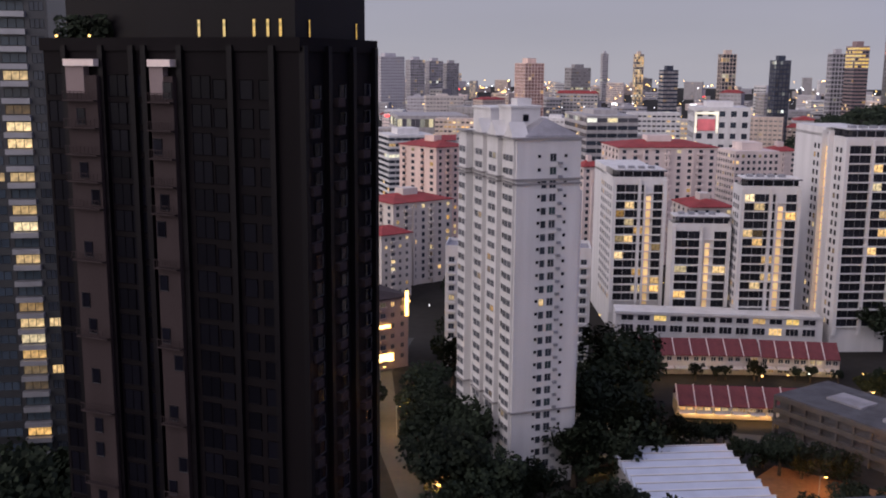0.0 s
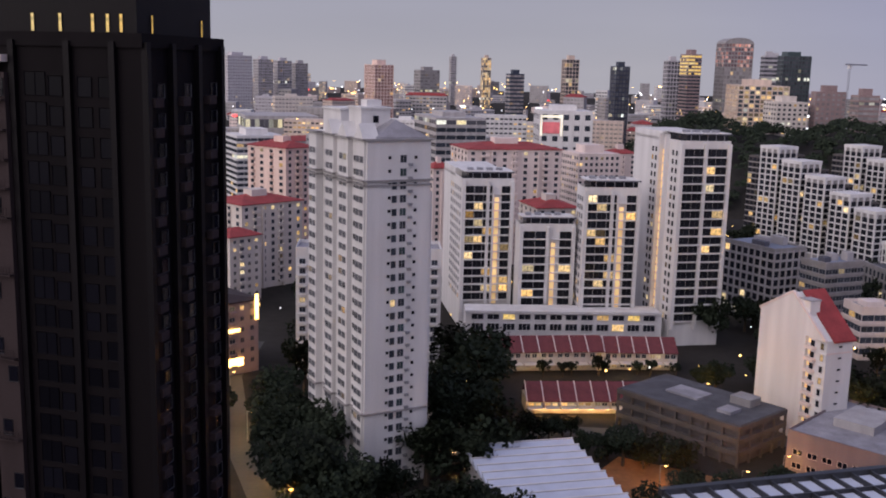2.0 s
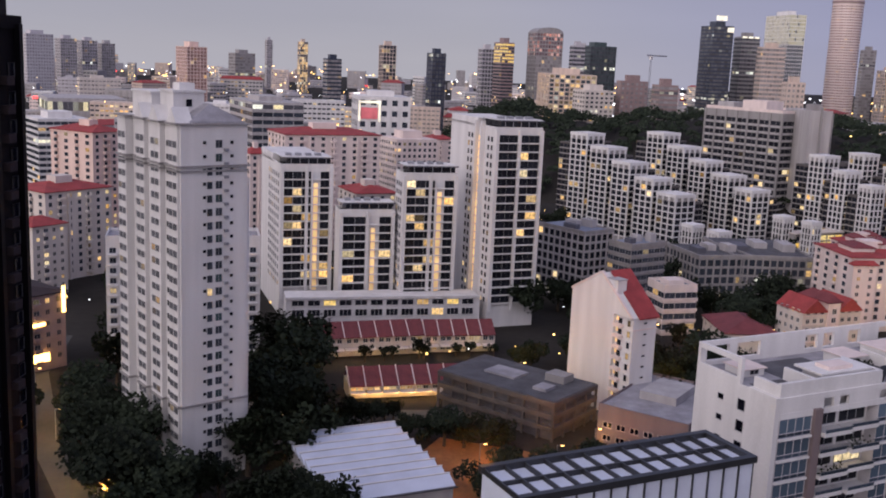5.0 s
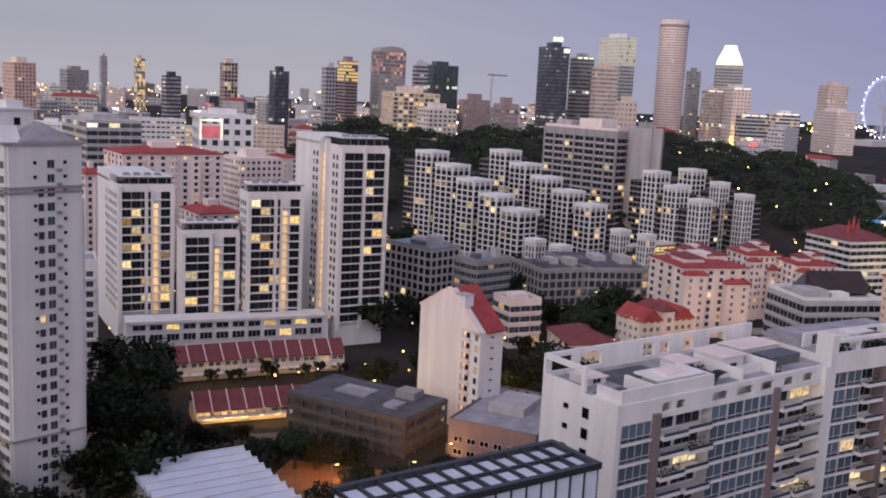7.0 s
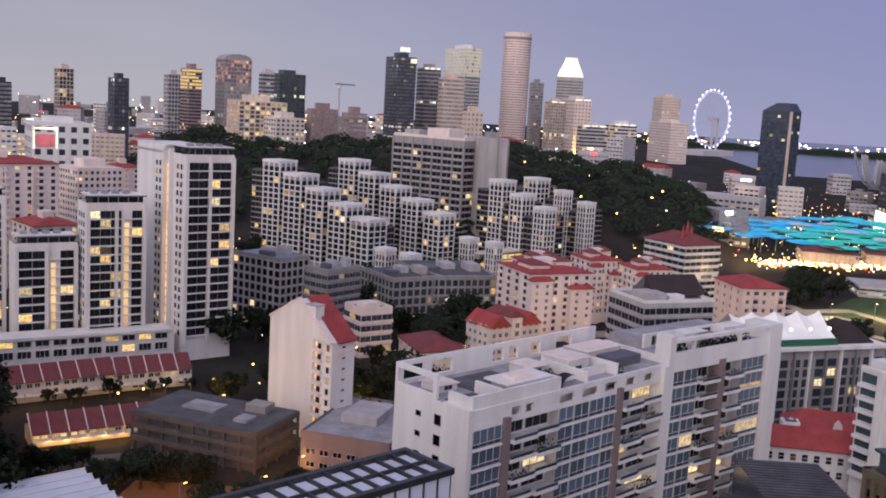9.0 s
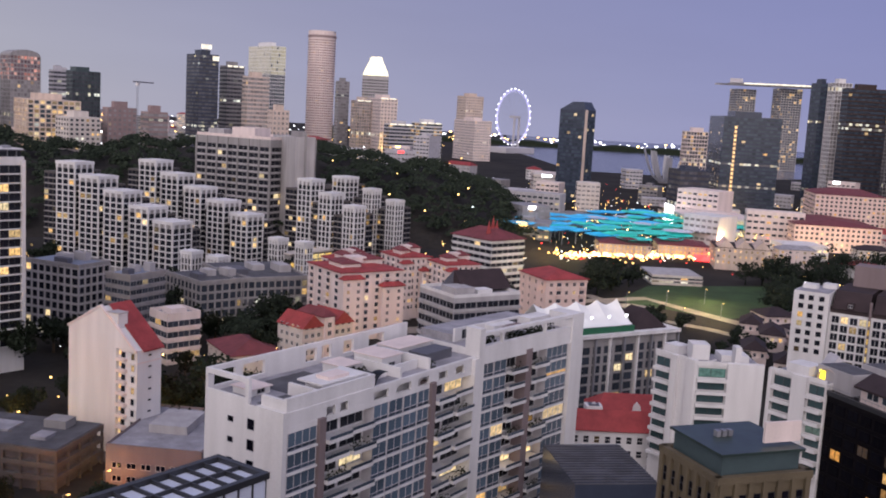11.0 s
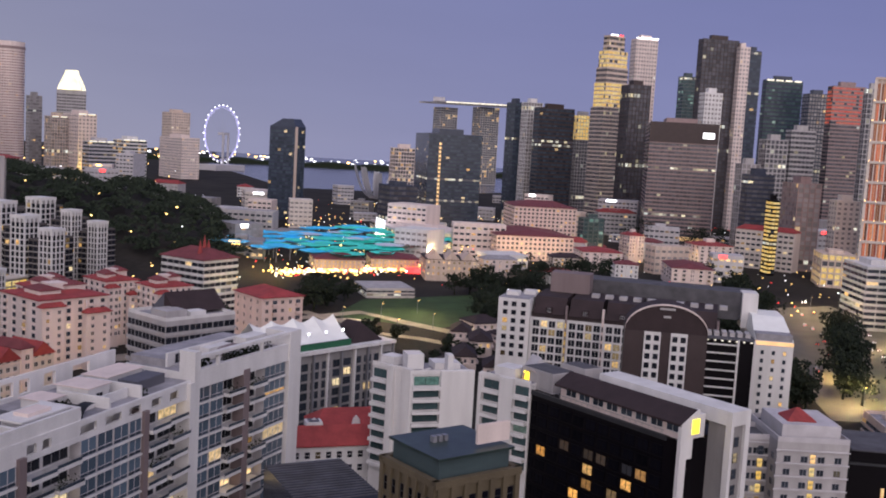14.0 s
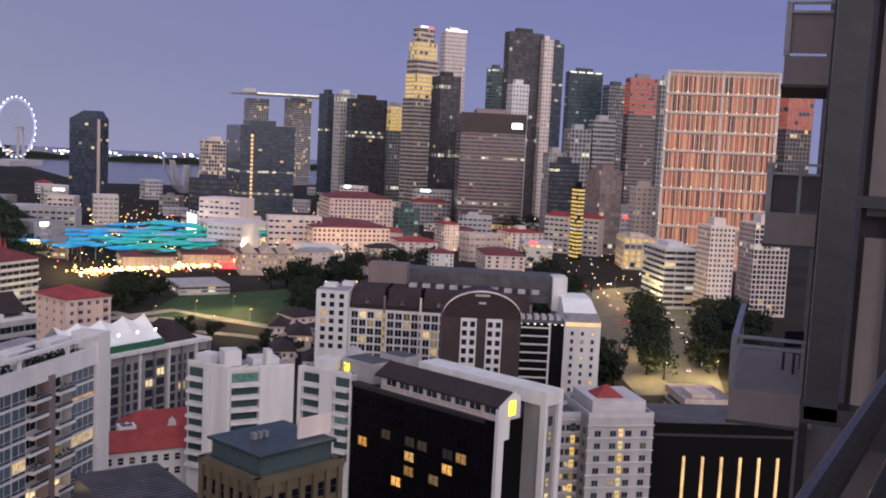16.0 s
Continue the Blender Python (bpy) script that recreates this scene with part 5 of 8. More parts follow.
hip(bm, 18.5 * TK, 2, 28 * TK, 16, z + 0.6, 6, 0.5, 0.3)
part("pitched_roof", bm, ROOFB, root)

# ---- white stepped blocks, red-roofed mansion, flat roofs ----
def strip_block(dims, segs, rows, label):
    """A white block: plain fins beside strips of recessed glass with white slab edges."""
    x, y, rz, b, a, z = dims
    root = thing("white_stepped_block", label, "apartment block", x, y, rz)
    slab("core", WHITE, root, 0, 1.2, 0, b, a, z)
    for kind, p, q in segs:
        if kind == "fin":
            slab("fin", WHITE, root, p, 0, 0, q, 1.2, z + 0.8)
            continue
        for f in range(rows):
            zz = z - 3.4 - f * 3.2
            place(root, "window", window(round(q - p - 0.1, 1), 2.3, G_TEAL, STEEL, 2, 1, False, 0.1), "R", (p + q) / 2, zz + 0.3, 1.2)
            slab("slab_edge", WHITE, root, p, -0.3, zz - 0.75, q, 1.2, zz + 0.1)
    slab("roof_deck", DECK, root, 0.3, 1.5, z, b - 0.3, a - 0.3, z + 0.1)
    slab("parapet", WHITE, root, 0, 0.9, z - 0.2, b, 1.3, z + 0.9)
    return root


SB = "white stepped apartment block with recessed green glass strips"
r = strip_block((217.1, 139.9, -95, 13, 9, 37.0), (("strip", 0.4, 5.4), ("fin", 5.5, 7.4), ("fin", 10.6, 13.0)), 8, SB)
slab("roof_room", WHITE, r, 1.0, 3.0, 37, 5.5, 7.5, 39.4)
r = strip_block((215.9, 126.9, -43.6, 17.4, 13, 36.6), (("strip", 0.8, 8.2), ("fin", 0, 0.7), ("fin", 8.3, 17.4)), 8, SB)
slab("roof_room", WHITE, r, 0.2, 4.0, 36.6, 4.6, 9.0, 41.0)
slab("roof_room", WHITE, r, 8.0, 5.0, 36.6, 15.0, 11.0, 38.4)
slab("roof_room", WHITE, r, 10.5, 2.0, 36.6, 12.0, 5.0, 41.2)
r = strip_block((228.0, 113.6, -96, 15, 12, 36.6), (("fin", 0, 1.0), ("strip", 1.1, 6.2), ("fin", 6.4, 10.4), ("strip", 10.6, 14.6)), 7, SB)
slab("roof_room", WHITE, r, 3.0, 3.0, 36.6, 9.0, 9.0, 39.2)
bm = bmesh.new()
for k in range(10):
    t0, t1 = math.pi * k / 10, math.pi * (k + 1) / 10
    c = [bm.verts.new((10.6 + 2.6 * (1 - math.cos(t)), yy, 36.8 + 2.8 * math.sin(t))) for t in (t0, t1) for yy in (4.0, 9.0)]
    bm.faces.new((c[0], c[1], c[3], c[2]))
bmesh.ops.solidify(bm, geom=bm.faces[:], thickness=0.25)
part("vaulted_roof", bm, PALE, r)
r = strip_block((245.2, 108.2, -38, 14, 15, 30.2), (("strip", 0.2, 6.4), ("strip", 6.5, 11.0), ("fin", 11.2, 13.0)), 6, "white block with rounded ribbon balconies")
slab("roof_room", WHITE, r, 1.5, 2.5, 30.2, 8.0, 6.5, 33.8)
bm = bmesh.new()                    # the gabled lantern at the top
v = [bm.verts.new(c) for c in ((6, 7, 34.0), (11, 7, 34.0), (11, 12, 34.0), (6, 12, 34.0), (8.5, 7, 37.6), (8.5, 12, 37.6))]
for f in ((0, 1, 4), (2, 3, 5), (0, 4, 5, 3), (1, 2, 5, 4)):
    bm.faces.new([v[k] for k in f])
part("gable_lantern", bm, HAZE, r)
slab("lantern_base", WHITE, r, 5.6, 6.8, 30.2, 11.4, 12.2, 34.0)

root = thing("red_roof_mansion", "low white mansion with dark red roofs and dutch gables", "mansion", 205.6, 157.0, -43)
slab("wall", WHITE, root, 0, 0, 0, 25, 9, 14)
slab("rear_wall", WHITE, root, 9, 9, 0, 30, 22, 15.5)
for p in ((0, 0, 25, 9, 14, 4.2), (9, 9, 30, 22, 15.5, 4.4)):
    bm = bmesh.new()
    hip(bm, *p[:5], p[5], 0.9, 0.3)
    part("roof", bm, ROOF, root, "dark red tiled hipped roof")
for p, q, w in ((8.0, 6.0, 5.0), (20.0, 7.5, 3.6)):
    bm = bmesh.new()
    k = [(p - w / 2, 14), (p - w / 2, 16.5), (p - w / 3, 17.2), (p - w / 4, 19.0), (p, 20.0), (p + w / 4, 19.0), (p + w / 3, 17.2), (p + w / 2, 16.5), (p + w / 2, 14)]
    fr, bk = [bm.verts.new((u, q, h)) for u, h in k], [bm.verts.new((u, q + 0.6, h)) for u, h in k]
    bm.faces.new(fr)
    bm.faces.new(bk[::-1])
    for i in range(9):
        bm.faces.new((fr[(i + 1) % 9], fr[i], bk[i], bk[(i + 1) % 9]))
    part("dutch_gable", bm, WHITE, root, "white curved gable")
rm = slab("roof_turret", WHITE, root, 5.6, 4.4, 15, 10.0, 8.4, 19.2)
slab("turret_light", SLATE, rm, 6.4, 4.9, 19.2, 9.2, 7.6, 19.5)
for f in range(3):
    for u in spread(1, 24, 8):
        place(root, "window", window(1.5, 1.9, G_GOLD if f == 2 and 9 < u < 18 else G_SHADE, WHITE, 1, 2, False), "R", u, 10.6 - f * 3.7)
x, y, rz, b, a, z = 148.5, 110.3, -34.8, 16.8, 23.2, 26.3
root = block("flat_roof_block", "dark ribbed flat roof of a low block", x, y, rz, b, a, z, NAVY)
for i in range(16):
    slab("roof_rib", DECKD, root, 0, a * i / 16, z, b, a * i / 16 + 0.3, z + 0.25)

# ---- olive block with green roof terrace ----
x, y, rz, b, a, z = 129.8, 70.6, -24, 16.5, 15, 47
root = block("olive_block", "olive-brown block with green roof room", x, y, rz, b, a, z - 3.6, OLIVE)
slab("roof_room", TEAL, root, 1.2, 1.2, z - 3.6, b - 1.2, a - 1.2, z)
slab("roof", mat("dark_green_roof", (0.030, 0.048, 0.045), rough=0.35, spread=0.4, scale=0.5), root, 0.6, 0.6, z, b - 0.6, a - 0.6, z + 0.4, label="dark green flat roof")
slab("billboard", PALE, root, b - 6.5, 3.0, z + 0.8, b + 0.2, 3.5, z + 4.0, label="pale pink panel")
for i in range(7):
    slab("pier", OLIVE, root, i * (b - 0.9) / 6, -0.5, 0, i * (b - 0.9) / 6 + 0.9, 0, z - 3.6)
    slab("pier", OLIVE, root, -0.5, i * (a - 0.9) / 6, 0, 0, i * (a - 0.9) / 6 + 0.9, z - 3.6)
for f in range(8):
    for i in range(6):
        place(root, "window", window(1.5, 2.4, G_TEAL if f > 8 else G_DARK, STEEL, 1, 2, False), "R", (i + 0.5) * (b - 0.9) / 6 + 0.45, z - 8.2 - f * 3.4)
        place(root, "window", window(1.4, 2.4, G_DARK, STEEL, 1, 2, False), "L", (i + 0.5) * (a - 0.9) / 6 + 0.45, z - 8.2 - f * 3.4)
bm = bmesh.new()
for q in ((0, 0, b, 0.3), (0, a - 0.3, b, a), (0, 0.3, 0.3, a - 0.3), (b - 0.3, 0.3, b, a - 0.3)):
    bx(bm, q[0] - 0.4, q[1] - 0.4, z - 4.0, q[2] + 0.4, q[3] + 0.4, z - 2.8)
part("cornice", bm, OLIVE, root)
for i in range(3):
    slab("roof_duct", RAIL, root, 5 + i * 1.1, 8, z + 0.4, 5.7 + i * 1.1, 9, z + 1.4)

# ---- black block with white portal frame ----
x, y, rz, b, a, z = 210.6, 58.6, -24, 17, 50, 35
root = thing("black_block", "black glazed block with white angular roof frame", "office block", x, y, rz)
slab("wall", DARK, root, 0, -3, 0, b, a, z)
slab("parapet_band", STEEL, root, -0.5, -0.3, z - 0.8, 0.2, a, z + 0.3)
bm = bmesh.new()
for i in range(26):
    bx(bm, -0.35, 1 + i * 1.9, z + 0.3, -0.28, 1.07 + i * 1.9, z + 1.3)
bx(bm, -0.38, 0.5, z + 1.3, -0.25, a, z + 1.4)
part("roof_rail", bm, RAIL, root)
for f in range(8):
    for i in range(11):
        g = G_ORANGE if (f, i) in ((3, 9), (2, 7), (2, 5), (3, 5), (2, 4), (2, 2), (2, 1), (4, 5), (3, 2), (4, 3), (5, 6), (5, 1)) else G_INK
        place(root, "window", window(3.2, 2.4, g, DARK, 2, 1, False), "L", 2.2 + i * 4.1, z - 4.6 - f * 3.6)
    slab("floor_line", DARK, root, -0.2, 0.3, z - 5.1 - f * 3.6, 0, a - 0.3, z - 4.85 - f * 3.6)
slab("attic", PALE, root, 0.8, -3.8, z, 5.0, 34.2, z + 4.0)
for i in range(8):
    place(root, "window", window(3.4, 1.9, G_BLUE, WHITE, 2, 1, False), "L", -1.0 + i * 4.5, z + 1.4, 0.8)
bm = bmesh.new()                    # brown mono-pitch roof over the attic
v = [bm.verts.new(c) for c in ((-0.9, -4.6, z + 3.9), (-0.9, 34.8, z + 3.9), (4.2, 34.8, z + 6.6), (4.2, -4.6, z + 6.6))]
q = bm.faces.new(v[::-1])
ret = bmesh.ops.extrude_face_region(bm, geom=[q])
bmesh.ops.translate(bm, verts=[g for g in ret["geom"] if isinstance(g, bmesh.types.BMVert)], vec=(0, 0, -0.5))
part("attic_roof", bm, ROOFB, root, "brown sloping roof")
bm = bmesh.new()                    # the white gable end that runs down into a leg
prism(bm, ((-0.8, -4.7), (1.4, -4.7), (1.4, -3.8), (-0.8, -3.8)), 0, z - 4)
v = [bm.verts.new((u, w, h)) for w in (-4.7, -3.8) for u, h in ((-0.8, z - 4), (3.2, z - 4), (3.2, z + 1.0), (5.0, z + 1.0), (5.0, z + 6.6), (4.2, z + 6.6), (-0.8, z + 3.9))]
bm.faces.new(v[:7])
bm.faces.new(v[7:][::-1])
for i in range(7):
    bm.faces.new((v[(i + 1) % 7], v[i], v[7 + i], v[7 + (i + 1) % 7]))
part("gable_end", bm, WHITE, root, "white gable end and leg")
slab("rear_slab", WHITE, root, 5.0, -3.8, z, 8.0, 34.0, z + 5.2)
bm = bmesh.new()
bx(bm, 9.5, -9.7, z + 3.4, 16, 30, z + 6.6)
bx(bm, 9.5, -9.7, 0, 10.4, -8.2, z + 3.4)
bx(bm, 14.4, -9.7, 0, 16, -8.2, z + 3.4)
part("portal_frame", bm, WHITE, root, "white angular portal frame")
slab("portal_core", STONE, root, 10.4, -9.0, 0, 14.4, -3.0, z + 3.0)
for f in range(9):
    place(root, "stair_window", window(1.5, 2.2, G_LOT, STEEL, 1, 2, False), "R", 12.4, z - 1.5 - f * 3.6, -9.0)
slab("sign", E_YEL, root, 2.6, -4.95, z + 1.4, 4.8, -4.72, z + 4.6, label="yellow lit sign panel")
for p, q, u0, u1, h in ((38.5, 50, 2.0, 10.0, 5.0), (35.5, 44, 10.0, 16.0, 6.2)):
    hd = slab("stair_head", GREY, root, u0, p, z, u1, q, z + h)
    slab("head_roof", DECKD, hd, u0 + 0.5, p + 0.5, z + h, u1 - 0.5, q - 0.5, z + h + 0.12)
slab("sign", E_YEL, root, 1.85, 47.2, z + 1.2, 1.98, 49.2, z + 3.8, label="yellow lit sign panel")

# ---- small residential tower and the block with golden bars ----
for d, l in (((236.7, 39.7, -60, 16.8, 20.9, 31.5), "pale grey residential tower with lit stair"), ((238.2, 47.9, -59.2, 8.8, 11, 30.3), "grey residential wing")):
    x, y, rz, b, a, z = d
    root = block("residential_tower", l, x, y, rz, b, a, z, GREY, "tower")
    windows(root, "R", 0.5, b - 0.5, 4, 2.0, 3.1, 9, 1.6, 1.5, G_DIM, RAIL, 2, 1)
    windows(root, "L", 0.5, a - 0.5, 5, 2.0, 3.1, 9, 1.6, 1.5, G_DIM, RAIL, 2, 1)
    parapet(root, b, a, z, HAZE, 1.2, DECKD)
    for f in range(9):
        place(root, "stair_window", window(1.3, 2.2, G_GOLD if f % 4 else G_FULL, RAIL, 1, 2, False), "R", b * 0.5, 1.8 + f * 3.1, -0.1)
        slab("ledge", HAZE, root, -0.4, -0.4, 4.6 + f * 3.1, b + 0.2, 0, 4.9 + f * 3.1)
x, y, rz, b, a, z = 236.7, 39.7, -60, 16.8, 20.9, 31.5
root = thing("roof_pavilion", "white roof pavilion with small red roof", "roof room", x, y, rz, z + 0.06)
slab("wall", HAZE, root, 1.5, 2, 0, b - 1.5, a - 4, 3.6)
bm = bmesh.new()
hip(bm, 4, 5, 10, 11, 3.6, 2.4, 0.4, 0.45)
part("roof", bm, ROOF, root)
x, y, rz, b, a, z = 266.6, 26.9, -67, 46.7, 20, 24.6
root = block("gold_bar_block", "dark block with tall golden light bars", x, y, rz, b, a, z, DARK, "office block")
slab("roof_deck", DECKD, root, 0.3, 0.3, z, b - 0.3, a - 0.3, z + 0.3)
for i in range(7):
    slab("light_bar", E_GOLD, root, 8 + i * 5.2, -0.5, 1, 8.7 + i * 5.2, -0.02, z - 9)
slab("ledge", STEEL, root, -0.4, -0.5, z - 3.4, b, 0, z - 2.8)

# ---- the brown-roofed hotel ----
x, y, rz, b, a, z = 358.5, 161.8, -76.5, 76, 28, 40
root = block("hotel", "long white hotel with dark brown mansard roofs", x, y, rz, b, a, z - 10, WHITE, "hotel")
slab("dark_storey", DBROWN, root, 4.2, 0.8, z - 10, b, a, z - 8)
n = 5
for i in range(n):
    p, q = 4.4 + (b - 4.4) * i / n + 0.5, 4.4 + (b - 4.4) * (i + 1) / n - 1.1
    bm = bmesh.new()
    v = [bm.verts.new(c) for c in ((p, -0.4, z - 8.3), (q, -0.4, z - 8.3), (q, 4.5, z - 2), (p, 4.5, z - 2), (p, a, z - 2), (q, a, z - 2), (q, a, z - 8.3), (p, a, z - 8.3))]
    for f in ((0, 1, 2, 3), (3, 2, 5, 4), (1, 6, 5, 2), (7, 0, 3, 4)):
        bm.faces.new([v[k] for k in f])
    part("mansard", bm, ROOFB, root, "brown tiled mansard roof")
    dm = slab("dormer", ROOFB, root, (p + q) / 2 - 1.2, -0.2, z - 8.0, (p + q) / 2 + 1.2, 3.0, z - 5.6)
    place(root, "dormer_window", window(1.6, 1.4, G_HOME, WHITE, 2, 1, False), "R", (p + q) / 2, z - 7.5, -0.2)
    slab("chimney_pier", PALE if i % 2 else TAUPE, root, q + 0.2, -0.6, 4, q + 1.0, 1.0, z - 4.5)
    if i < 3:
        for f in range(6):
            for u in spread(p, q, 4):
                place(root, "window", window(2.6, 2.6, G_HOME, WHITE, 2, 1, False), "R", u, z - 13.6 - f * 3.3)
            place(root, "stair_window", window(0.6, 2.0, G_GOLD if i != 1 else G_LOT, TAUPE, 1, 1, False), "R", q + 0.6, z - 13.2 - f * 3.3, -0.6)
slab("end_pavilion", WHITE, root, -8.5, -3.0, 0, 4.2, 17, z - 3.0)
slab("pavilion_roof", DECK, root, -8.0, -2.5, z - 3.0, 3.7, 16.5, z - 2.8)
slab("pavilion_glass", DARK, root, -8.62, -2.0, 0, -8.5, 5.5, z - 4.5, label="black glazed corner strip")
for f in range(7):
    for u in (-5.6, -2.2, 1.6):
        place(root, "window", window(2.0, 2.0, G_HOME, WHITE, 1, 1, False), "R", u, z - 6.2 - f * 3.3, -3.0)
    for v in (8.0, 12.5):
        place(root, "window", window(1.8, 1.8, G_HOME, WHITE, 1, 1, False), "L", v, z - 6.2 - f * 3.3, -8.5)
for p, q in ((-7, 0), (-1, 6)):
    slab("pavilion_room", WHITE, root, p, 4 + q, z - 2.8, p + 5, 9 + q, z - 1.2)
slab("plant_room", TAUPE, root, 8, 20, z - 2, 24, 30, z + 6)
slab("rear_roof", DECKD, root, 10, a + 2, z - 8, b + 12, a + 18, z + 3.2)
for k in range(10):
    slab("roof_unit", GREY, root, 26 + k * 5.5, 12, z - 2, 29 + k * 5.5, 16, z - 0.6)
x, y, rz, b, a, z = 318, 105.3, -70, 27, 14, 40.3
z += 9.5
root = block("arched_wing", "dark brown hotel wing with arched gable", x, y, rz, b, a, z - 12, DBROWN, "hotel")
bm = bmesh.new()
k = 24
prof = [(b / 2 - math.cos(math.pi * i / k) * b / 2, z - 12 + math.sin(math.pi * i / k) * 9) for i in range(k + 1)]
fr, bk = [bm.verts.new((u, 0, w)) for u, w in prof], [bm.verts.new((u, a, w)) for u, w in prof]
bm.faces.new(fr)
bm.faces.new(bk[::-1])
for i in range(k):
    bm.faces.new((fr[i + 1], fr[i], bk[i], bk[i + 1]))
part("arched_gable", bm, ROOFB, root, "brown arched gable")
for i in range(k):
    (u0, w0), (u1, w1) = prof[i], prof[i + 1]
    bm = bmesh.new()
    v = [bm.verts.new(c) for c in ((u0, -0.5, w0), (u1, -0.5, w1), (u1, -0.5, w1 + 0.5), (u0, -0.5, w0 + 0.5), (u0, 0.4, w0), (u1, 0.4, w1), (u1, 0.4, w1 + 0.5), (u0, 0.4, w0 + 0.5))]
    for f in ((0, 1, 2, 3), (7, 6, 5, 4), (3, 2, 6, 7), (1, 0, 4, 5)):
        bm.faces.new([v[m] for m in f])
    part("arch_rim", bm, PALE, root)
for p in (0.24, 0.56):
    slab("window_bay", WHITE, root, p * b, -0.6, 0, (p + 0.2) * b, 0, z - 12)
    for f in range(8):
        for u in spread(p * b, (p + 0.2) * b, 2):
            place(root, "window", window(1.8, 2.0, G_SHADE, WHITE, 1, 1, False), "R", u, z - 15 - f * 3.1, -0.6)
for w in (2.4, 5.0):
    slab("gable_bar", GREY, root, 0.5 * b - w / 2, -0.4, z - 9.5 + w, 0.5 * b + w / 2, 0, z - 8.8 + w)
x, y, rz, b, a, z = 380.6, 75.5, -70, 14.1, 39.3, 29.6
root = block("white_hotel_wing", "white hotel wing with black ribbon front", x, y, rz, b, a, z, WHITE, "hotel")
windows(root, "R", 1, b - 1, 3, 2, 3.2, 8, 1.2, 1.6, G_DIM, RAIL, 1, 1)
slab("roof", DECK, root, 0.5, 0.5, z, b - 0.5, a - 0.5, z + 2.5)
slab("lit_fascia", E_GOLD, root, -0.1, -0.15, z - 1.6, b, 0, z - 0.2)
bm = bmesh.new()                    # sloping glazed roof; pale opaque colour stands for light inside
v = [bm.verts.new(c) for c in ((0, 0.5, z + 0.3), (b, 0.5, z + 0.3), (b - 1, 20, z + 6.5), (1, 20, z + 6.5), (b - 1, 36, z + 6.5), (1, 36, z + 6.5), (b, 38, z + 0.3), (0, 38, z + 0.3))]
for f in ((0, 1, 2, 3), (3, 2, 4, 5), (5, 4, 6, 7), (1, 6, 4, 2), (7, 0, 3, 5)):
    bm.faces.new([v[k] for k in f])
part("glazed_roof", bm, TENT, root, "pale glazed sloping roof")
slab("roof_tower", WHITE, root, -2, 26, z, 4, 36, z + 14)
root2 = thing("black_fronted_block", "black ribbon-windowed block with white frame", "building", x, y, rz)
slab("wall", DARK, root2, -19, -9.0, 0, -1, 6, z + 0.6)
for f in range(9):
    slab("ledge", WHITE, root2, -19.3, -9.6, 2.6 + f * 3.2, -7, -9.0, 3.1 + f * 3.2)
for u in (-19.6, -7.4, -1.6):
    slab("pier", WHITE, root2, u, -9.7, 0, u + 0.7, -9.0, z + 1)
slab("roof_deck", DECKD, root2, -19, -9.0, z + 0.6, -1, 6, z + 1.0)
for k in range(6):
    slab("roof_unit", GREY, root2, -18 + k * 2.8, -4, z + 1.0, -16.2 + k * 2.8, 2, z + 2.6)
for k in range(7):
    slab("eave_lamp", E_LANT, root2, -18.5 + k * 2.6, -9.75, z + 0.1, -17.7 + k * 2.6, -9.62, z + 0.6)

# ---- housing blocks by the avenue and the amber office tower ----
high_rise("curved_balcony_block", "white block with long ribbon balconies", (636.6, 65.5, -64.4, 21.2, 41.9, 38.4), WHITE, G_DIM, 3.4, 6.0, "band")
high_rise("slab_block", "white residential slab with small windows", (608.9, 37.3, -61.8, 15.7, 18.9, 56.3), PALE, G_DIM, 3.0, 2.6, "punch")
high_rise("slab_block", "white residential slab with many small windows", (639.9, 12.9, -64.4, 22.3, 21.7, 57.9), PALE, G_DIM, 3.0, 2.6, "grid")
x, y, rz, b, a, z = 894.5, 99.6, -83, 92.1, 40, 170.1
root = block("amber_office_tower", "office tower glowing amber behind a pale grid", x, y, rz, b, a, z, BEIGE, "tower")
n = 10
fl = (z - 6) / n
pb = bmesh.new()
for f in range(n):
    pane_verts(pb, b, a, fl * 0.86, 44, 6, 0.1, 4 + f * fl)
    slab("floor_beam", CREAM, root, -0.6, -2.2, 2.2 + f * fl, b + 0.6, 0, 4.2 + f * fl)
    bm = bmesh.new()
    for i in range(0, 23, 2):
        bx(bm, i * b / 22 - 0.2, -2.3, 4.2 + f * fl, i * b / 22 + 0.2, -2.0, 4.8 + f * fl)
    tagged(part("beam_lamps", bm, E_WARM, root), kind="stuff")
tagged(part("window_panes", pb, G_AMBER, root), kind="stuff")
for i in range(23):
    place(root, "pier", pier_mesh(0.9 if i % 11 else 2.4, 1.4, z, CREAM), "R", b * i / 22, 0)
slab("cornice", BEIGE, root, -0.8, -1.4, z - 1.2, b + 0.8, 0, z + 0.8)

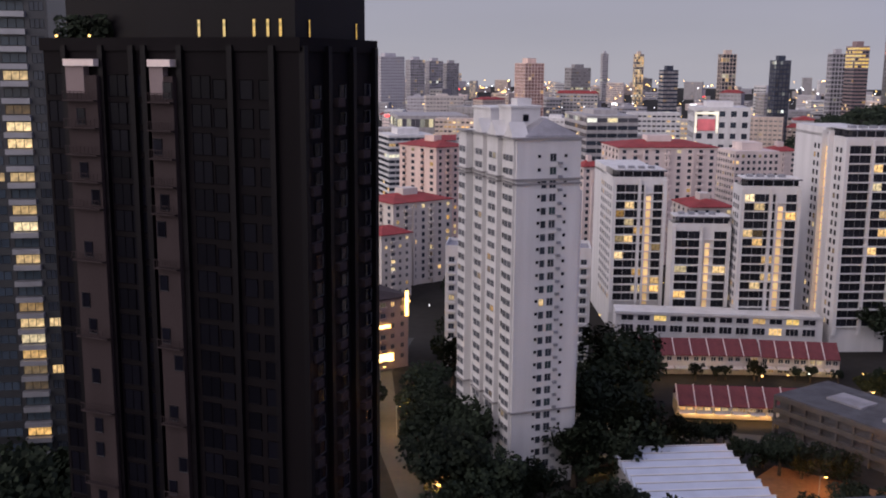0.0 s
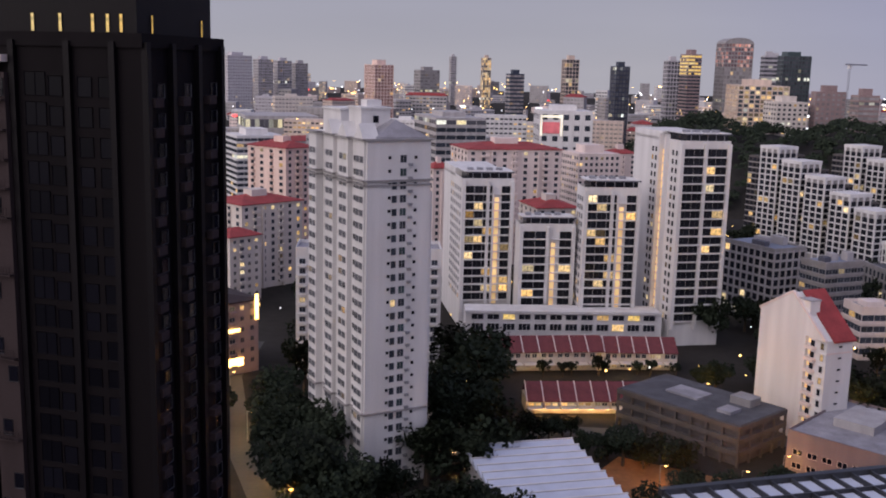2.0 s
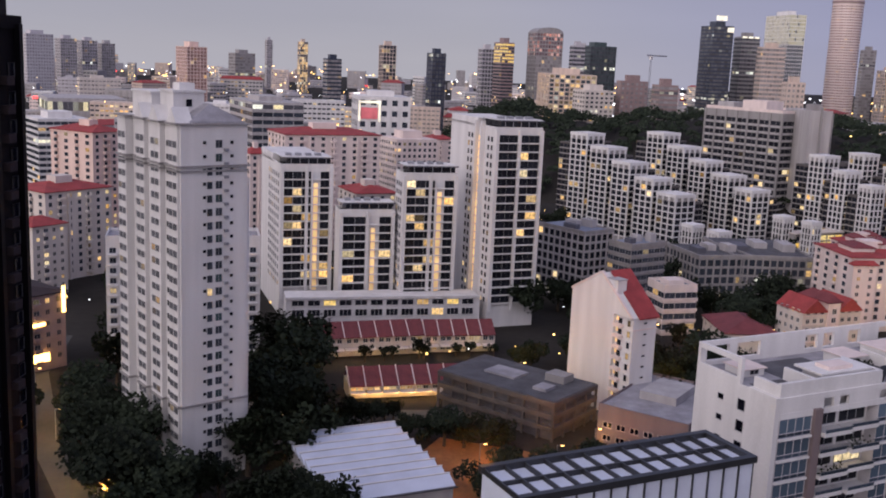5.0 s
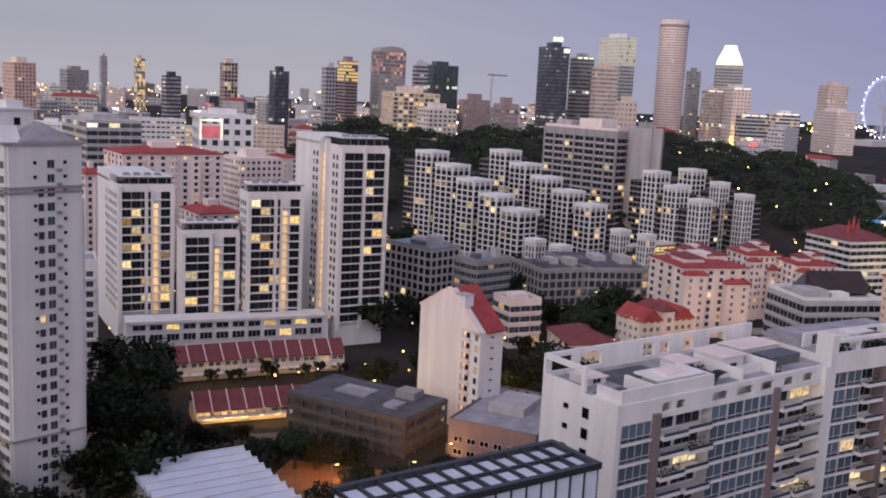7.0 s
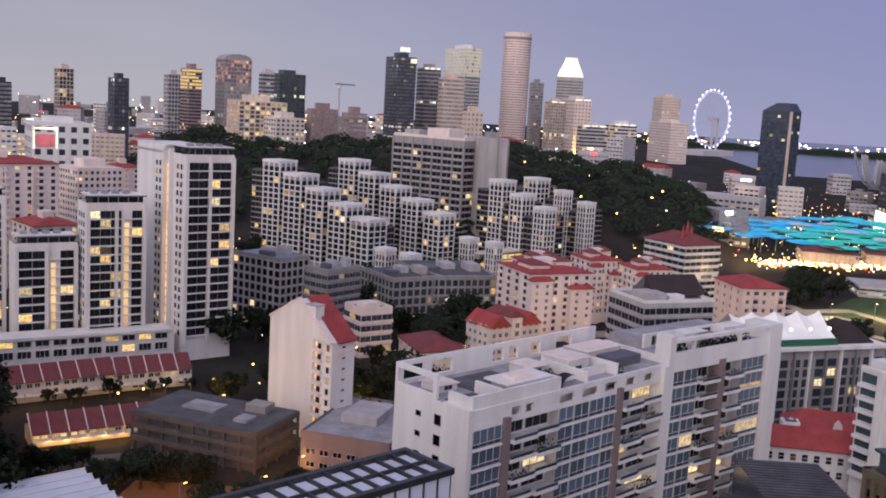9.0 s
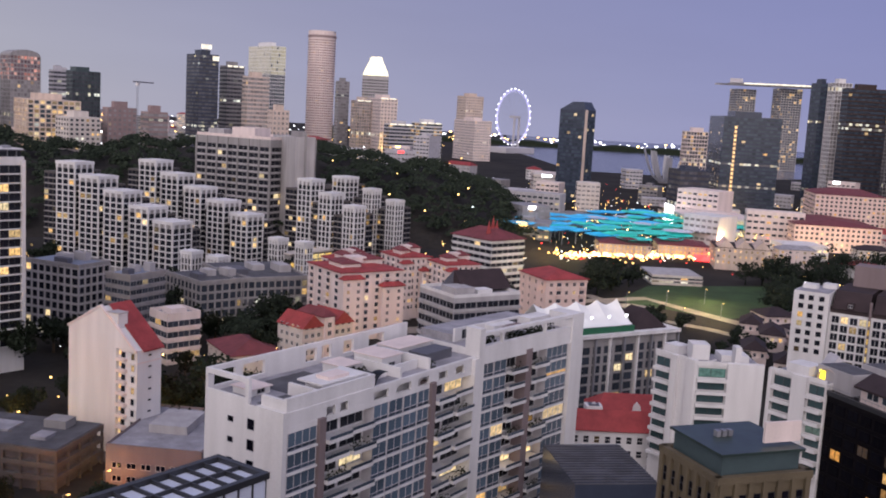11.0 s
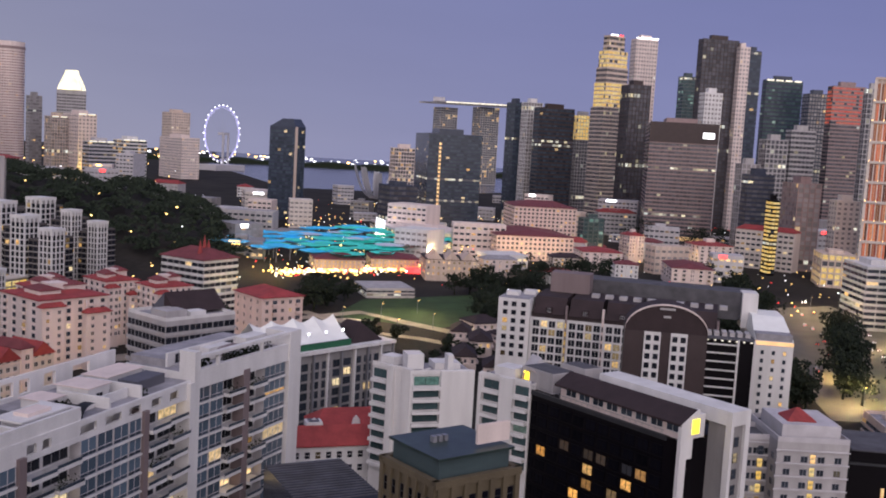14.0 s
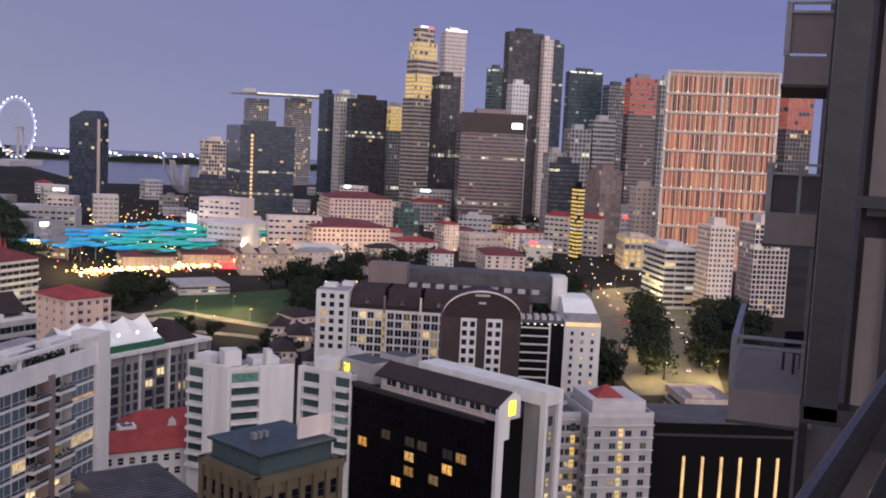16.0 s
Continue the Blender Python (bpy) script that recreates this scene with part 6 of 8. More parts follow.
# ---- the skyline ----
# far walls and panes are pale because their colours carry the haze
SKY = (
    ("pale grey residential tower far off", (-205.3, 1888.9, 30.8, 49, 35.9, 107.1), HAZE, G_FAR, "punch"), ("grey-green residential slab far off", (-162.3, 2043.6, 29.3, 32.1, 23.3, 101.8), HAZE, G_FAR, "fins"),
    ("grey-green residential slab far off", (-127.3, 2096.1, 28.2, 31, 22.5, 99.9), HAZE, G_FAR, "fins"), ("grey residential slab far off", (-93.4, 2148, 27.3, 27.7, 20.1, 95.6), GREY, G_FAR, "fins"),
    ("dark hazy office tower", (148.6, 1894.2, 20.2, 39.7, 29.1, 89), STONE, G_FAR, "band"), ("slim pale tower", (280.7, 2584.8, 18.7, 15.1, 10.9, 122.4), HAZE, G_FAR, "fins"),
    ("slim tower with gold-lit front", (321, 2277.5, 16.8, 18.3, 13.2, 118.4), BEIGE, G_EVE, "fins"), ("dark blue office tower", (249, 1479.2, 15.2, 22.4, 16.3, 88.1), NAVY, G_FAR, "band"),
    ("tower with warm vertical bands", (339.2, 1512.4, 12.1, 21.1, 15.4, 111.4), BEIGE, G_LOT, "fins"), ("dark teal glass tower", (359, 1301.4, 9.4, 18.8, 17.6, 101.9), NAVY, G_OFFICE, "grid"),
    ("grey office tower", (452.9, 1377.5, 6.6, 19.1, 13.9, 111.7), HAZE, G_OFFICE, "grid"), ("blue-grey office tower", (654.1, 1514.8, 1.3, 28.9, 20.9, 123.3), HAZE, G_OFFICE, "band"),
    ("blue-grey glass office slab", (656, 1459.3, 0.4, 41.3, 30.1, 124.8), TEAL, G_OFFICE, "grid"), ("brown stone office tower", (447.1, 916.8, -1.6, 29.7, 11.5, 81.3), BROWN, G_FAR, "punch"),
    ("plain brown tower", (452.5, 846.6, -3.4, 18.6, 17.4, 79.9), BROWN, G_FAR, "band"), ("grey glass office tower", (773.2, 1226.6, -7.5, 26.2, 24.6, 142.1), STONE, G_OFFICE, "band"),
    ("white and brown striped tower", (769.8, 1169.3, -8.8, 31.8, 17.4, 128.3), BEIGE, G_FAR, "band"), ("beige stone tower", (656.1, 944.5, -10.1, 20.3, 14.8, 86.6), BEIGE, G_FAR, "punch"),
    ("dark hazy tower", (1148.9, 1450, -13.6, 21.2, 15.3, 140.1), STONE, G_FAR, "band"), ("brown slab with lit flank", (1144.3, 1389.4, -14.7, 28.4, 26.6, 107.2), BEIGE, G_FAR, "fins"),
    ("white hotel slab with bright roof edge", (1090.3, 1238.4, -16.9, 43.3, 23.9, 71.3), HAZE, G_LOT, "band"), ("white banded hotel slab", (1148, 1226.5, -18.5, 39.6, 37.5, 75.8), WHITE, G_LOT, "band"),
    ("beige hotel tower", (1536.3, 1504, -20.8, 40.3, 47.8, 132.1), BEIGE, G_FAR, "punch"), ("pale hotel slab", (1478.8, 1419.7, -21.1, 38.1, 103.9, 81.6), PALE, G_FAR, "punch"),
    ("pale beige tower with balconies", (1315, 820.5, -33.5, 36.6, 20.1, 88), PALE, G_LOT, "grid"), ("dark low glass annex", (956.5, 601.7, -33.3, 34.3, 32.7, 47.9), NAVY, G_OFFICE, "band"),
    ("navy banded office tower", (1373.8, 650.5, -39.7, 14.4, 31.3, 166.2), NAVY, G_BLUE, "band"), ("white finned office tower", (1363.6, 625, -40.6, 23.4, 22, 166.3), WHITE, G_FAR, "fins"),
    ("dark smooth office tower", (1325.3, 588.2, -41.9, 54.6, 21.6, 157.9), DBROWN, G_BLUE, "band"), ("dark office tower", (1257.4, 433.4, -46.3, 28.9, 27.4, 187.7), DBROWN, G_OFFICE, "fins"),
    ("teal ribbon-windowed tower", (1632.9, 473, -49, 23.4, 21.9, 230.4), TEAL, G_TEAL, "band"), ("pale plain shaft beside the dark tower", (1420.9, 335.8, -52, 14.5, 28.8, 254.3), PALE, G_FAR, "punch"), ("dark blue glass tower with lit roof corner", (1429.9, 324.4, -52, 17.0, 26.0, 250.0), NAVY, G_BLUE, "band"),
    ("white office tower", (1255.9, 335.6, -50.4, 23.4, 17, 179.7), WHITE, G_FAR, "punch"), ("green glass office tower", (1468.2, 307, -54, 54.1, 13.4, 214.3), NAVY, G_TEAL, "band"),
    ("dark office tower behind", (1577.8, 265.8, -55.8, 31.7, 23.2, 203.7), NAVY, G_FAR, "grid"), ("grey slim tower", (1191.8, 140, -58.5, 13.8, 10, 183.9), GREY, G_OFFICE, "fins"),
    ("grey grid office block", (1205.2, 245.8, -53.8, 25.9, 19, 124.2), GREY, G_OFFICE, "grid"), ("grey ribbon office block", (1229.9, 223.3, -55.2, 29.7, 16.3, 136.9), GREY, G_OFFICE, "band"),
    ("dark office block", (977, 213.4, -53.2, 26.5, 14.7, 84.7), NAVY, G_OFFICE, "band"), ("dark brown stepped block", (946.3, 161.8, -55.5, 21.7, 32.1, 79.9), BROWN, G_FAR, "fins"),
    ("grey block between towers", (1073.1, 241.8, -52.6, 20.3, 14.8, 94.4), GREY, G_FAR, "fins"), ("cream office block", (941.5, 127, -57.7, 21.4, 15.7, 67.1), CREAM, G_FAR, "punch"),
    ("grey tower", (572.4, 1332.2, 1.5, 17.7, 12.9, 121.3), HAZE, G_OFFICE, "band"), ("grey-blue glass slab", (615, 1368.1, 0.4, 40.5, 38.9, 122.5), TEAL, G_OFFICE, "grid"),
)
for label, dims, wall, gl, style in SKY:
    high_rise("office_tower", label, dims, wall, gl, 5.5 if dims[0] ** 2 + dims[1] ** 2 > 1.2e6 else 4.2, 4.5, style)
high_rise("gold_striped_tower", "beige residential tower with pale vertical stripes", (41.7, 1249.3, 22.8, 25.3, 30, 96.1), PINK, G_ROUND, 4.0, 4.2, "fins")
# the gold crown is glowing panes, put there for floodlit walls
high_rise("crowned_tower", "dark brown tower with gold-lit crown", (445.9, 1274.2, 5.6, 17.8, 26.2, 119.5), BROWN, G_DIM, 4.2, 4.0, "band", crown=G_GOLD)
high_rise("yellow_office", "low office block with bright yellow lit floors", (393.7, 973.4, -13, 48.6, 80.8, 84.8), BEIGE, G_EVE, 4.2, 5, "grid")
high_rise("cream_office", "cream office block in front of the lit one", (407.6, 913.1, 0.5, 31.1, 29.4, 70.9), CREAM, G_MID, 4.2, 5, "punch")
high_rise("sign_tower", "dark glass tower with white roof sign", (715.5, 1203.4, -5.9, 27.9, 40.8, 153.7), NAVY, G_OFFICE, 4.8, 4, "band")
x, y, rz, b, a, z = 715.5, 1203.4, -5.9, 27.9, 40.8, 153.7
root = thing("roof_sign", "white lit sign box on a tower roof", "sign", x, y, rz, z)
slab("panel", E_LANT, root, 4, 2, 7, 18, 4, 13)
slab("panel", E_LANT, root, 19, -0.5, -8, b, -0.1, -2)
slab("post", STEEL, root, 11, 2.6, -0.1, 12, 3.4, 7)
# crown panes glow to stand for the tower's lit ribs
high_rise("ribbed_twin_tower", "white ribbed tower with dark glass flank", (851.3, 1235, -9.4, 23.2, 77.1, 176), WHITE, G_BLUE, 5.0, 2.6, "fins", crown=G_RIB)
high_rise("flank_lit_slab", "hotel slab with yellow floodlit end wall", (1162.9, 1347.6, -15.9, 32.1, 58, 113.4), PALE, G_FAR, 6.0, 6, "punch")
# two bare floodlights that turn the end wall yellow
lamp(1166, 1338, 6, 90000, (1.0, 0.66, 0.12), 2.0)
lamp(1178, 1334, 6, 90000, (1.0, 0.66, 0.12), 2.0)
# red and gold crowns: panes made to glow instead of floodlit walls
high_rise("striped_crown_tower", "red-lit office tower", (1434.4, 212, -57.3, 44.8, 17.5, 204.8), BROWN, G_OFFICE, 5.0, 4, "band", crown=G_RED)
high_rise("red_lit_tower", "tower with red-lit upper floors", (1250, -0.7, -65.5, 30.5, 22.6, 176.2), BROWN, G_DIM, 5.0, 4, "fins", crown=G_RED)
high_rise("gold_crown_tower", "grey tower with gold-lit crown", (1392.8, 556.8, -43.5, 27.1, 25.5, 151.2), GREY, G_OFFICE, 5.0, 4, "fins", crown=G_GOLD)
high_rise("gold_column", "narrow building with golden light column", (883.7, 170.4, -54.1, 6.3, 13.7, 64.8), DARK, G_GOLD, 3.4, 3, "band")
high_rise("yellow_mall", "low mall with yellow lit front", (841.4, 120.9, -72.5, 25.6, 40.7, 27.0), BEIGE, G_GOLD, 5.0, 5, "grid")
high_rise("dark_glass_office", "wide dark blue glass office block", (994.8, 576.9, -49, 62.1, 86.7, 108.9), NAVY, G_BLUE, 4.0, 4.0, "band")
x, y, rz, b, a, z = 994.8, 576.9, -49, 62.1, 86.7, 108.9
root = thing("light_column", "yellow light column on the dark office front", "light", x, y, rz)
for k in range(20):
    slab("lamp", E_GOLD, root, 12, -0.9, 8 + k * 4.6, 14.6, -0.42, 11 + k * 4.6)
x, y, rz, b, a, z = 1076.2, 344.5, -70, 72.8, 131.8, 134.8
root = high_rise("wide_office", "wide brown-grey office slab with lit foot", (1076.2, 344.5, -70, 72.8, 131.8, 134.8), BROWN, G_OFFICE, 4.2, 4.0, "band")
slab("lit_floor", E_GOLD, root, 1, -0.6, 6, b - 1, -0.4, 10)
slab("top_band", DBROWN, root, -0.5, -0.5, z - 22, b + 0.4, -0.36, z, label="dull red top band")
slab("sign", E_WHITE, root, b - 16, -0.9, z - 16, b - 4, -0.4, z - 10)
root = high_rise("brick_block", "red brick residential block with maroon roof", (860.9, 401.7, -54.4, 60.1, 59.2, 42.2), PINK, G_MID, 3.6, 4.0, "punch", False)
b, a, z = (860.9, 401.7, -54.4, 60.1, 59.2, 42.2)[3:]
bm = bmesh.new()
hip(bm, 0, 0, b, a, z, 5, 0.8, 0.3)
part("roof", bm, ROOFD, root)
root = high_rise("brick_block", "low red brick shop block with maroon roof", (773.5, 375.9, -51.7, 68.4, 82.9, 21.5), PINK, G_LOT, 3.6, 4.0, "punch", False)
b, a, z = (773.5, 375.9, -51.7, 68.4, 82.9, 21.5)[3:]
bm = bmesh.new()
hip(bm, 0, 0, b, a, z, 4, 0.8, 0.3)
part("roof", bm, ROOFD, root)
high_rise("green_glass_block", "small grey-green glass block", (839.9, 323.4, -44.4, 19.8, 10.8, 38.6), TEAL, G_TEAL, 3.6, 4, "grid")
root = high_rise("riverside_mall", "pale curved mall with white lit screen", (766.4, 471.8, -44.5, 63, 118.1, 17), PALE, G_FULL, 4.2, 6, "band")
b, a, z = (766.4, 471.8, -44.5, 63, 118.1, 17)[3:]
slab("screen", E_WHITE, root, -0.6, a * 0.45, 4, -0.1, a * 0.75, z + 4, label="bright white screen")
for d, l in (((768.1, 294.3, -54.9, 33, 33.5, 15.5), "white villa block with red roof"), ((869.8, 289.8, -46.7, 14.5, 21.1, 23.9), "white block with red roof"), ((730.2, 209.1, -64.9, 30.8, 50.7, 14.4), "white hall with maroon roof"), ((866.1, 225.5, -50.9, 32.1, 30.9, 21.5), "pale flat-roofed block")):
    red_roofed("villa_block", l, d, PALE, (5, 4), G_MID, 3.2, 3.0, ROOFD if "maroon" in l else ROOF)
for d, l in (((580.6, 425.9, -47, 36.4, 35.8, 7.4), "lit riverside shophouses with red roof"), ((620.3, 403.5, -50.2, 36, 35.2, 9.6), "lit riverside shophouses with brown roof")):
    r = red_roofed("riverside_shophouse", l, d[:5] + (9.0,), BEIGE, (12, 4), G_GOLD, 3.2, 3.0, ROOFD, False)
r = red_roofed("gable_warehouse", "beige gabled riverside warehouse with lit windows", (606.8, 348.9, -53.4, 36.5, 36.4, 7.6)[:5] + (15.0,), BEIGE, (10, 4), G_FULL, 4.0, 1.5, ROOFB, False)
for i in range(3):
    bm = bmesh.new()
    v = [bm.verts.new(c) for c in ((1 + i * 12, -0.5, 15.3), (12 + i * 12, -0.5, 15.3), (6.5 + i * 12, -0.5, 21), (1 + i * 12, 20, 15.3), (12 + i * 12, 20, 15.3), (6.5 + i * 12, 20, 21))]
    for f in ((0, 1, 2), (5, 4, 3), (0, 2, 5, 3), (2, 1, 4, 5)):
        bm.faces.new([v[k] for k in f])
    part("gable", bm, BEIGE, r)
high_rise("white_arch_mall", "white mall with lit arched opening", (176.1, 882.6, -4.6, 47.7, 48.3, 59.4), WHITE, G_DIM, 9.0, 9, "punch")
x, y, rz, b, a, z = 176.1, 882.6, -4.6, 47.7, 48.3, 59.4
root = thing("lit_arch", "white lit arch on the mall front", "arch", x, y, rz)
slab("screen", E_PINK, root, 3, -0.6, z - 20, 18, -0.3, z - 10)
slab("arch_leg", E_LANT, root, 1, -0.8, z - 22, 2.4, -0.3, z - 4)
slab("arch_leg", E_LANT, root, 19, -0.8, z - 22, 20.4, -0.3, z - 4)
slab("arch_beam", E_LANT, root, 2.4, -0.8, z - 6, 19, -0.3, z - 4)
high_rise("stadium_hall", "long low hall with yellow lit band", (-105.4, 1145.2, 11.5, 82.3, 89.7, 36.1), GREY, G_GOLD, 16, 5, "band", False)
high_rise("grey_mall", "long grey mall block", (80.5, 846.2, 8.8, 44, 81.4, 53), GREY, G_DIM, 6, 8, "band")
high_rise("white_car_park", "white low banded car park", (-65.2, 646.7, 19.8, 31.1, 32.1, 49), WHITE, G_DIM, 3.4, 4, "band")
red_roofed("shop_block", "brown shop block with lit signs", (-37, 297.7, 36.7, 15, 17.9, 22.8), BROWN, (4, 4), G_LOT, 3.4, 1.5, ROOFB)
x, y, rz, b, a, z = -37, 297.7, 36.7, 15, 17.9, 22.8
root = thing("shop_sign", "bright yellow lit shop sign", "sign", x, y, rz)
slab("panel", E_WARM, root, 2, -1.0, 3, 9, -0.6, 5.5)
slab("panel", E_WARM, root, b - 1.5, -1.0, z - 6, b - 0.5, -0.6, z + 2)
slab("panel", E_WARM, root, 4, -1.0, z - 9, 8, -0.6, z - 8)

# twin-gold tower with stepped top
x, y, rz, b, a, z = 1312.2, 488, -29.9, 43.7, 28.5, 258.7
root = thing("stepped_bank_tower", "tall stepped bank tower with gold-lit crown", "tower", x, y, rz)
# gold tiers: emissive panes replace the floodlight on the stone
for z0, z1, k, gl in ((0, z * 0.62, 0.0, G_OFFICE), (z * 0.62, z * 0.75, 2.0, G_GOLD), (z * 0.75, z * 0.83, 3.0, G_OFFICE), (z * 0.83, z * 0.92, 4.5, G_GOLD), (z * 0.92, z, 8.0, G_LOT)):
    slab("shaft", BEIGE, root, k, k, z0, b - k, a - k, z1)
    n = max(1, int((z1 - z0) / 5.5))
    pb = bmesh.new()
    for f in range(n):
        pane_verts(pb, b - 2 * k, a - 2 * k, 3.8, 12, 8, 0.12, z0 + 1 + f * (z1 - z0) / n, 0.05, k)
    tagged(part("window_panes", pb, gl, root), kind="stuff")
slab("crown_lamp", E_WHITE, root, b * 0.4, a * 0.4, z, b * 0.6, a * 0.6, z + 2.5)
slab("crown_lamp", E_RED, root, b * 0.65, a * 0.3, z, b * 0.75, a * 0.4, z + 2)
high_rise("white_slab_tower", "tall pale office slab with bright roof line", (1400.4, 478.7, -46.6, 33.8, 18.7, 263.2), PALE, G_FAR, 5.5, 4, "punch")
x, y, rz, b, a, z = 1400.4, 478.7, -46.6, 33.8, 18.7, 263.2
root = thing("roof_light_line", "white light line along a roof edge", "light", x, y, rz, z)
slab("lamp", E_WHITE, root, 0, -0.8, 0.2, b, -0.4, 1.8)
high_rise("dark_bank_tower", "tall dark bank tower with lit roof edge", (1398.8, 381.9, -50.5, 52.4, 15.9, 263.1), DBROWN, G_OFFICE, 5.5, 5, "fins")

# round hotel tower
x, y, rz, b, a, z = 983.4, 1324.9, -37.4, 44.4, 40, 213.3
root = thing("round_hotel_tower", "tall round pinkish hotel tower with balconies", "tower", x, y, rz)
bm = bmesh.new()
bmesh.ops.create_cone(bm, cap_ends=True, segments=40, radius1=b * 0.5, radius2=b * 0.5, depth=z)
bmesh.ops.translate(bm, verts=bm.verts, vec=(b / 2, a / 2, z / 2))
part("wall", bm, PALE, root)
ring = bmesh.new()
for i in range(40):
    a0, a1 = math.tau * (i + 0.15) / 40, math.tau * (i + 0.85) / 40
    rr = b * 0.5 + 0.15
    ring.faces.new([ring.verts.new((math.cos(q) * rr, math.sin(q) * rr, h)) for q, h in ((a0, 0), (a1, 0), (a1, 1.9), (a0, 1.9))])
ring = mesh_of(ring, [G_ROUND], "window_ring")
for f in range(48):
    tagged(part("window_ring", ring, None, root, at=(b / 2, a / 2, 8 + f * (z - 20) / 48)), kind="stuff")
bm = bmesh.new()
bmesh.ops.create_cone(bm, cap_ends=True, segments=40, radius1=b * 0.52, radius2=b * 0.52, depth=4)
bmesh.ops.translate(bm, verts=bm.verts, vec=(b / 2, a / 2, z - 9))
part("dark_band", bm, BROWN, root)

# tower with the lit lantern roof
x, y, rz, b, a, z = 1245.2, 1500.7, -40.4, 50.1, 40, 156.7
root = block("lantern_tower", "grey hotel tower with white lit lantern roof", x, y, rz, b, a, z, GREY, "tower")
pb = bmesh.new()
for f in range(26):
    pane_verts(pb, b, a, 3.0, 12, 8, 0.3, 6 + f * 5.6)
tagged(part("window_panes", pb, G_OFFICE, root), kind="stuff")
tiers = ((0.5, 0), (0.42, 12), (0.26, 28), (0.22, 36))
for i in range(16):
    bm = bmesh.new()
    rows = [[bm.verts.new((b / 2 + math.cos(q) * k * b, a / 2 + math.sin(q) * k * b, z + h)) for q in (math.tau * i / 16, math.tau * (i + 0.84) / 16)] for k, h in tiers]
    for lo, hi in zip(rows, rows[1:]):
        bm.faces.new((lo[0], lo[1], hi[1], hi[0]))
    bmesh.ops.solidify(bm, geom=bm.faces[:], thickness=0.6)
    part("lantern_panel", bm, E_LANT, root, "white lit lantern panel")

# rounded tower with pink lights
f_dims = 498.8, 1286.7, -1.7, 37.1, 35.2, 135.4
high_rise("rounded_tower", "round-topped tower with pink and gold lights", f_dims, STONE, G_FAR, 5.0, 4.0, "grid", False, crown=G_ROSE)
x, y, rz, b, a, z = f_dims
root = thing("arched_roof", "arched roof of the rounded tower", "roof", x, y, rz, z)
bm = bmesh.new()
prof = [(b / 2 - math.cos(math.pi * i / 16) * b / 2, math.sin(math.pi * i / 16) * 7) for i in range(17)]
fr, bk = [bm.verts.new((u, 0, w)) for u, w in prof], [bm.verts.new((u, a, w)) for u, w in prof]
bm.faces.new(fr)
bm.faces.new(bk[::-1])
for i in range(16):
    bm.faces.new((fr[i + 1], fr[i], bk[i], bk[i + 1]))
part("vault", bm, STONE, root)

# black bevelled tower
x, y, rz, b, a, z = 910.6, 702.4, -1.9, 17.6, 38.1, 106.5
root = block("black_bevelled_tower", "black glass tower with pale corner and sloped top", x, y, rz, b, a, z, NAVY, "tower")
pb = bmesh.new()
for f in range(24):
    pane_verts(pb, b, a, 2.8, 5, 9, 0.05, 3 + f * 4.2)
tagged(part("window_panes", pb, G_BLUE, root), kind="stuff")
slab("pale_corner", BEIGE, root, -0.8, -0.8, 0, 3, 0, z)
bm = bmesh.new()
v = [bm.verts.new(c) for c in ((0, 0, z), (b, 0, z), (b, a, z), (0, a, z), (2, a * 0.15, z + 9), (b - 2, a * 0.15, z + 9), (b - 2, a * 0.55, z + 9), (2, a * 0.55, z + 9))]
for f in ((0, 1, 5, 4), (1, 2, 6, 5), (2, 3, 7, 6), (3, 0, 4, 7), (4, 5, 6, 7)):
    bm.faces.new([v[k] for k in f])
part("sloped_top", bm, NAVY, root)

# three hotel towers under one long deck
for d in ((2262.1, 1281.8, -35.7, 47.4, 44.6, 194), (2310.9, 1191.5, -38, 52.3, 49.4, 200.2), (2354.7, 1102.4, -40.2, 48.3, 45.5, 206.1)):
    high_rise("bay_hotel_tower", "curved bay hotel tower with warm windows", d, GREY, G_LOT, 6.0, 6.0, "grid", False, group="bay hotel towers")
root = thing("sky_deck", "long ship-shaped deck across the hotel towers", "deck", 2225, 1326, -62.0, 200.9)
bm = bmesh.new()
hull = [(295 * i / 30, 17 * min(1, (i / 7) ** 0.6)) for i in range(31)]
lo, hi = [bm.verts.new((u, s * w * 0.6, 0)) for s in (1,) for u, w in hull], [bm.verts.new((u, w, 7 - 3 * (u < 30))) for u, w in hull]
lo2, hi2 = [bm.verts.new((u, -w * 0.6, 0)) for u, w in hull], [bm.verts.new((u, -w, 7 - 3 * (u < 30))) for u, w in hull]
for i in range(30):
    bm.faces.new((lo[i], lo[i + 1], hi[i + 1], hi[i]))
    bm.faces.new((hi2[i], hi2[i + 1], lo2[i + 1], lo2[i]))
    bm.faces.new((hi[i], hi[i + 1], hi2[i + 1], hi2[i]))
    bm.faces.new((lo2[i], lo2[i + 1], lo[i + 1], lo[i]))
part("hull", bm, GREY, root)
for i in range(20):
    slab("deck_lamp", E_LANT, root, 70 + i * 11, -17.6, 3.5, 80.5 + i * 11, -17.1, 6.8)
slab("deck_room", HAZE, root, 36, -8, 7, 66, 8, 17)


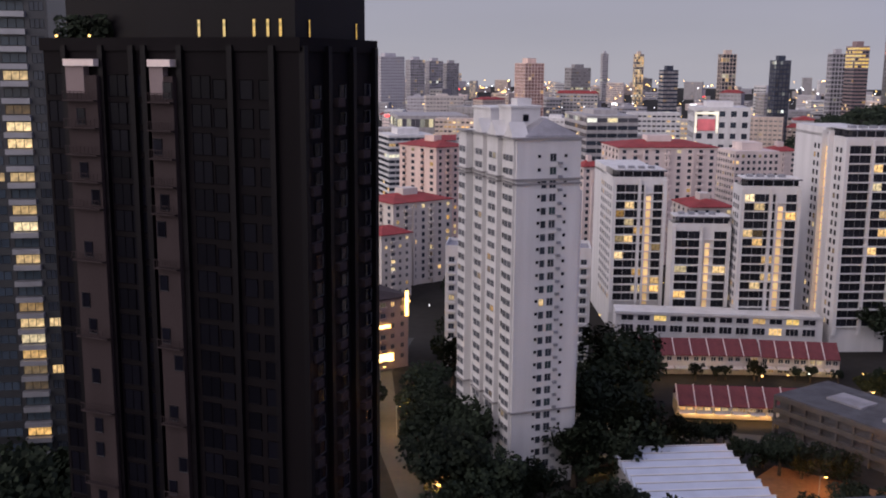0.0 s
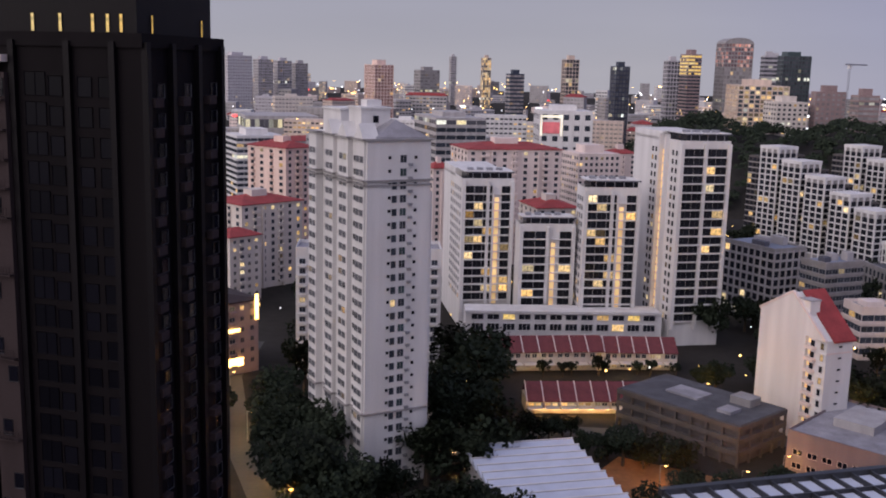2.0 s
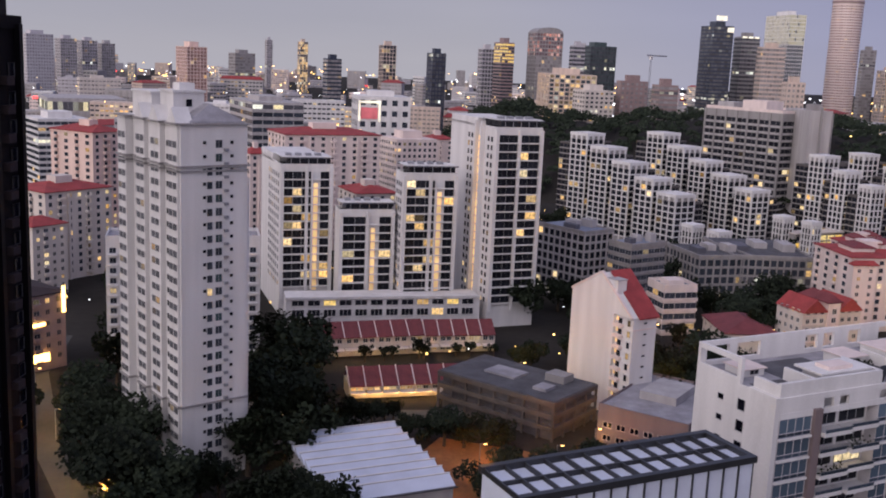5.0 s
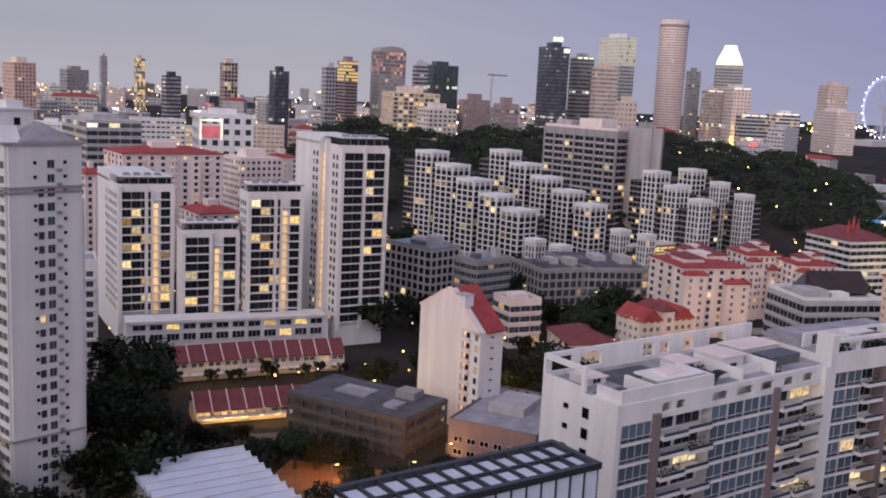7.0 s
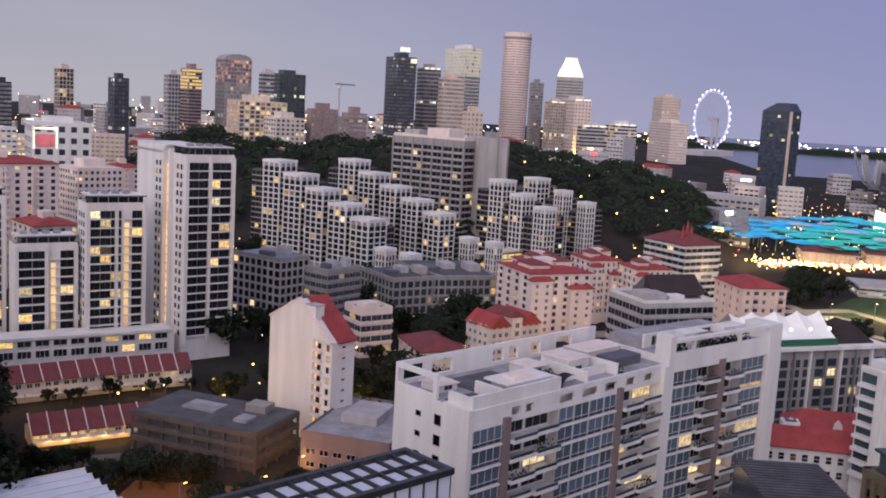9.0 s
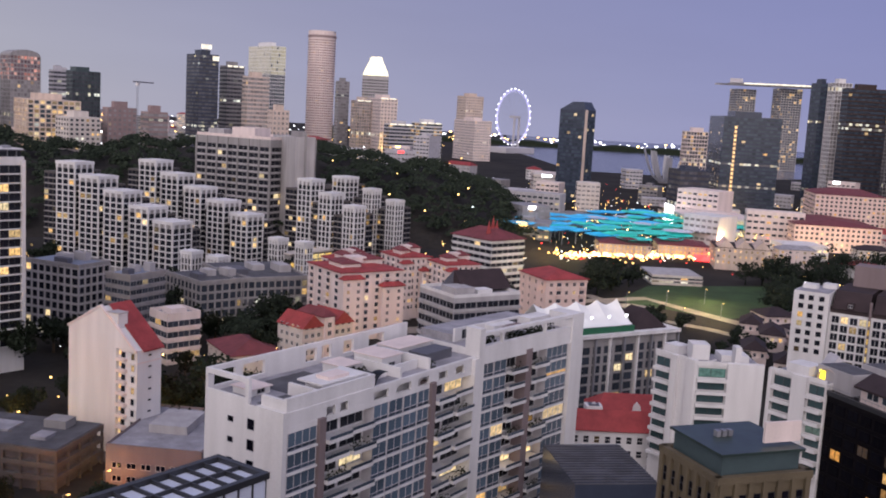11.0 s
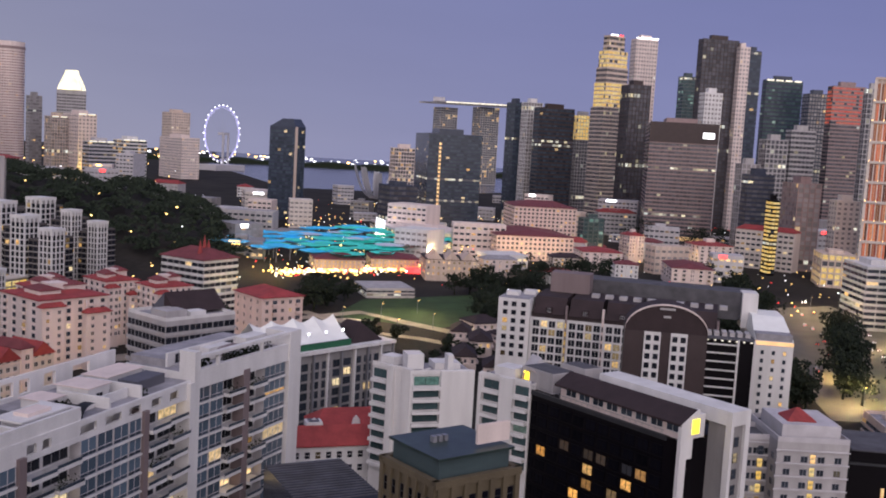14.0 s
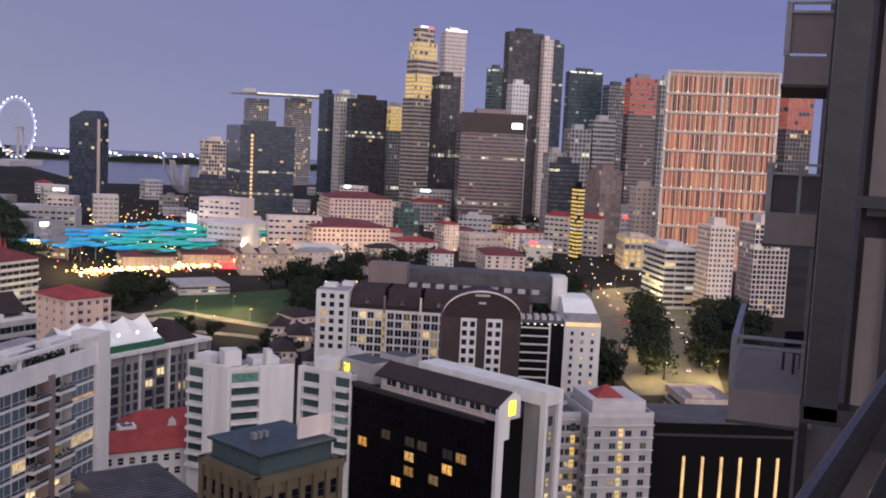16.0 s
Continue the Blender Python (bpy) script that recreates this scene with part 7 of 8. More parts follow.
# observation wheel
FX, FY, FR = 1979, 1762, 70
root = thing("observation_wheel", "giant observation wheel outlined in violet light", "wheel", FX, FY, math.degrees(math.atan2(FX, -FY)) - 128, 0)
HUB = 93.0
for k, (rad, tube) in enumerate(((FR, 0.5), (FR - 4, 0.3))):
    bm = bmesh.new()
    for i in range(64):
        q0, q1 = math.tau * i / 64, math.tau * (i + 1) / 64
        for rr in (rad,):
            p0, p1 = Vector((math.cos(q0) * rr, 0, HUB + math.sin(q0) * rr)), Vector((math.cos(q1) * rr, 0, HUB + math.sin(q1) * rr))
            out0, out1 = Vector((math.cos(q0), 0, math.sin(q0))) * tube, Vector((math.cos(q1), 0, math.sin(q1))) * tube
            sd = Vector((0, tube, 0))
            c0 = [bm.verts.new(p0 + w) for w in (out0 - sd, out0 + sd, -out0 + sd, -out0 - sd)]
            c1 = [bm.verts.new(p1 + w) for w in (out1 - sd, out1 + sd, -out1 + sd, -out1 - sd)]
            for j in range(4):
                bm.faces.new((c0[j], c0[(j + 1) % 4], c1[(j + 1) % 4], c1[j]))
    part("rim", bm, E_WHEEL, root, "rim with violet lights")
cap = bmesh.new()
bmesh.ops.create_icosphere(cap, subdivisions=1, radius=1.6)
cap = mesh_of(cap, [E_WHITE], "capsule")
for i in range(28):
    q = math.tau * i / 28
    part("capsule", cap, None, root, at=(math.cos(q) * (FR + 3), 0, HUB + math.sin(q) * (FR + 3)))
for i in range(14):
    q = math.tau * i / 14
    bm = bmesh.new()
    bmesh.ops.create_cone(bm, cap_ends=True, segments=4, radius1=0.22, radius2=0.22, depth=FR - 4)
    bmesh.ops.transform(bm, matrix=pose(0, 0, HUB) @ Matrix.Rotation(q, 4, "Y") @ pose(0, 0, (FR - 4) / 2), verts=bm.verts)
    part("spoke", bm, RAIL, root)
for u in (-10, 10):
    slab("leg", HAZE, root, u - 2, -14, 0, u + 2, -10, HUB)
slab("hub", HAZE, root, -12, -14, HUB - 3, 12, 4, HUB + 3)
slab("terminal", HAZE, root, -60, -30, 0, 60, 30, 14)

# petal-shaped museum by the bay
x, y = 1427, 924
root = thing("petal_museum", "white petal-shaped museum by the bay", "museum", x, y)
for i in range(10):
    q = math.tau * i / 10
    bm = bmesh.new()
    h = 28 + 26 * (0.5 + 0.5 * math.cos(q - 2.2))
    rows = []
    for j in range(8):
        u = j / 7
        rad, zz, wd = 8 + 34 * u ** 0.7, 4 + h * u ** 1.8, 3 + 9 * u * (1.15 - u)
        rows.append([bm.verts.new((math.cos(q) * rad - math.sin(q) * s * wd, math.sin(q) * rad + math.cos(q) * s * wd, zz + (0 if s else -2.5))) for s in (-1, 0, 1)])
    for r0, r1 in zip(rows, rows[1:]):
        for k in range(2):
            bm.faces.new((r0[k], r0[k + 1], r1[k + 1], r1[k]))
    bmesh.ops.solidify(bm, geom=bm.faces[:], thickness=1.0)
    part("petal", bm, WHITE, root)
slab("base", HAZE, root, -10, -10, 0, 10, 10, 6)

# lit roof edges and a crane
for d, n in (((1090.3, 1238.4, -16.9, 43.3, 23.9, 71.3), 3), ((1148, 1226.5, -18.5, 39.6, 37.5, 75.8), 3), ((1162.9, 1347.6, -15.9, 32.1, 58, 113.4), 2), ((1144.3, 1389.4, -14.7, 28.4, 26.6, 107.2), 2), ((1468.2, 307, -54, 54.1, 13.4, 214.3), 4), ((773.2, 1226.6, -7.5, 26.2, 24.6, 142.1), 3)):
    x, y, rz, b, a, z = d
    root = thing("roof_edge_lights", "white light strips along a hotel roof", "light", x, y, rz, z)
    for i in range(n):
        slab("lamp", E_LANT, root, b * i / n + 0.5, -0.9, -1.8, b * (i + 0.8) / n, -0.5, 0.4)
x, y = 462, 887
root = thing("tower_crane", "thin grey tower crane over the roofs", "crane", x, y, 20)
bm = bmesh.new()
for k in range(27):
    z0 = k * 4.0
    for sx in (-0.9, 0.9):
        bx(bm, sx - 0.15, -0.15, z0, sx + 0.15, 0.15, z0 + 4.0)
    bx(bm, -0.75, -0.1, z0, 0.75, 0.1, z0 + 0.3)
part("mast", bm, RAIL, root)
slab("jib", RAIL, root, -6, -0.3, 106, 22, 0.3, 107.2)
slab("cab", WHITE, root, -1.4, -1.4, 103, 1.4, 1.4, 106)

# far city: low blocks of many sizes
random.seed(11)
TAKEN = [(o.location.x, o.location.y) for o in scene.objects if o.type == "EMPTY"]
for i in range(620):
    az = radians(random.uniform(-9, 38) if i % 3 else random.uniform(38, 88))
    d = random.uniform(780, 1500) if i % 2 else random.uniform(1500, 3600)
    x, y = d * math.sin(az), d * math.cos(az)
    if az > 0.55 and d > 1900 or any((x - p) ** 2 + (y - q) ** 2 < 36 ** 2 for p, q in TAKEN):
        continue
    if 20 < math.degrees(az) < 47 and d < 1010 - 2 * (math.degrees(az) - 20):
        continue
    TAKEN.append((x, y))
    h = min(random.choice((10, 14, 18, 24, 32, 45, 60)), 22 + (d - 700) * 0.04) * random.uniform(0.8, 1.15)
    b, a = random.uniform(18, 60), random.uniform(14, 36)
    # HAZE walls and G_FAR panes bring the haze in by colour
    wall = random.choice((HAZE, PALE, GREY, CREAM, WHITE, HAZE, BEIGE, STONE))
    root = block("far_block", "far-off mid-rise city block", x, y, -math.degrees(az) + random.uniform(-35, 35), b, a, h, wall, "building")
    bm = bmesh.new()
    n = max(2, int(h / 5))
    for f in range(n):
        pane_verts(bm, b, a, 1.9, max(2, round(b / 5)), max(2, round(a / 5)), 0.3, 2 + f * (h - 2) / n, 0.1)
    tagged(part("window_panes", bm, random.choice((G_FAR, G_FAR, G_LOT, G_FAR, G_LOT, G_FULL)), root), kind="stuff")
    if random.random() < 0.25:
        slab("plant_room", wall, root, b * 0.3, a * 0.3, h, b * 0.6, a * 0.7, h + 3)
    if random.random() < 0.12:
        bm = bmesh.new()
        hip(bm, 0, 0, b, a, h, 4, 0.6, 0.3)
        part("roof", bm, ROOF, root)
    elif random.random() < 0.2:
        slab("roof_sign", random.choice((E_WHITE, E_WHITE, E_WARM, E_RED)), root, b * 0.2, -0.5, h - 3, b * 0.45, -0.1, h)

# riverside quay: glowing canopies
random.seed(5)
for i in range(77):
    u, v = (i % 7) / 6, (i // 7) / 10
    x, y = 590 + 215 * v + 22 * u + random.uniform(-7, 7), 528 - 118 * u + 25 * v + random.uniform(-7, 7)
    root = thing("quay_canopy", "glowing blue-green membrane canopy on masts", "canopy", x, y, random.uniform(0, 90), 0, "quay canopies")
    bm = bmesh.new()
    k, rr, top = 8, random.uniform(10, 14), random.uniform(11, 14)
    hub = bm.verts.new((0, 0, top - 2.0))
    rim = [bm.verts.new((math.cos(math.tau * j / k) * rr, math.sin(math.tau * j / k) * rr, top + 0.4 * (j % 2))) for j in range(k)]
    for j in range(k):
        bm.faces.new((rim[j], rim[(j + 1) % k], hub))
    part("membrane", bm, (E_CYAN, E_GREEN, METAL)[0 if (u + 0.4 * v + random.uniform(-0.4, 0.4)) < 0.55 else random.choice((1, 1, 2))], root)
    slab("mast", RAIL, root, -0.3, -0.3, 0, 0.3, 0.3, top - 2)
root = thing("festoon_lights", "strings of small warm quay lamps", "lamps", 0, 0, 0, 0, "", "stuff")
bm = bmesh.new()
random.seed(8)
for i in range(620):
    t = random.random()
    x, y = 545 + 150 * t + random.gauss(0, 9), 428 - 62 * t + random.gauss(0, 9)
    bx(bm, x, y, 1.5, x + 0.8, y + 0.8, 2.3, random.choice((0, 0, 0, 0, 0, 1, 2)))
# from here on, random dots added as city sparkle, without poles or fittings
for i in range(900):
    az = radians(random.uniform(40, 90))
    d = random.uniform(640, 1500)
    x, y, s = d * math.sin(az), d * math.cos(az), random.uniform(0.3, 0.75)
    bx(bm, x, y, 4, x + s, y + s, 4 + s, random.choice((0, 0, 0, 1, 1, 2, 3)))
for i in range(700):
    az = radians(random.uniform(-9, 46))
    d = random.uniform(800, 3800)
    x, y, s = d * math.sin(az), d * math.cos(az), random.uniform(0.6, 1.4) * d / 1400
    z = random.uniform(6, 40)
    bx(bm, x, y, z, x + s, y + s, z + s, random.choice((0, 0, 1, 1, 3)))
for i in range(60):
    az = radians(random.uniform(43, 60))
    d = random.uniform(3600, 4600)
    x, y, s = d * math.sin(az), d * math.cos(az), random.uniform(2, 6)
    bx(bm, x, y, 8, x + s * 1.6, y + s * 1.6, 8 + s, random.choice((0, 1, 1)))
for i in range(330):
    az = radians(random.uniform(-8, 26) if i % 3 else random.uniform(26, 46))
    d = random.uniform(300, 660)
    x, y, s = d * math.sin(az), d * math.cos(az), random.uniform(0.25, 0.55)
    bx(bm, x, y, 4, x + s, y + s, 4 + s, random.choice((0, 0, 0, 1, 3)))
for i in range(150):
    az, d = radians(random.uniform(52, 63)), random.uniform(840, 1150)
    x, y, s = d * math.sin(az), d * math.cos(az), random.uniform(0.4, 0.9)
    z = random.uniform(5, 9)
    bx(bm, x, y, z, x + s, y + s, z + s, random.choice((0, 0, 0, 0, 1, 2)))
part("lamp_heads", bm, [E_WARM, E_WHITE, E_RED, E_WARM], root)
tagged(bpy.data.objects[root.children[0].name], kind="stuff")
# the awning's lit look is emission in the awning itself
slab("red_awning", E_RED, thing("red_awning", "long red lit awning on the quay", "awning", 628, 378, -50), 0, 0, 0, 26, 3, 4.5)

# ---- low roofs between the towers ----
for d in ((439.5, 222.7, -33.5, 15.9, 15.3, 7.7), (417.7, 196.8, -35.1, 14.7, 14.2, 7.7), (399.2, 176.1, -36.5, 12.9, 12.4, 7.7), (452.7, 209.1, -35.6, 16.4, 15.9, 7.7)):
    red_roofed("brown_roof_house", "white house with dark brown tiled roof", d, PALE, (4, 3), G_LOT, 3.0, 3.2, ROOFB, False)
high_rise("quay_pavilion", "low grey riverside pavilion with flat roof", (506.8, 332.1, -42.8, 30.5, 32, 6.1), GREY, G_LOT, 4.0, 4, "band", False)
red_roofed("maroon_roof_house", "low house with wide maroon roof", (187.3, 290, -13.7, 19.1, 24.7, 6.7)[:5] + (7.0,), CREAM, (5, 4), G_LOT, 3.0, 3.5, ROOFD, False)
high_rise("low_white_block", "low white block with roof terraces", (374.5, 146.3, -49.8, 28.5, 39.1, 13), WHITE, G_MID, 3.4, 4, "band", True)
high_rise("low_shop_block", "low beige shop block by the avenue", (365.3, 26.9, -66.6, 18.4, 24, 7.4), BEIGE, G_LOT, 3.6, 4, "band", True)

# ---- trees ----
def crown_mesh(seed, rad, tall, n):
    """A crown of many small leaf clumps on uneven boughs."""
    rng = random.Random(seed)
    pts = []
    boughs = [(Vector((rng.gauss(0, 0.5) * rad, rng.gauss(0, 0.5) * rad, tall * rng.uniform(0.45, 1.0))), rad * rng.uniform(0.3, 0.55)) for _ in range(13)]
    me = bpy.data.meshes.new("crown")
    verts, faces = [], []
    for i in range(n):
        c, r = boughs[rng.randrange(len(boughs))]
        d = Vector((rng.gauss(0, 1), rng.gauss(0, 1), rng.gauss(0, 0.7))).normalized()
        p = c + d * r * rng.uniform(0.65, 1.05)
        u = Vector((rng.gauss(0, 1), rng.gauss(0, 1), rng.gauss(0, 0.6))).normalized() * rng.uniform(0.3, 0.65)
        w = u.orthogonal().normalized() * u.length * rng.uniform(0.6, 1)
        k = len(verts)
        verts += [tuple(p + u), tuple(p + w), tuple(p - u), tuple(p - w)]
        faces.append((k, k + 1, k + 2, k + 3))
    me.from_pydata(verts, [], faces)
    me.materials.append(LEAF)
    return me, boughs


def trunk_mesh(boughs, tall, thick):
    bm = bmesh.new()
    def limb(p, q, r0, r1):
        d = (q - p)
        m = Matrix.Translation(p) @ d.to_track_quat("Z", "Y").to_matrix().to_4x4() @ pose(0, 0, d.length / 2)
        bmesh.ops.create_cone(bm, cap_ends=True, segments=6, radius1=r0, radius2=r1, depth=d.length, matrix=m)
    fork = Vector((0, 0, tall * 0.4))
    limb(Vector((0, 0, 0)), fork, thick, thick * 0.7)
    for c, r in boughs[:8]:
        limb(fork, c, thick * 0.5, thick * 0.12)
    return mesh_of(bm, [BARK], "trunk")


TREES = []
for i, (rad, tall, n) in enumerate(((4.5, 11, 1500), (6.5, 13, 2200), (5.5, 9, 1700), (3.2, 9, 900))):
    c, bo = crown_mesh(i + 3, rad, tall, n)
    TREES.append((trunk_mesh(bo, tall, 0.35 + 0.05 * rad), c))


FAR_TREES = []


def tree(x, y, kind, size=1.0, label="dark leafy street tree"):
    if x * x + y * y > 400 ** 2:
        FAR_TREES.append((x, y, kind, size))
        return None
    root = thing("tree", label, "tree", x, y, (x * 37 + y * 11) % 360, 0)
    root.scale = (size, size, size)
    part("trunk", TREES[kind][0], None, root)
    part("crown", TREES[kind][1], None, root)
    return root


random.seed(21)
def grove(n, x0, y0, x1, y1, wide, kinds=(0, 1, 2), size=(0.8, 1.25), label="dark leafy tree"):
    """Trees scattered along a line."""
    for i in range(n):
        t = (i + random.random()) / n
        dx, dy = x1 - x0, y1 - y0
        ln = math.hypot(dx, dy)
        s = random.uniform(-wide, wide)
        tree(x0 + dx * t - dy / ln * s, y0 + dy * t + dx / ln * s, random.choice(kinds), random.uniform(*size), label)


grove(14, -3, 192, -16, 262, 5, size=(0.9, 1.3))           # along the lit road
grove(7, -5, 197, 15, 204, 3, size=(0.7, 1.0))             # round the foot of the white tower
grove(8, -36, 225, -44, 330, 5)
grove(7, -14, 275, -8, 400, 6, size=(1.0, 1.4))
grove(14, 26, 212, 38, 290, 7, size=(1.1, 1.6))
grove(7, 42, 242, 62, 246, 3, size=(0.4, 0.6))
grove(7, 60, 230, 84, 222, 4, size=(0.55, 0.8), label="broad tree over the clay yard")
grove(6, 66, 196, 104, 204, 5, (1, 2), (0.5, 0.8), "broad tree over the clay yard")
grove(8, 20, 186, 33, 178, 4, size=(0.8, 1.1))
grove(10, 46, 298, 108, 298, 1.5, (3,), (0.4, 0.7), "small garden tree before the terrace houses")
grove(8, 132, 262, 165, 258, 6, (1, 2), (0.9, 1.3), "broad dark rain tree")
grove(6, 130, 330, 150, 420, 6)
grove(8, 225, 330, 262, 350, 8)
grove(9, 200, 252, 262, 262, 6, size=(0.5, 0.8))
grove(9, 420, 330, 500, 340, 8, size=(0.9, 1.3), label="dark riverside tree")
grove(12, 470, 230, 610, 300, 8, size=(1.0, 1.5), label="dark riverside tree")
grove(10, 560, 300, 660, 250, 10, size=(1.0, 1.6), label="dark riverside tree")
grove(10, 330, 190, 400, 205, 8, size=(0.5, 0.8))
grove(18, 404, 62, 470, 92, 6, size=(0.9, 1.4), label="dark tree beside the avenue")
grove(30, 500, 100, 690, 150, 14, size=(0.9, 1.4), label="dark tree beside the avenue")
grove(16, 415, 2, 520, 14, 5, size=(0.9, 1.3), label="dark tree beside the avenue")
grove(30, 530, 10, 760, 60, 12, size=(0.9, 1.4), label="dark tree beside the avenue")
grove(14, 455, 24, 560, 36, 4, size=(0.9, 1.3), label="dark tree on the avenue's island")
grove(20, 425, 44, 600, 74, 5, size=(1.0, 1.5), label="dark tree on the avenue's island")
grove(14, -112, 158, -62, 188, 6, size=(1.2, 1.7), label="tall dark tree before the condominium")
grove(8, 655, 130, 780, 190, 10, size=(1.0, 1.5))
grove(7, 1010, 330, 1080, 260, 8, size=(1.6, 2.2), label="dark tree before the office slab")
grove(12, -95, 180, -55, 235, 12, size=(0.9, 1.3))

grove(12, 140, 300, 200, 400, 10, size=(0.8, 1.2))
grove(12, 205, 300, 235, 430, 10, size=(0.8, 1.2))
grove(10, 200, 430, 330, 440, 8, size=(0.7, 1.0))
grove(12, 260, 395, 420, 400, 10, size=(0.7, 1.0))
grove(10, 150, 480, 250, 560, 14, size=(1.0, 1.4))
grove(10, 320, 275, 420, 255, 10, size=(0.6, 0.9))
grove(8, 300, 350, 380, 330, 8, size=(0.6, 0.9))

grove(12, 112, 272, 170, 300, 9, size=(0.6, 0.9))
grove(10, 138, 236, 176, 246, 6, (1, 2), (0.8, 1.1), "broad dark rain tree")
grove(8, 150, 345, 172, 372, 5, size=(0.6, 0.9))
grove(10, 640, 300, 760, 260, 14, size=(1.0, 1.6), label="dark riverside tree")
grove(14, 470, 345, 560, 400, 10, size=(0.35, 0.5), label="dark riverside tree")
grove(8, 240, 220, 330, 225, 8, size=(0.6, 0.9))

# trees too far off to tell apart
rng = random.Random(17)
verts, faces = [], []
for x, y, kind, size in FAR_TREES:
    rad, tall = ((4.5, 11), (6.5, 13), (5.5, 9), (3.2, 9))[kind]
    boughs = [(Vector((x + rng.gauss(0, 0.5) * rad * size, y + rng.gauss(0, 0.5) * rad * size, size * tall * rng.uniform(0.35, 1.0))), size * rad * rng.uniform(0.35, 0.6)) for _ in range(11)]
    k = len(verts)
    r = 0.4 * size
    verts += [(x - r, y - r, 0), (x + r, y - r, 0), (x, y + r, 0), (x, y, tall * size * 0.7)]
    faces += [(k, k + 1, k + 3), (k + 1, k + 2, k + 3), (k + 2, k, k + 3)]
    for i in range(520):
        c, q = boughs[i % 11]
        d = Vector((rng.gauss(0, 1), rng.gauss(0, 1), rng.gauss(0, 0.7))).normalized()
        p = c + d * q * rng.uniform(0.5, 1.05)
        u = Vector((rng.gauss(0, 1), rng.gauss(0, 1), rng.gauss(0, 0.6))).normalized() * rng.uniform(0.5, 1.0)
        w = u.orthogonal().normalized() * u.length * 0.8
        k = len(verts)
        verts += [tuple(p + u), tuple(p + w), tuple(p - u), tuple(p - w)]
        faces.append((k, k + 1, k + 2, k + 3))
me = bpy.data.meshes.new("far_trees")
me.from_pydata(verts, [], faces)
me.materials.append(LEAF)
tagged(new("far_trees", me), "dark far trees along the river and the avenue", "trees", kind="stuff")

# the wooded hill
HILL = thing("wooded_hill", "dark wooded hill behind the towers", "woods", 0, 0, 0, 0, "", "stuff")


def hill_height(az, d):
    """Rise of the hill at an azimuth in degrees and a distance."""
    along = min(1, max(0, (az - 14.5) / 4)) * min(1, max(0, (50.5 - az) / 7))
    across = math.sin(math.pi * min(1, max(0, (d - 700) / 420))) ** 0.7
    return (47 + 5 * math.sin(az * 0.7) + 3 * math.sin(az * 1.9)) * along * across


rng = random.Random(4)
verts, faces = [], []
for i in range(60):
    for j in range(18):
        az, d = 13 + 38 * i / 59, 690 + 440 * j / 17
        verts.append((d * math.sin(radians(az)), d * math.cos(radians(az)), hill_height(az, d) - 1.0))
for i in range(59):
    for j in range(17):
        k = i * 18 + j
        faces.append((k, k + 1, k + 19, k + 18))
me = bpy.data.meshes.new("hill_ground")
me.from_pydata(verts, [], faces)
me.materials.append(SOIL)
tagged(part("hill_ground", me, None, HILL), kind="stuff")
verts, faces = [], []
crowns = []
while len(crowns) < 1000:
    az, d = rng.uniform(14, 50.5), rng.uniform(695, 1020)
    h = hill_height(az, d)
    if h > 3:
        crowns.append((d * math.sin(radians(az)), d * math.cos(radians(az)), h, rng.uniform(4, 8)))
for x, y, h, r in crowns:
    for i in range(70):
        dv = Vector((rng.gauss(0, 1), rng.gauss(0, 1), abs(rng.gauss(0, 0.8)))).normalized()
        p = Vector((x, y, h + r * 0.7)) + Vector((dv.x * r, dv.y * r, dv.z * r * 0.8)) * rng.uniform(0.7, 1.05)
        u = Vector((rng.gauss(0, 1), rng.gauss(0, 1), rng.gauss(0, 0.6))).normalized() * rng.uniform(0.8, 1.6)
        w = u.orthogonal().normalized() * u.length * 0.8
        k = len(verts)
        verts += [tuple(p + u), tuple(p + w), tuple(p - u), tuple(p - w)]
        faces.append((k, k + 1, k + 2, k + 3))
me = bpy.data.meshes.new("forest")
me.from_pydata(verts, [], faces)
me.materials.append(LEAF)
tagged(part("forest", me, None, HILL), kind="stuff")
bm = bmesh.new()
for i in range(12):
    az, d = rng.uniform(34, 48), rng.uniform(720, 860)
    x, y, h = d * math.sin(radians(az)), d * math.cos(radians(az)), hill_height(az, d)
    bx(bm, x, y, h + 8, x + 0.8, y + 0.8, h + 8.8, rng.choice((0, 0, 1)))
tagged(part("path_lamps", bm, [E_WARM, E_WHITE], HILL), kind="stuff")

# far shore
bm = bmesh.new()
for i in range(80):
    az = radians(40 + 40 * i / 80)
    az2 = radians(40 + 40 * (i + 1) / 80)
    h, h2 = 10 + 8 * abs(math.sin(i * 0.6)), 10 + 8 * abs(math.sin((i + 1) * 0.6))
    v = [bm.verts.new((r * math.sin(q), r * math.cos(q), z)) for r, q, z in ((3300, az, 0), (3300, az2, 0), (3300, az2, h2), (3300, az, h), (3500, az2, h2), (3500, az, h))]
    bm.faces.new((v[0], v[1], v[2], v[3]))
    bm.faces.new((v[3], v[2], v[4], v[5]))
tagged(new("far_shore", mesh_of(bm, [LEAF], "far_shore")), "dark wooded far shore of the bay", "shore", kind="structure")

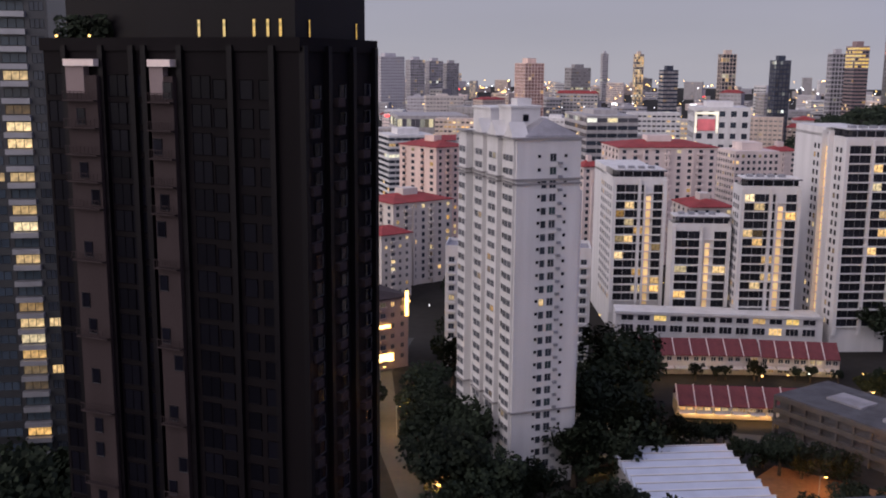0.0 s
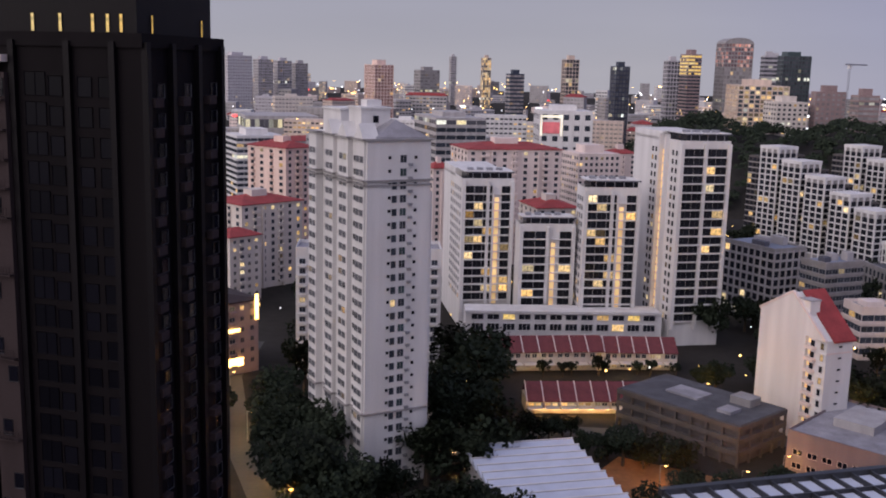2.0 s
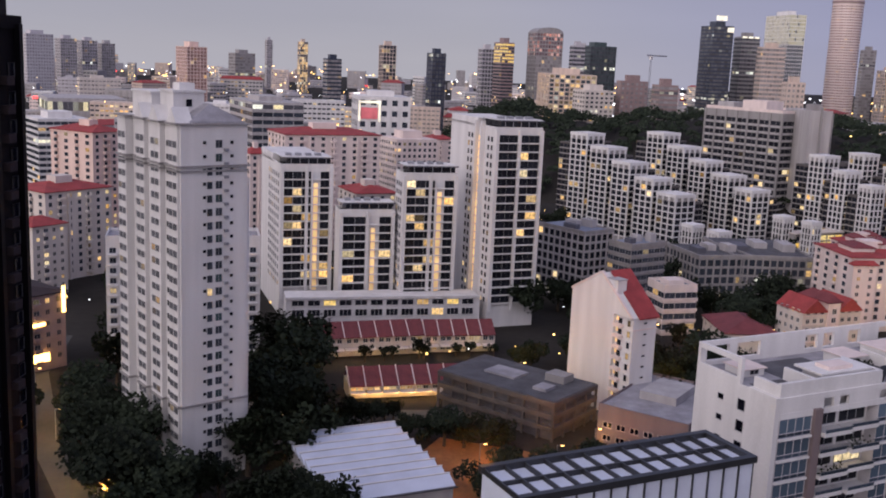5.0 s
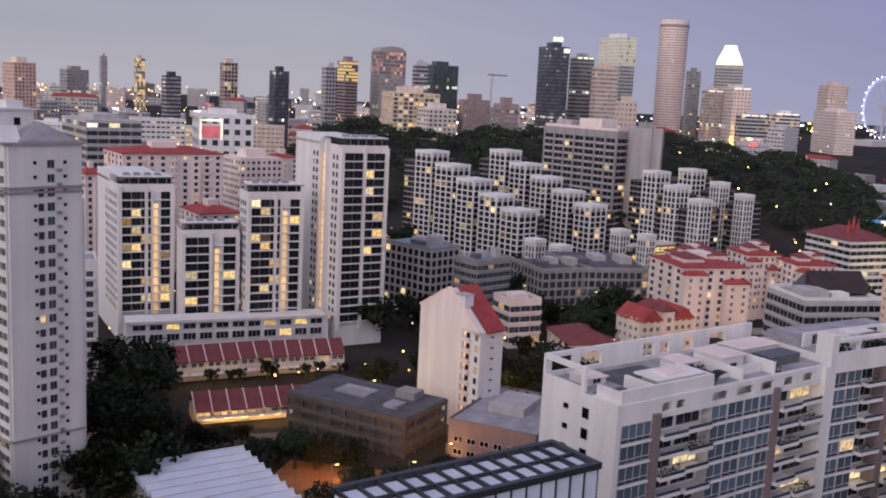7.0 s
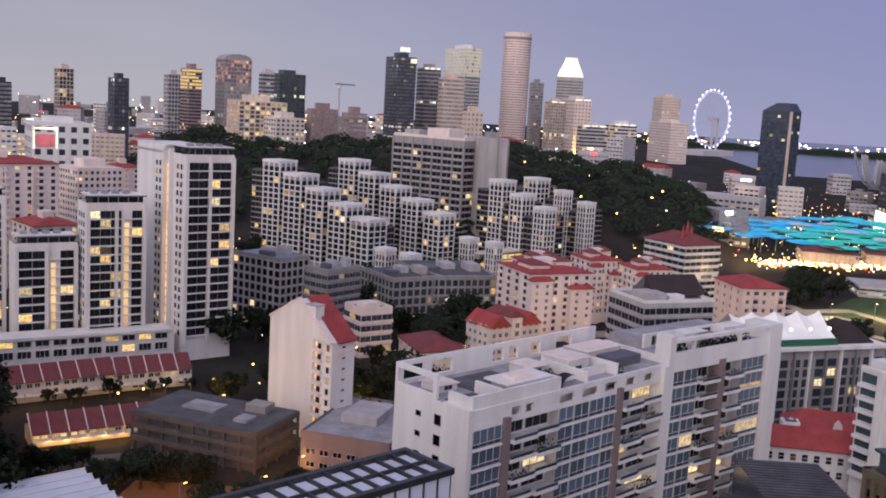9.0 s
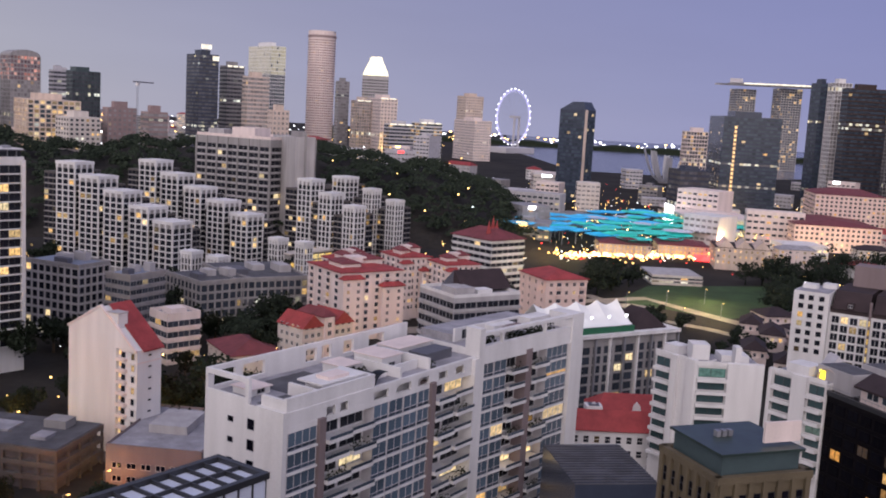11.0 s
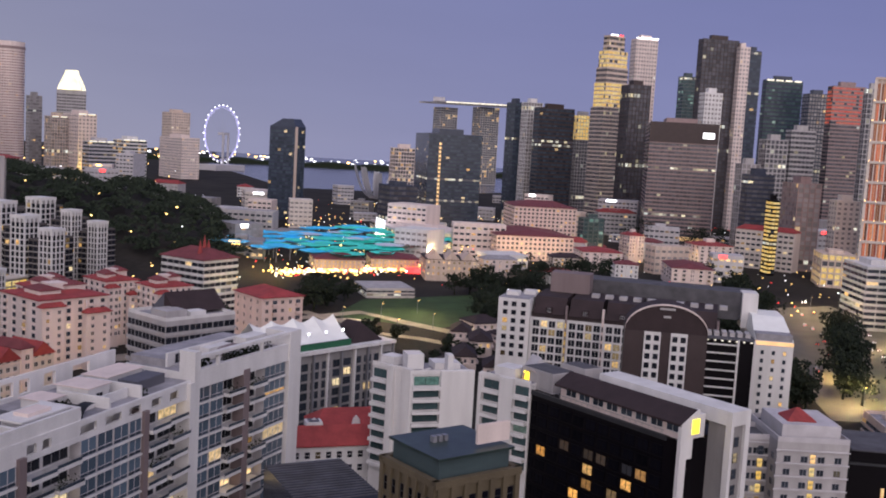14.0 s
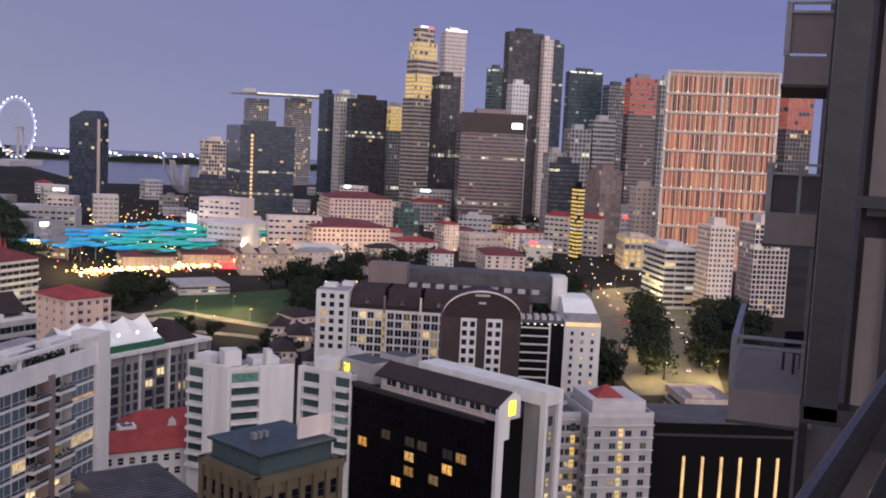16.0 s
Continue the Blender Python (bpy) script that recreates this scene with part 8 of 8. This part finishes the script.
# ---- street lamps and pools of light ----
def street_lamp(x, y, h=8.0, watts=700, color=(1.0, 0.55, 0.18)):
    root = thing("street_lamp", "grey street lamp with warm light", "street lamp", x, y, 0, 0, "street lamps")
    slab("pole", RAIL, root, -0.08, -0.08, 0, 0.08, 0.08, h)
    slab("arm", RAIL, root, 0.08, -0.05, h - 0.15, 1.4, 0.05, h)
    slab("lamp_head", E_WARM, root, 0.9, -0.2, h - 0.3, 1.6, 0.2, h - 0.16)
    lamp(x + 1.2, y, h - 0.9, watts, color, 0.3)


for x, y in ((-11, 198), (-17, 222), (-23, 246), (-31, 280)):
    street_lamp(x, y, 8, 3500, (1.0, 0.52, 0.14))
for x, y in ((30, 240), (34, 256)):
    street_lamp(x, y, 6, 7000)
for x, y in ((74, 212), (92, 208), (84, 190)):
    street_lamp(x, y, 6, 5500, (1.0, 0.34, 0.06))
for x, y in ((107, 219), (112, 228)):
    street_lamp(x, y, 5, 500, (1.0, 0.5, 0.14))
for x, y in ((104, 266), (142, 246), (150, 266), (178, 276), (205, 290), (236, 262), (262, 272)):
    street_lamp(x, y, 8, 6000, (1.0, 0.52, 0.16))
for x, y in ((425, 40), (440, 20), (480, 55), (500, 30), (550, 70), (575, 45), (640, 80), (700, 105)):
    street_lamp(x, y, 9, 30000, (1.0, 0.70, 0.32))
for x, y in ((430, 296), (480, 280), (400, 305)):
    street_lamp(x, y, 8, 12000, (1.0, 0.75, 0.4))
for x, y in ((455, 288), (449, 252), (444, 222), (420, 256), (420, 225)):
    street_lamp(x, y, 8, 9000, (1.0, 0.72, 0.38))
for x, y in ((590, 425), (640, 392), (560, 450)):
    street_lamp(x, y, 8, 60000, (1.0, 0.65, 0.3))

# warm garden lights, as bare lamps without fittings
for i in range(9):
    lamp(46 + 7.2 * i, 297.5, 2.2, 260, (1.0, 0.6, 0.25), 0.3)

# ---- brown-roofed shophouses before the lawn ----
for x, y, rz, b, a in ((418, 214, 28, 16, 9), (405, 196, 30, 18, 10), (397, 178, 26, 15, 9), (370, 186, 32, 17, 9), (360, 166, 28, 14, 10), (344, 182, 30, 13, 9)):
    red_roofed("shophouse", "low pale shophouse with brown tiled roof", (x, y, rz, b, a, 7.5), PALE, (5, 3), G_LOT, 3.2, 3.4, ROOFB, False)

# ---- low houses of the old town beyond the hotel ----
random.seed(44)
TAKEN = [(o.location.x, o.location.y) for o in scene.objects if o.type == "EMPTY" and o.name.split(".")[0] not in ("tree", "street_lamp")]
for i in range(90):
    az, d = radians(random.uniform(53, 75)), random.uniform(690, 980)
    x, y = d * math.sin(az), d * math.cos(az)
    if any((x - p) ** 2 + (y - q) ** 2 < 40 ** 2 for p, q in TAKEN) or y < 0.28 * x - 20:
        continue
    TAKEN.append((x, y))
    red_roofed("old_town_house", "low pale old-town block with a tiled roof", (x, y, -90 + math.degrees(math.pi / 2 - az) + random.uniform(-25, 25), random.uniform(16, 30), random.uniform(12, 20), random.uniform(8, 17)), random.choice((PALE, CREAM, WHITE, PINK)), (5, 4), random.choice((G_LOT, G_EVE, G_MID)), 3.2, random.uniform(2.5, 4), random.choice((ROOF, ROOFD, ROOFB, DECK)), False)
# very strong lamps added to brighten the district; their spots are invented
for x, y in ((760, 520), (860, 505), (820, 440), (930, 470), (700, 400), (760, 330), (840, 250), (700, 240)):
    street_lamp(x, y, 10, 45000, (1.0, 0.66, 0.34))

# ---- cars on the avenue ----
random.seed(3)
def car(x, y, rz, front):
    root = thing("car", "small car with its lights on", "car", x, y, rz, 0.05, "cars on the avenue")
    bm = bmesh.new()
    prism(bm, ((-2.2, -0.9), (2.2, -0.9), (2.2, 0.9), (-2.2, 0.9)), 0.3, 0.95)
    v = [bm.verts.new(c) for c in ((-1.6, -0.8, 0.95), (1.0, -0.8, 0.95), (1.0, 0.8, 0.95), (-1.6, 0.8, 0.95), (-1.1, -0.65, 1.5), (0.4, -0.65, 1.5), (0.4, 0.65, 1.5), (-1.1, 0.65, 1.5))]
    for f in ((0, 1, 5, 4), (1, 2, 6, 5), (2, 3, 7, 6), (3, 0, 4, 7), (4, 5, 6, 7)):
        bm.faces.new([v[k] for k in f])
    part("body", bm, random.choice((WHITE, GREY, STEEL, BROWN)), root)
    for sx in (-1.4, 1.4):
        for sy in (-0.9, 0.9):
            bm = bmesh.new()
            bmesh.ops.create_cone(bm, cap_ends=True, segments=12, radius1=0.33, radius2=0.33, depth=0.2, matrix=pose(sx, sy, 0.33, 90))
            part("wheel", bm, DARK, root)
    for sy in (-0.6, 0.6):
        slab("headlight", E_WHITE, root, 2.2, sy - 0.22, 0.55, 2.26, sy + 0.22, 0.85)
        slab("tail_light", E_RED, root, -2.26, sy - 0.22, 0.6, -2.2, sy + 0.22, 0.85)


for i in range(26):
    t = random.random()
    x, y = 430 + 260 * t, 36 + 54 * t
    side = i % 2
    car(x + (0 if side else 3), y + (-8 - random.choice((0, 4, 8)) if side else 12 + random.choice((0, 4, 8))), 12 + (180 if side else 0), side)

# ---- the viewer's own building: balconies close by ----
# darker than the other taupe wall: the unlit look is put into the colour
HOMEW = mat("home_shaded_wall", (0.115, 0.098, 0.107), streak=0.08)
HOMEP = mat("home_panel", (0.34, 0.29, 0.29), streak=0.08)
home = thing("home_tower", "taupe tower wall with balconies beside the viewer", "building", 0, 0)
slab("wall", HOMEW, home, 12.6, -9.0, 0, 30, -0.9, 130, label="taupe outer wall")
slab("rear_wall", HOMEW, home, -6, -14, 0, 12.6, -9.1, 130)


def balcony(name, label, x0, x1, y0, y1, z, thick, rail, panel, posts):
    root = thing(name, label, "balcony", x0, y0, 0, z)
    d, w = x1 - x0, y1 - y0
    slab("slab", HOMEP, root, 0, 0, -thick, d, w, 0)
    slab("edge_trim", HOMEW, root, -0.03, -0.0, -thick - 0.06, d, w + 0.03, -thick)
    for i in range(posts + 1):
        slab("post", RAIL, root, 0.02, w * i / posts - 0.03, 0, 0.08, w * i / posts + 0.03, rail)
        slab("post", RAIL, root, d * i / posts - 0.03, w - 0.08, 0, d * i / posts + 0.03, w - 0.02, rail)
    for h in (rail, rail - 0.18):
        slab("rail", RAIL, root, -0.02, 0, h - 0.05, 0.1, w + 0.02, h)
        slab("rail", RAIL, root, 0.1, w - 0.1, h - 0.05, d, w + 0.02, h)
    if panel:
        slab("panel", panel, root, 0.03, 0.05, 0.05, 0.06, w - 0.05, rail - 0.22)
        slab("panel", panel, root, 0.1, w - 0.06, 0.05, d, w - 0.03, rail - 0.22)
    return root


balcony("lower_balcony", "open balcony with pale slab and glass rail", 20.0, 24.5, -3.2, 0.66, 90.6, 0.62, 1.05, None, 3)
balcony("level_balcony", "balcony with dark panel parapet and steel rail", 20.0, 23.0, -3.2, 0.25, 94.07, 0.6, 0.94, HOMEW, 6)
balcony("upper_balcony", "balcony overhead with pale panel parapet", 21.0, 24.5, -3.2, 0.14, 97.1, 0.55, 1.05, HOMEP, 3)
seat = thing("balcony_chair", "dark folding chair on the lower balcony", "chair", 22.3, -0.6, 30, 90.6)
slab("seat", STEEL, seat, -0.22, -0.22, 0.42, 0.22, 0.22, 0.46)
slab("backrest", STEEL, seat, 0.18, -0.22, 0.5, 0.22, 0.22, 0.85)
for u in (-0.2, 0.2):
    for v in (-0.2, 0.2):
        slab("leg", STEEL, seat, u - 0.02, v - 0.02, 0, u + 0.02, v + 0.02, 0.42)
fr = thing("window_frame", "dark blue-grey steel frame of a window bay", "window frame", 12.0, 0)
slab("post", STEEL, fr, 0, -0.80, 92.1, 0.35, -0.44, 99)
slab("post", STEEL, fr, 0.1, -1.35, 91.8, 0.3, -1.2, 99)
slab("sill_beam", STEEL, fr, 0, -3.0, 92.05, 0.4, -0.40, 92.25)
slab("mid_beam", STEEL, fr, 0.05, -3.0, 94.55, 0.3, -0.8, 94.68)
slab("pale_panel", HOMEP, fr, 0.35, -1.9, 91.8, 0.45, -0.95, 94.2)
slab("pale_panel", HOMEP, fr, 0.35, -1.9, 94.45, 0.45, -0.95, 99)
slab("inner_sash", HOMEW, fr, 0.2, -1.55, 92.6, 0.34, -1.42, 94.2)
for k in range(7):
    slab("fairy_light", E_WHITE, fr, 0.15, -1.52 - 0.01 * (k % 2), 95.2 + 0.22 * k, 0.18, -1.49, 95.23 + 0.22 * k)
post = thing("drain_pipe", "dark drain pipe beside the balconies", "pipe", 18.2, -0.75, 0, 0)
slab("pipe", STEEL, post, 0, 0, 0, 0.14, 0.14, 102)
rail = thing("balcony_railing", "dark metal railing of the viewer's own balcony", "railing", 0, 0)
for p, q, r in (((1.80, -0.10, 94.43), (2.59, -0.28, 94.47), 0.03), ((1.80, -0.17, 94.36), (2.59, -0.35, 94.40), 0.022)):
    p, q = Vector(p), Vector(q)
    d = q - p
    bm = bmesh.new()
    bmesh.ops.create_cone(bm, cap_ends=True, segments=10, radius1=r, radius2=r, depth=d.length * 1.5, matrix=Matrix.Translation((p + q) / 2) @ d.to_track_quat("Z", "Y").to_matrix().to_4x4())
    part("rail", bm, STEEL, rail)
slab("floor", HOMEP, rail, -2, -4, 93.2, 2.6, -1.2, 93.45)
